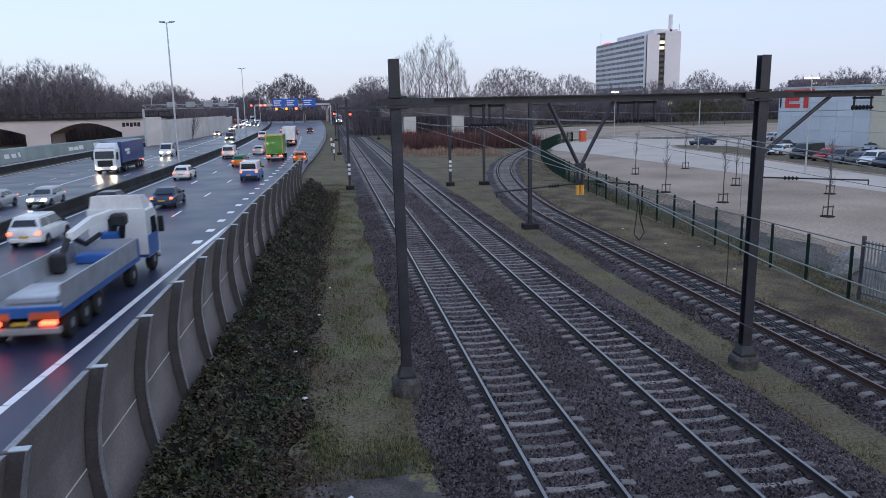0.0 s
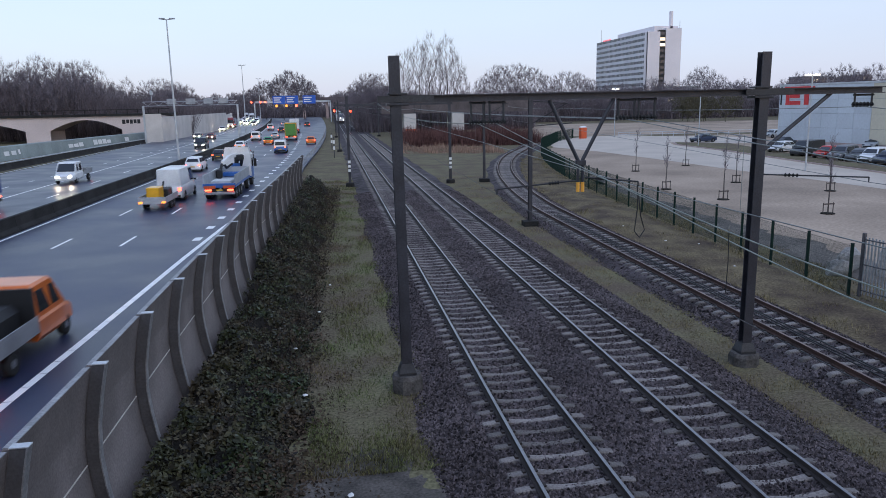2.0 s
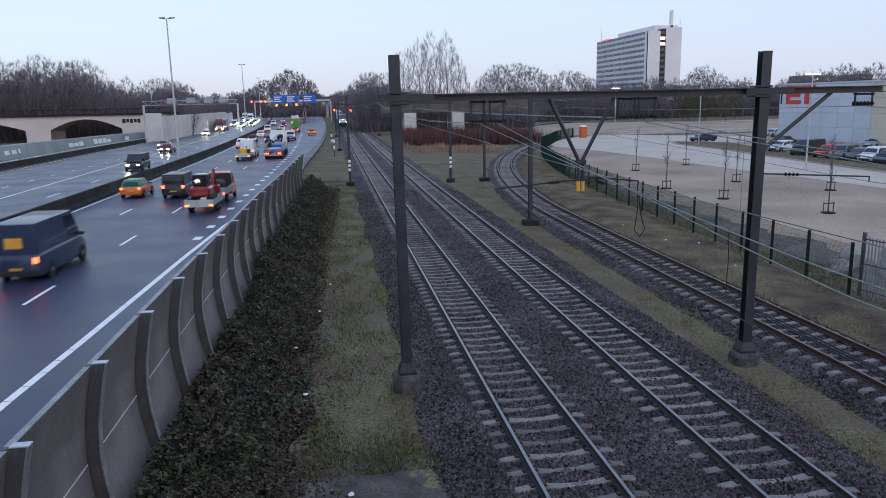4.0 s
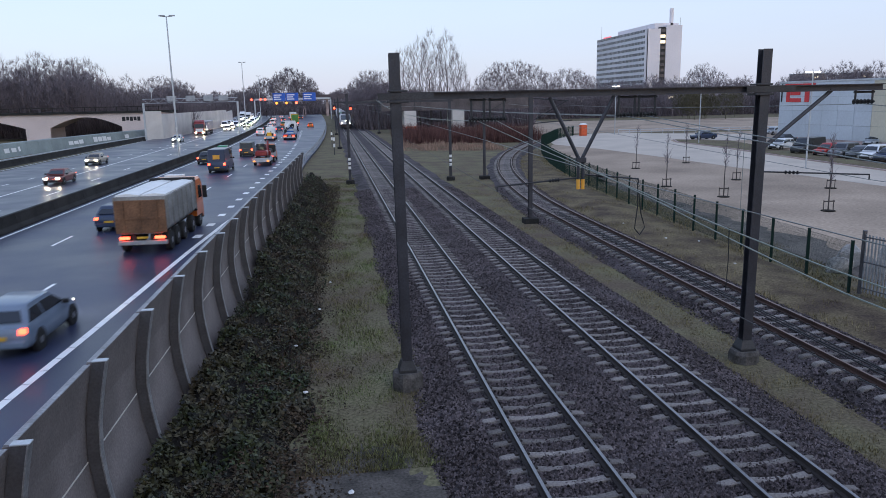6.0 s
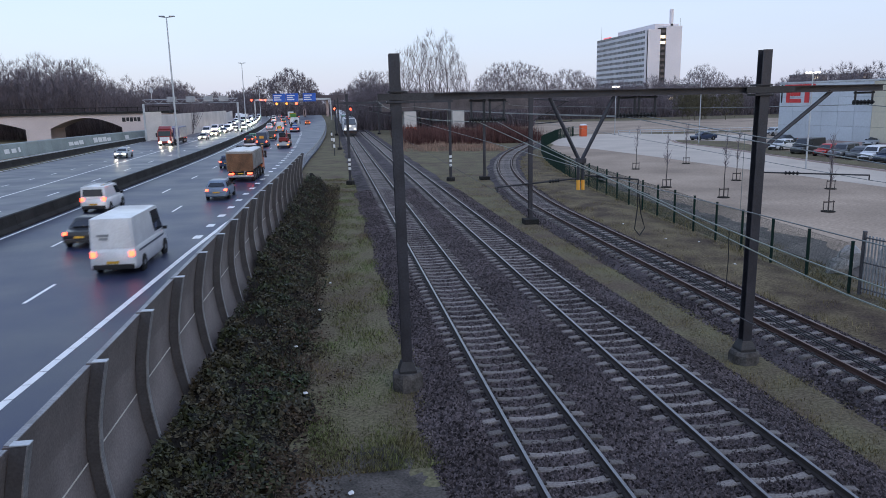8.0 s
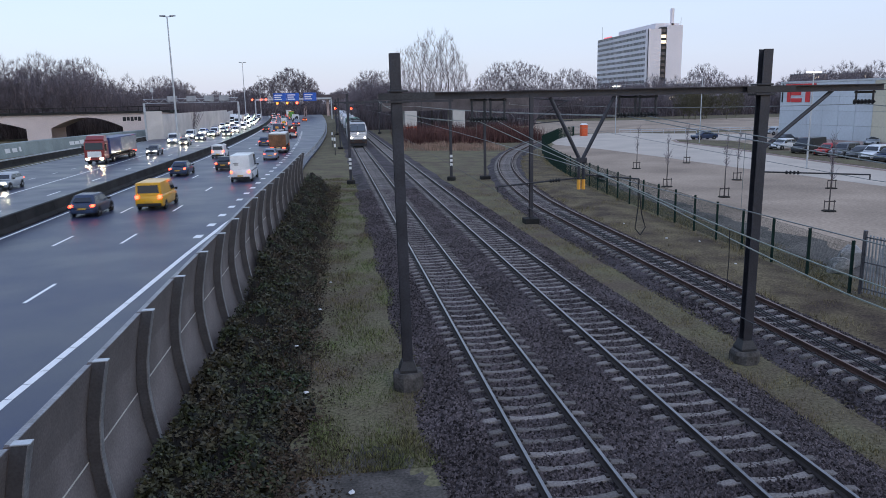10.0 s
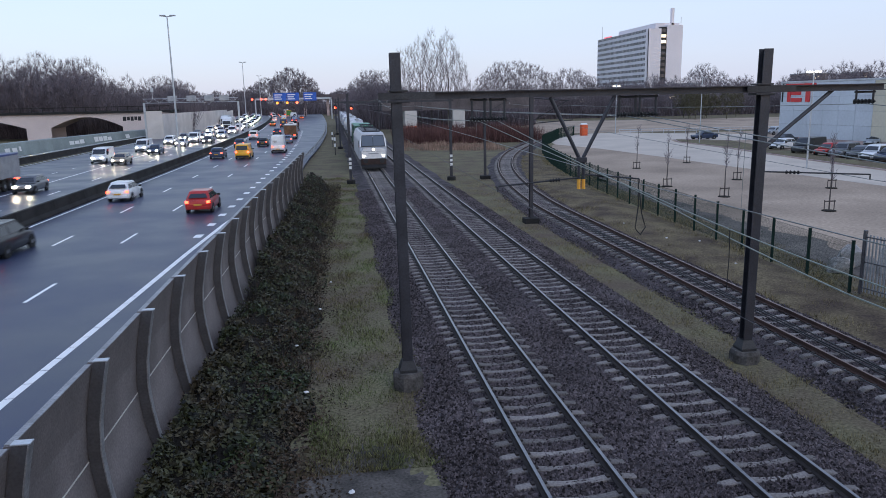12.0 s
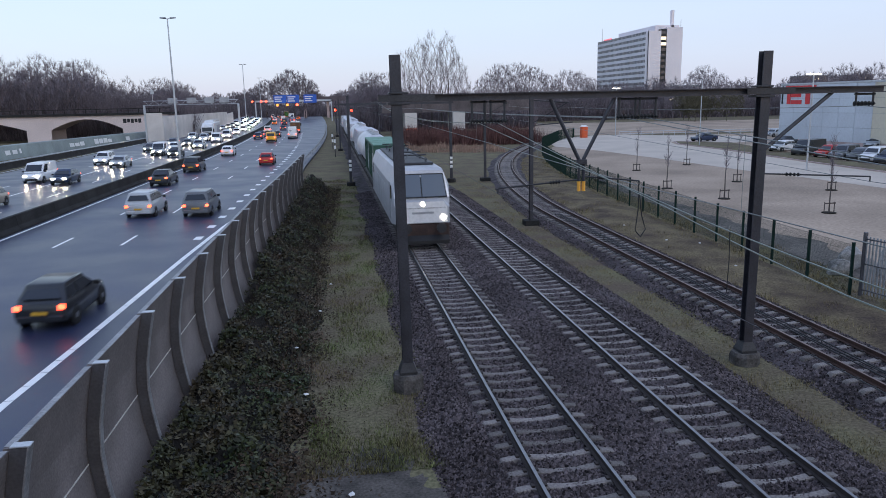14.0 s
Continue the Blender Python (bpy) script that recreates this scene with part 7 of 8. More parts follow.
    for x in (-0.87, 0.87):
        bm = bmesh.new()
        rod(bm, (x, -h - 0.45, 0.95), (x, -h + 0.1, 0.95), 0.12, 0.14, 10)
        rod(bm, (x, -h - 0.52, 0.95), (x, -h - 0.45, 0.95), 0.25, 0.25, 14)
        part("buffer", bm, M["steel_dark"], ob)
    bm = bmesh.new()
    loft(bm, [[(-1.3, y, z0), (1.3, y, z0), (1.3, y, z1), (-1.3, y, z1)] for y, z0, z1 in ((-h - 0.25, 0.12, 0.3), (-h + 0.15, 0.12, 0.6))])
    part("snow_plough", bm, M["black"], ob)
    for yy in (-h + 3.8, h - 3.8):
        bm = bmesh.new()
        box(bm, -1.2, 1.2, yy - 2.2, yy + 2.2, 0.35, 0.95, bev=0.08)
        part("bogie", bm, M["black"], ob)
        for d in (-1.3, 1.3):
            for s in (-0.75, 0.75):
                bm = bmesh.new()
                rod(bm, (s - 0.07, yy + d, 0.6), (s + 0.07, yy + d, 0.6), 0.6, 0.6, 18)
                part("wheel", bm, M["rail_side"], ob)
    bm = bmesh.new()
    box(bm, -0.95, 0.95, -h + 2.6, h - 2.6, 3.84, 3.98, bev=0.04)
    part("roof_walkway", bm, M["steel_dark"], ob)
    for yy in (-h + 3.6, -h + 6.2, h - 6.0, h - 3.6):
        bm = bmesh.new()
        for s in (-0.6, 0.6):
            rod(bm, (s, yy - 0.9, 4.12), (s * 0.4, yy + 0.9, 4.22), 0.04, 0.04, 6)
            insulator(bm, (s, yy - 0.5, 3.95), (s, yy - 0.5, 4.2), 0.08, 3)
        rod(bm, (-0.8, yy + 0.9, 4.25), (0.8, yy + 0.9, 4.25), 0.04, 0.04, 6)
        part("pantograph", bm, M["steel_dark"], ob, "folded roof pantograph")
    for s in (-1, 1):
        for yy in (-h + 1.9, h - 1.9):
            bm = bmesh.new()
            box(bm, min(s * 1.478, s * 1.495), max(s * 1.478, s * 1.495), yy - 0.35, yy + 0.35, 1.2, 3.1)
            part("cab_door", bm, M["steel_grey"], ob)
            bm = bmesh.new()
            box(bm, min(s * 1.48, s * 1.5), max(s * 1.48, s * 1.5), yy - 0.95, yy - 0.45, 2.3, 3.0)
            part("side_window", bm, M["glass"], ob)
        for k in range(5):
            bm = bmesh.new()
            box(bm, min(s * 1.478, s * 1.49), max(s * 1.478, s * 1.49), -4.6 + k * 2.0, -3.2 + k * 2.0, 1.35, 2.7)
            part("side_panel", bm, M["galv"], ob)
    for x0, x1 in ((-0.9, -0.2), (0.9, 0.15)):
        bm = bmesh.new()
        rod(bm, (x0, -h + 0.2, 2.38), (x1, -h + 0.42, 2.75), 0.015, 0.015, 4)
        part("wiper", bm, M["black"], ob)
    return ob


def wagon_base(ob, L):
    h = L / 2
    bm = bmesh.new()
    box(bm, -1.3, 1.3, -h, h, 0.95, 1.2, bev=0.02)
    for x in (-0.87, 0.87):
        for s in (-1, 1):
            rod(bm, (x, s * h, 1.02), (x, s * (h + 0.5), 1.02), 0.2, 0.2, 10)
    part("underframe", bm, M["black"], ob)
    for yy in (-h + 2.2, h - 2.2):
        bm = bmesh.new()
        box(bm, -1.1, 1.1, yy - 1.3, yy + 1.3, 0.4, 0.9, bev=0.06)
        part("bogie", bm, M["black"], ob)
        for d in (-0.9, 0.9):
            for s in (-0.75, 0.75):
                bm = bmesh.new()
                rod(bm, (s - 0.07, yy + d, 0.46), (s + 0.07, yy + d, 0.46), 0.46, 0.46, 14)
                part("wheel", bm, M["rail_side"], ob)


def build_container_wagon():
    ob = tagged(new("container_wagon"), "flat freight wagon with dark green containers", "wagon", "freight train")
    L = 14.0
    wagon_base(ob, L)
    green = mat("container_green", (0.028, 0.085, 0.055), 0.55, var=0.2, scale=0.8, fine=9, bump=0.05)
    roof = mat("container_roof", (0.10, 0.24, 0.17), 0.6, var=0.2, scale=0.8, fine=9, bump=0.05)
    for y0 in (-6.9, 0.05):
        bm = bmesh.new()
        box(bm, -1.22, 1.22, y0, y0 + 6.85, 1.22, 3.95, bev=0.03)
        c = part("container", bm, green, ob)
        bm = bmesh.new()
        for k in range(4):
            box(bm, -1.2, 1.2, y0 + 0.05 + k * 1.7, y0 + 1.68 + k * 1.7, 3.952, 4.0, bev=0.01)
        part("roof_panel", bm, roof, c, "weathered pale green roof")
        for s in (-1, 1):
            bm = bmesh.new()
            box(bm, min(s * 1.222, s * 1.24), max(s * 1.222, s * 1.24), y0 + 1.0, y0 + 1.35, 1.6, 3.3)
            part("side_stripe", bm, M["white_paint"], c, "white side stripe")
            for k in range(9):
                bm = bmesh.new()
                box(bm, min(s * 1.22, s * 1.25), max(s * 1.22, s * 1.25), y0 + 1.7 + k * 0.55, y0 + 1.82 + k * 0.55, 1.3, 3.85)
                part("rib", bm, green, c)
    return ob, L


def build_tank_wagon():
    ob = tagged(new("tank_wagon"), "pale grey round tank wagon with walkway", "wagon", "freight train")
    L = 15.0
    wagon_base(ob, L)
    pale = mat("tank_grey", (0.50, 0.50, 0.53), 0.4, 0.2, var=0.15, scale=0.4, fine=6, bump=0.03) if "tank" not in M else M["tank"]
    M["tank"] = pale
    bm = bmesh.new()
    n = 20
    rings = []
    for y, r in ((-7.2, 0.5), (-7.05, 1.05), (-6.7, 1.36), (-6.2, 1.45), (6.2, 1.45), (6.7, 1.36), (7.05, 1.05), (7.2, 0.5)):
        rings.append([(r * math.cos(2 * math.pi * i / n), y, 2.66 + r * math.sin(2 * math.pi * i / n)) for i in range(n)])
    loft(bm, rings)
    t = part("tank", bm, pale, ob)
    for p_ in t.data.polygons:
        p_.use_smooth = True
    for y in (-4, 0, 4):
        bm = bmesh.new()
        rod(bm, (0, y, 4.0), (0, y, 4.28), 0.35, 0.3, 12)
        part("hatch", bm, M["steel_grey"], ob)
    bm = bmesh.new()
    box(bm, -0.35, 0.35, -6.0, 6.0, 4.1, 4.14)
    part("walkway", bm, M["steel_grey"], ob)
    bm = bmesh.new()
    for y in (-4.5, -1.5, 1.5, 4.5):
        box(bm, -1.0, 1.0, y - 0.2, y + 0.2, 1.2, 1.6)
    part("saddle", bm, M["black"], ob)
    return ob, L


def build_box_wagon():
    ob = tagged(new("box_wagon"), "flat freight wagon with pale grey containers", "wagon", "freight train")
    L = 14.0
    wagon_base(ob, L)
    if "boxpale" not in M:
        M["boxpale"] = mat("boxpale", (0.50, 0.50, 0.54), 0.5, var=0.12, scale=0.5, fine=6, bump=0.05)
    for y0 in (-6.9, 0.05):
        bm = bmesh.new()
        box(bm, -1.22, 1.22, y0, y0 + 6.85, 1.22, 3.95, bev=0.05)
        c = part("container", bm, M["boxpale"], ob)
        for s in (-1, 1):
            for k in range(10):
                bm = bmesh.new()
                box(bm, min(s * 1.222, s * 1.25), max(s * 1.222, s * 1.25), y0 + 0.3 + k * 0.65, y0 + 0.5 + k * 0.65, 1.3, 3.8)
                part("rib", bm, M["boxpale"], c)
    return ob, L


# ---------------------------------------------------------------- assembly
build_ground()
build_road()
build_median()
build_guard_rail()
build_ballast()
SLEEPER = sleeper_mesh()
build_track(track_1, 0, 420, "straight railway track on concrete sleepers", 188, SLEEPER)
build_track(track_2, 0, 420, "straight railway track on concrete sleepers beside the first", 188, SLEEPER)
build_track(track_3, 0, 150, "rusty railway track curving away past the fence", 140, SLEEPER, True)
build_portal_near()
build_portal_far(68.8, 1.9, 11.45, 7.85, 6.95, "dark steel portal further down the tracks")
build_portal_far(122.0, 1.9, 12.0, 7.85, 6.95, "small far steel portal over the tracks")
build_portal_far(176.0, 2.1, 12.2, 7.85, 6.95, "small far steel portal over the tracks")
build_single_mast(12.1, 43.1, 7.3, "dark steel mast beside the curved track", 2.6)
build_single_mast(14.75, 68.8, 7.0, "dark steel mast on the grass strip", 2.6)
build_wires()
build_noise_barrier()
build_fence()
build_gate()
build_rubble()
build_car_park()
for i, (x, y, h) in enumerate(((32.0, 73.1, 4.2), (27.9, 57.4, 4.3), (28.95, 50.2, 4.5), (39.8, 77.3, 4.2), (35.8, 60.1, 4.0), (31.6, 42.1, 4.4), (39.3, 52.3, 4.2))):
    build_young_tree(x, y, h, i, True)
build_depot()
build_tower()
build_viaduct()
build_arch_bridge()
build_left_side()
build_blue_gantry()
build_far_buildings()
build_own_bridge()
build_lamp_post(-18.9, 98.0, 17.9, "tall galvanised twin-arm street lamp on the median")
build_lamp_post(-21.5, 205.0, 17.9, "tall twin-arm street lamp further along the median")
build_lamp_post(-26.0, 305.0, 17.9, "tall twin-arm street lamp far along the median")
build_yard_lamp(58.0, 108.8, 9.6, False, "twin-headed car park lamp on a grey pole")
build_yard_lamp(47.4, 67.0, 9.0, True, "lit twin-headed lamp on a grey pole")
build_yard_lamp(57.0, 141.0, 9.0, True, "lit lamp behind the car park")
build_signal(2.3, 205.0, 5.3, "red railway signal on a dark post")
build_signal(6.85, 212.0, 5.0, "red railway signal on a dark post")
build_vegetation()
scatter_stones("loose_ballast", 150000, 61, lambda y: (track_1(y) - 2.55 + 0.12 * math.sin(y * 0.7), track_2(y) + T2R + 0.2), 9.5, 62, -0.224, "loose grey ballast stones round the straight tracks")
scatter_stones("loose_ballast", 40000, 62, lambda y: (track_3(y) - T3L - 0.2, track_3(y) + 1.95), 12, 62, -0.224, "loose grey ballast stones round the curved track")

# parked cars by the hall
for (x, y, rz), (colour, style, label) in zip(
        ((63.6, 117.8, 100), (81.0, 124.5, 112), (67.8, 101.6, 112), (59.9, 84.6, 112), (61.0, 91.6, 112), (59.8, 80.6, 114), (59.9, 77.9, 114), (60.3, 75.5, 114), (60.1, 73.2, 114), (59.9, 70.8, 114), (75.4, 91.8, 114), (79.0, 93.2, 114)),
        (("navy", "sedan", "dark blue saloon parked at the end of the lawn"), ("silver", "hatch", "silver hatchback parked before the hall"), ("dark", "sedan", "black saloon parked before the hall"),
         ("dark", "van", "black van parked before the hall"), ("white", "hatch", "white hatchback parked beside the black van"), ("red", "hatch", "red hatchback parked by the lawn"), ("grey", "suv", "dark grey estate parked by the lawn"),
         ("grey", "sedan", "dark grey saloon parked by the lawn"), ("white", "suv", "white crossover parked by the lawn"), ("navy", "hatch", "dark blue hatchback parked by the lawn"), ("silver", "sedan", "silver saloon parked in the second row"), ("silver", "hatch", "silver hatchback parked in the second row"))):
    car, _ = build_car(label, colour, style, head=False)
    for child in car.children:
        if child.name.startswith("tail_light"):
            child.data.materials.clear()
            child.data.materials.append(M["orange"])
    tagged(car, group="parked cars")
    car.matrix_basis = pose(x, y, GROUND_Z + 0.03, 0, 0, rz)

# portable toilet by the car park
toilet = tagged(new("portable_toilet"), "orange-red portable toilet with a pale roof", "toilet")
bm = bmesh.new()
box(bm, 49.5, 50.7, 139.6, 140.8, GROUND_Z, 1.75, bev=0.04)
part("cabin", bm, M["orange"], toilet)
bm = bmesh.new()
loft(bm, [[(49.45, 139.55, 1.75), (50.75, 139.55, 1.75), (50.75, 140.85, 1.75), (49.45, 140.85, 1.75)], [(49.7, 139.8, 2.0), (50.5, 139.8, 2.0), (50.5, 140.6, 2.0), (49.7, 140.6, 2.0)]])
part("roof", bm, M["white_paint"], toilet)
bm = bmesh.new()
box(bm, 49.65, 50.55, 139.55, 139.6, -0.3, 1.55)
part("door", bm, M["orange"], toilet)

# rail along the far side of the car park
rail = tagged(new("fence_rail"), "pale tubular railing behind the car park", "railing")
for z in (0.5, 0.95):
    bm = bmesh.new()
    tube(bm, [Vector((58 + 2.2 * k, 141.5 - 0.35 * k, GROUND_Z + z)) for k in range(18)], 0.05, 5)
    part("rail", bm, M["galv"], rail)
for k in range(18):
    bm = bmesh.new()
    rod(bm, (58 + 2.2 * k, 141.5 - 0.35 * k, GROUND_Z - 0.2), (58 + 2.2 * k, 141.5 - 0.35 * k, GROUND_Z + 1.0), 0.05, 0.05, 5)
    part("post", bm, M["galv"], rail)

# short sign posts beside the tracks
for x, y, h in ((0.9, 108.0, 2.6), (0.7, 128.0, 2.4)):
    ob = tagged(new("marker_post"), "dark marker post with white bands beside the track", "post", "marker posts")
    bm = bmesh.new()
    rod(bm, (x, y, GROUND_Z - 0.2), (x, y, h), 0.06, 0.06, 8)
    part("pole", bm, M["steel_dark"], ob)
    for k in range(2):
        bm = bmesh.new()
        box(bm, x - 0.14, x + 0.14, y - 0.09, y - 0.065, 0.7 + k * 0.9, 1.2 + k * 0.9)
        part("band", bm, M["white_paint"], ob)

# ---------------------------------------------------------------- traffic
LANES = {"R0": -6.9, "R1": -10.65, "R2": -14.5, "R3": -18.2}


def lane_x(lane, y):
    if lane in LANES:
        return LANES[lane] + bend(y) + (0.6 if lane == "R0" and y > 120 else 0)
    base = {"L1": -22.7, "L2": -26.2, "L3": -29.8}[lane]
    return base + (bend(y) - 3.1) * min(1.0, max(0.0, (y - 120) / 40))


# colour, style, lane, two or more (seconds, place of the end nearest the bridge)
AWAY = [
    ("white", "suv", "R3", ((0, 42.7), (2, 87.5)), True, "white crossover driving away along the median"),
    ("white", "hatch", "R3", ((0, 81.4), (0.5, 93.5)), False, "white hatchback driving away"),
    ("dark", "hatch", "R3", ((1, 80.7), (2, 105.0)), False, "dark hatchback driving away"),
    ("navy", "sedan", "R2", ((0, 57.6), (0.5, 69)), True, "dark blue saloon overtaken by the flatbed"),
    ("white", "van", "R3", ((0, 115), (1, 139)), False, "white van driving away"),
    ("orange", "hatch", "R2", ((0, 98), (1.5, 133.7)), False, "orange and green taxi driving away"),
    ("blue", "van", "R1", ((0, 77.8), (1.5, 107.6)), False, "white van with a blue lower body"),
    ("orange", "hatch", "R0", ((0, 102), (1, 122)), True, "orange hatchback in the exit lane"),
    ("silver", "hatch", "R2", ((0, 123), (1, 147)), False, "silver hatchback driving away"),
    ("orange", "hatch", "R3", ((3, 40.0), (5.5, 97)), False, "green taxi with orange rear driving away"),
    ("dark", "van", "R2", ((3, 39.8), (5.5, 93.8), (7, 130)), True, "black van driving away"),
    ("navy", "bigvan", "R2", ((5.5, 69.3), (7, 105.8)), True, "dark blue van with an amber board"),
    ("dark", "sedan", "R3", ((5.5, 81.6), (6, 94.5)), True, "dark saloon beside the dark van"),
    ("navy", "hatch", "R2", ((5.5, 35.5), (6.5, 54.6), (8, 88)), True, "dark blue hatchback beside the tipper"),
    ("steel_blue", "hatch", "R1", ((6.5, 30.9), (7, 39.5), (8, 58.5), (10.5, 108)), True, "silver-blue hatchback behind the tipper"),
    ("white", "bigvan", "R1", ((7.5, 24.1), (8, 33), (10.5, 80.7), (12, 111), (13, 136), (14, 165)), True, "white panel van with blue side stripes"),
    ("white", "smallvan", "R3", ((7.5, 42.9), (8, 53.9), (10.5, 117)), True, "small white van driving away"),
    ("dark", "sedan", "R2", ((8, 40.2), (10.5, 96)), True, "black saloon driving away"),
    ("navy", "sedan", "R3", ((8.2, 34), (10.5, 92), (11, 104)), True, "dark blue saloon with braking lights"),
    ("navy", "hatch", "R3", ((10.5, 63.8), (11.5, 88.5), (12.5, 117), (13.5, 150)), True, "dark blue hatchback driving away"),
    ("yellow", "van", "R2", ((10.5, 65.5), (12, 100.8), (13.5, 139)), True, "yellow delivery van driving away"),
    ("red", "hatch", "R1", ((10.5, 16.8), (11, 30.0), (12, 51), (13, 72.2), (14, 93)), True, "bright red hatchback driving away"),
    ("white", "hatch", "R3", ((11, 37.0), (12, 59.2), (13, 84.8), (14, 112.5)), True, "white hatchback with dark roof edge"),
    ("dark", "suv", "R3", ((12, 37.5), (13, 60.8), (14, 85.8)), True, "black crossover driving away"),
    ("dark", "sedan", "R3", ((12.5, 36.2), (13, 47.5), (14, 71.5)), True, "black saloon following another car"),
    ("grey", "suv", "R1", ((12.5, 19.8), (13, 29.8), (13.5, 40.2), (14, 50.3)), True, "dark grey crossover with lit tail lights"),
    ("silver", "suv", "R2", ((13, 28.6), (13.5, 39.8), (14, 51)), False, "silver estate car driving away"),
    ("dark", "hatch", "R1", ((13.5, 15.9), (14, 25.2)), True, "dark hatchback with bright tail lights"),
    ("dark", "hatch", "R2", ((0, 165), (1, 188)), True, "dark car far down the motorway"),
    ("white", "van", "R3", ((0, 186), (1, 209)), True, "white van far down the motorway"),
    ("red", "hatch", "R1", ((0, 215), (1, 237)), True, "red car far down the motorway"),
    ("silver", "hatch", "R2", ((0, 240), (1, 262)), True, "silver car far down the motorway"),
    ("dark", "suv", "R0", ((0, 225), (1, 245)), True, "dark car in the far exit lane"),
]
TOWARDS = [
    ("silver", "hatch", "L1", ((0, 61), (1, 39)), "silver hatchback coming towards the bridge"),
    ("silver", "sedan", "L2", ((0, 60), (1, 38)), "silver saloon coming towards the bridge"),
    ("dark", "van", "L1", ((2.5, 125), (5.3, 60)), "dark van with lit headlights coming nearer"),
    ("maroon", "sedan", "L2", ((5.3, 92), (6, 74.4)), "dull red saloon with lit headlights"),
    ("beige", "sedan", "L3", ((5.3, 113), (6.5, 88.6), (7, 78.6)), "beige saloon with lit headlights"),
    ("silver", "hatch", "L3", ((6.5, 142.6), (8, 112)), "silver hatchback with lit headlights"),
    ("grey", "hatch", "L2", ((11, 91.1), (12, 67.1)), "dark grey hatchback with lit headlights"),
    ("white", "van", "L3", ((11, 124.6), (12, 101), (13, 81)), "white van in the oncoming traffic"),
    ("beige", "hatch", "L2", ((11, 118), (12.5, 86), (13, 76.4), (14, 58.5)), "beige hatchback with lit headlights"),
    ("navy", "hatch", "L2", ((11, 137), (12, 116), (13.5, 86), (14, 76)), "dark blue hatchback with lit headlights"),
    ("white", "van", "L3", ((11, 146), (13.5, 90), (14, 79)), "white van in the oncoming queue"),
    ("silver", "sedan", "L2", ((11, 156), (14, 96)), "silver saloon in the oncoming queue"),
    ("white", "suv", "L3", ((11, 166), (13.5, 112), (14, 102)), "white off-roader in the oncoming queue"),
    ("grey", "sedan", "L2", ((11, 178), (14, 118)), "grey saloon with lit headlights"),
    ("white", "hatch", "L2", ((11, 190), (14, 130)), "white hatchback with lit headlights"),
]
BIG = [
    (build_flatbed, "R1", ((0, 23.9), (0.5, 33.4), (1, 42.4), (2, 60.1), (3, 80.6), (5.5, 139), (10.5, 255)), 1),
    (build_tipper, "R1", ((5.5, 29.3), (6.5, 46), (7.5, 62.5), (8, 71.8), (10.5, 121), (11, 132)), 1),
    (lambda: build_trailer("flat trailer with a yellow compressor behind a van", "compressor"), "R2", ((1, 32.2), (2, 54.9), (3, 78.4)), 1),
    (lambda: build_car("white panel van pulling a trailer", "white", "bigvan", True), "R2", ((1, 37.4), (2, 60.1), (3, 83.6)), 1),
    (lambda: build_trailer("low trailer carrying a small red excavator", "excavator"), "R1", ((2.5, 24.0), (3, 33.2), (5.5, 79.6), (6.5, 97.7)), 1),
    (lambda: build_pickup_truck("orange-red light truck towing a trailer", "orange", True), "R1", ((2.5, 29.2), (3, 38.4), (5.5, 84.8), (6.5, 102.9)), 1),
    (lambda: build_box_truck("green box truck with a yellow rear frame", "white", "lime"), "R1", ((0, 107), (1.5, 150), (3, 184)), 1),
    (lambda: build_semi("white lorry ahead of the green truck", "white", "white", "box", None, 13.0, False), "R1", ((0, 150), (1.5, 190), (3, 225)), 1),
    (lambda: build_semi("white lorry with a dark blue box trailer", "white", "truck_blue", "box", "white"), "L2", ((0, 92.2), (1, 69.4)), -1),
    (lambda: build_pickup_truck("white crew-cab pickup truck with lit headlights", "white", False), "L2", ((0, 125), (1.5, 89), (2.5, 66.5)), -1),
    (lambda: build_semi("red lorry with a dark blue tipping trailer", "truck_red", "truck_blue", "tarp", "truck_red", 16.5), "L3", ((5.5, 195), (11, 79), (12, 57)), -1),
    (lambda: build_semi("white lorry in the oncoming queue", "white", "white", "box", "white", 14.0, False), "L2", ((11, 230), (14, 170)), -1),
    (lambda: build_semi("white lorry further back in the queue", "white", "silver", "box", "white", 14.0, False), "L3", ((11, 262), (14, 200)), -1),
]
DRIVES = []


def place_along(keys, t):
    """Linear between the keys, and on at the end speeds beyond them."""
    if t <= keys[0][0]:
        (a, p_), (b, q) = keys[0], keys[1]
    elif t >= keys[-1][0]:
        (a, p_), (b, q) = keys[-2], keys[-1]
    else:
        for (a, p_), (b, q) in zip(keys, keys[1:]):
            if a <= t <= b:
                break
    return p_ + (q - p_) * (t - a) / (b - a)


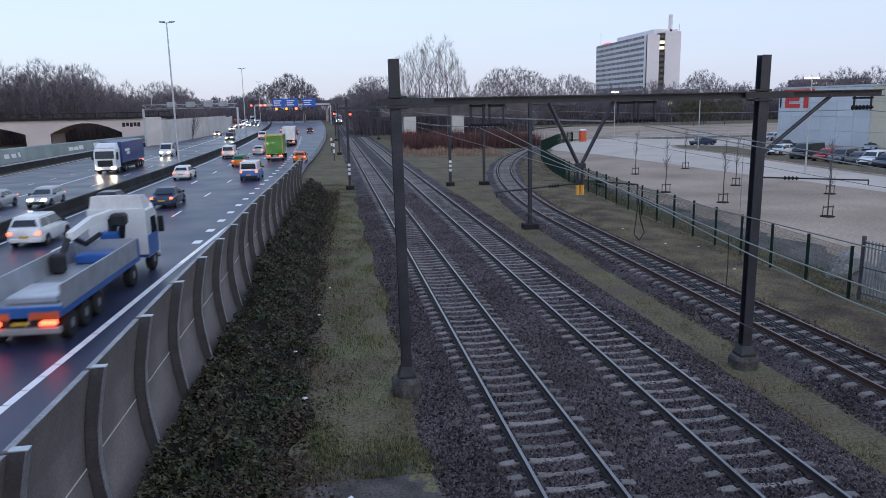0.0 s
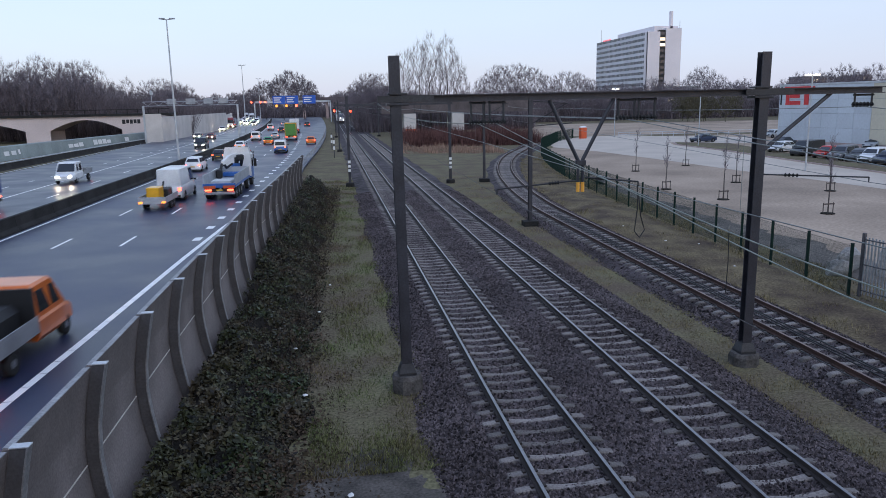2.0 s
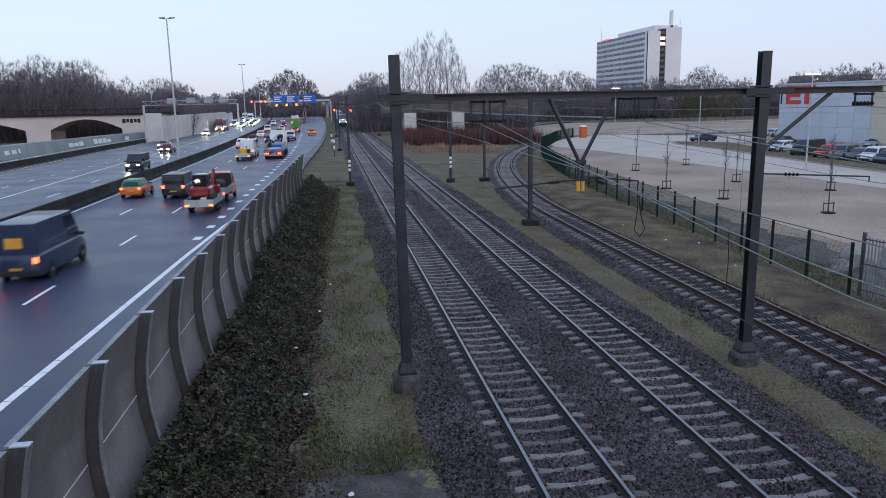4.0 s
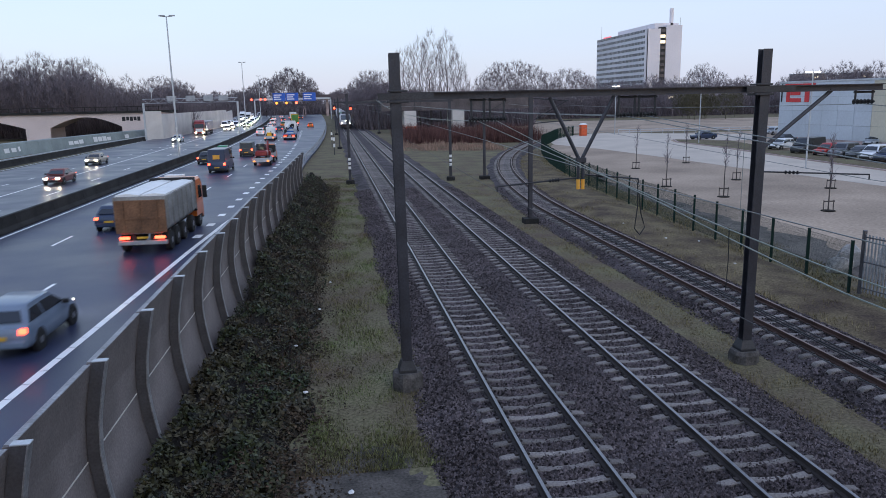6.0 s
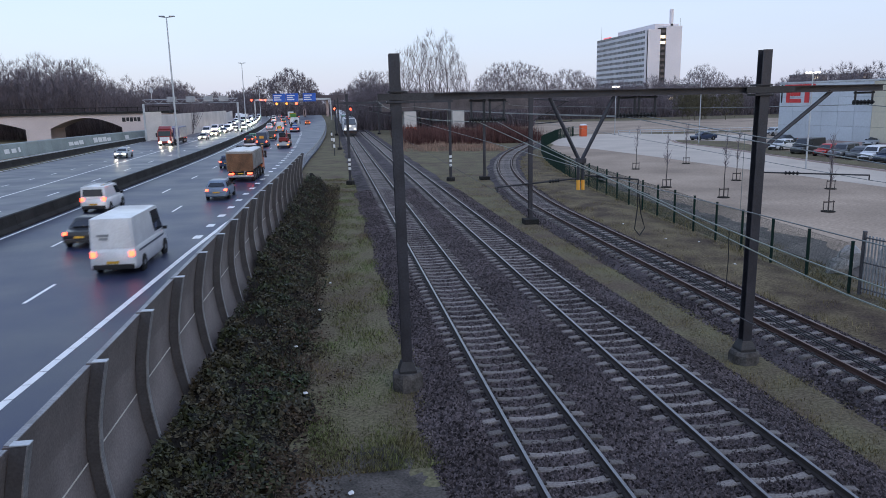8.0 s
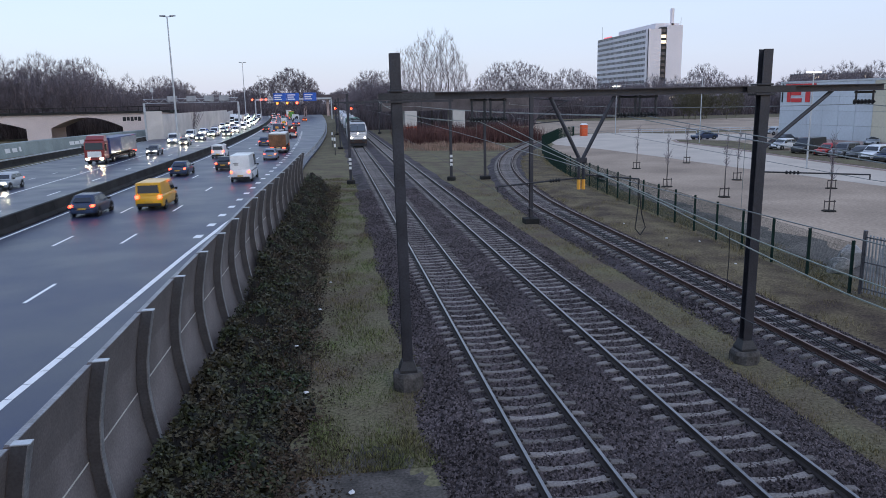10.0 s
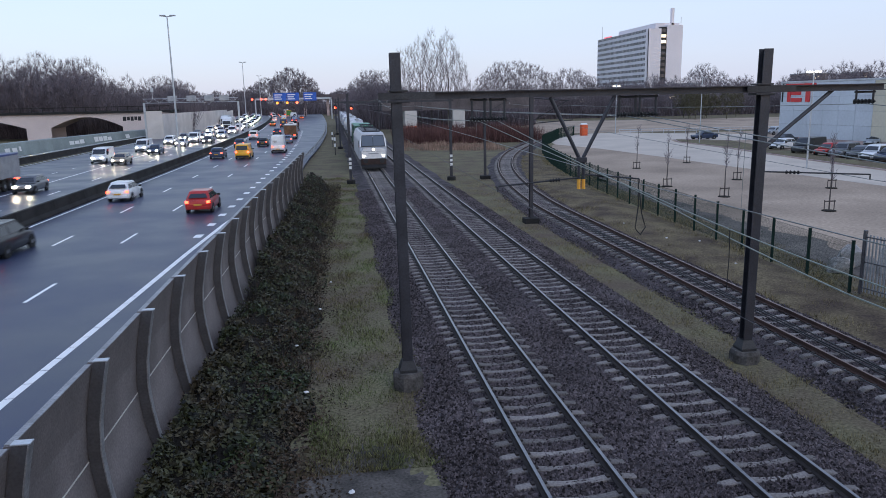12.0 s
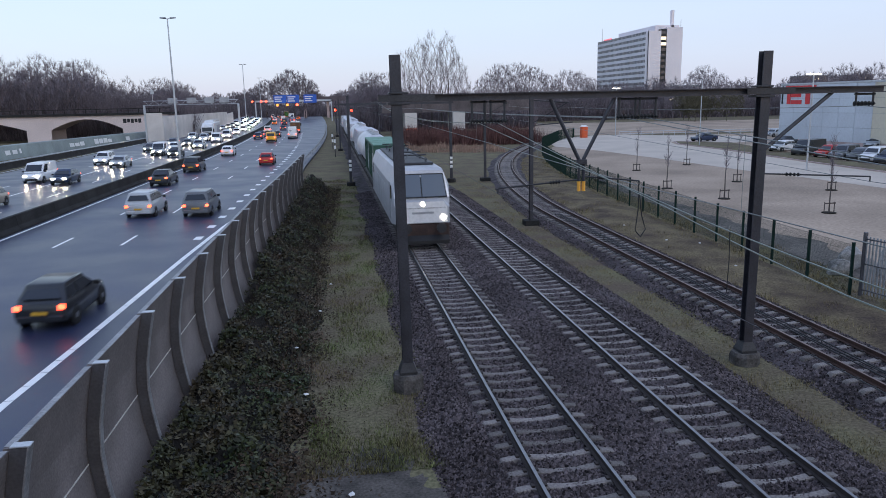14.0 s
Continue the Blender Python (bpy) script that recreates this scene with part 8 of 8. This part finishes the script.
for make, lane, keys, way in BIG:
    ob, length = make()
    DRIVES.append((ob, length, lane, keys, way))
for colour, style, lane, keys, brake, label in AWAY:
    ob, length = build_car(label, colour, style, brake, second="green" if "taxi" in label else ("white" if "blue lower" in label else None))
    DRIVES.append((ob, length, lane, keys, 1))
for colour, style, lane, keys, label in TOWARDS:
    ob, length = build_car(label, colour, style)
    DRIVES.append((ob, length, lane, keys, -1))
# the dense far queue with lit headlights
protos = [build_car("small far car with glaring headlights", c, s)[0] for c, s in (("grey", "hatch"), ("white", "van"), ("dark", "sedan"), ("silver", "suv"))]
pick = random.Random(9)
for k in range(48):
    y0 = 330 + k * 7.0 + pick.uniform(-2, 2)
    lane = ("L1", "L2", "L3")[k % 3]
    src = protos[pick.randrange(4)]
    ob = copy_thing(src, Matrix.Identity(4))
    DRIVES.append((ob, 4.4, lane, ((0, y0), (14, y0 - 15.5 * 14)), -1))
for k, src in enumerate(protos):
    DRIVES.append((src, 4.4, ("L1", "L2", "L3", "L1")[k], ((0, 690 + 14 * k), (14, 470 + 14 * k)), -1))

TRAIN = []
loco = build_locomotive()
TRAIN.append((loco, 9.45))
at = 18.9 + 1.1
for make in (build_container_wagon, build_tank_wagon, build_box_wagon, build_tank_wagon, build_box_wagon, build_tank_wagon, build_box_wagon, build_box_wagon, build_tank_wagon, build_box_wagon):
    w_, length = make()
    TRAIN.append((w_, at + length / 2))
    at += length + 1.1


def motions():
    for ob, length, lane, keys, way in DRIVES:
        times = sorted({0.0, 14.0, *[float(i) for i in range(1, 14)], *[float(t) for t, _ in keys]})
        rows = []
        for t in times:
            y = place_along(keys, t) + length / 2
            dx = lane_x(lane, y + 1) - lane_x(lane, y - 1)
            rows.append((t, Matrix.Translation((lane_x(lane, y), y, ROAD_Z + 0.004)) @ Matrix.Rotation(-math.atan2(dx, 2.0) + (math.pi if way < 0 else 0), 4, "Z")))
        walk(ob, rows)
    for ob, back in TRAIN:
        rows = []
        for t in (0.0, 3.5, 7.0, 10.5, 14.0):
            y = 35.9 + 21.0 * (14.0 - t) + back
            rows.append((t, Matrix.Translation((track_1(y), y, 0.0)) @ Matrix.Rotation(-0.0037, 4, "Z")))
        walk(ob, rows)


motions()
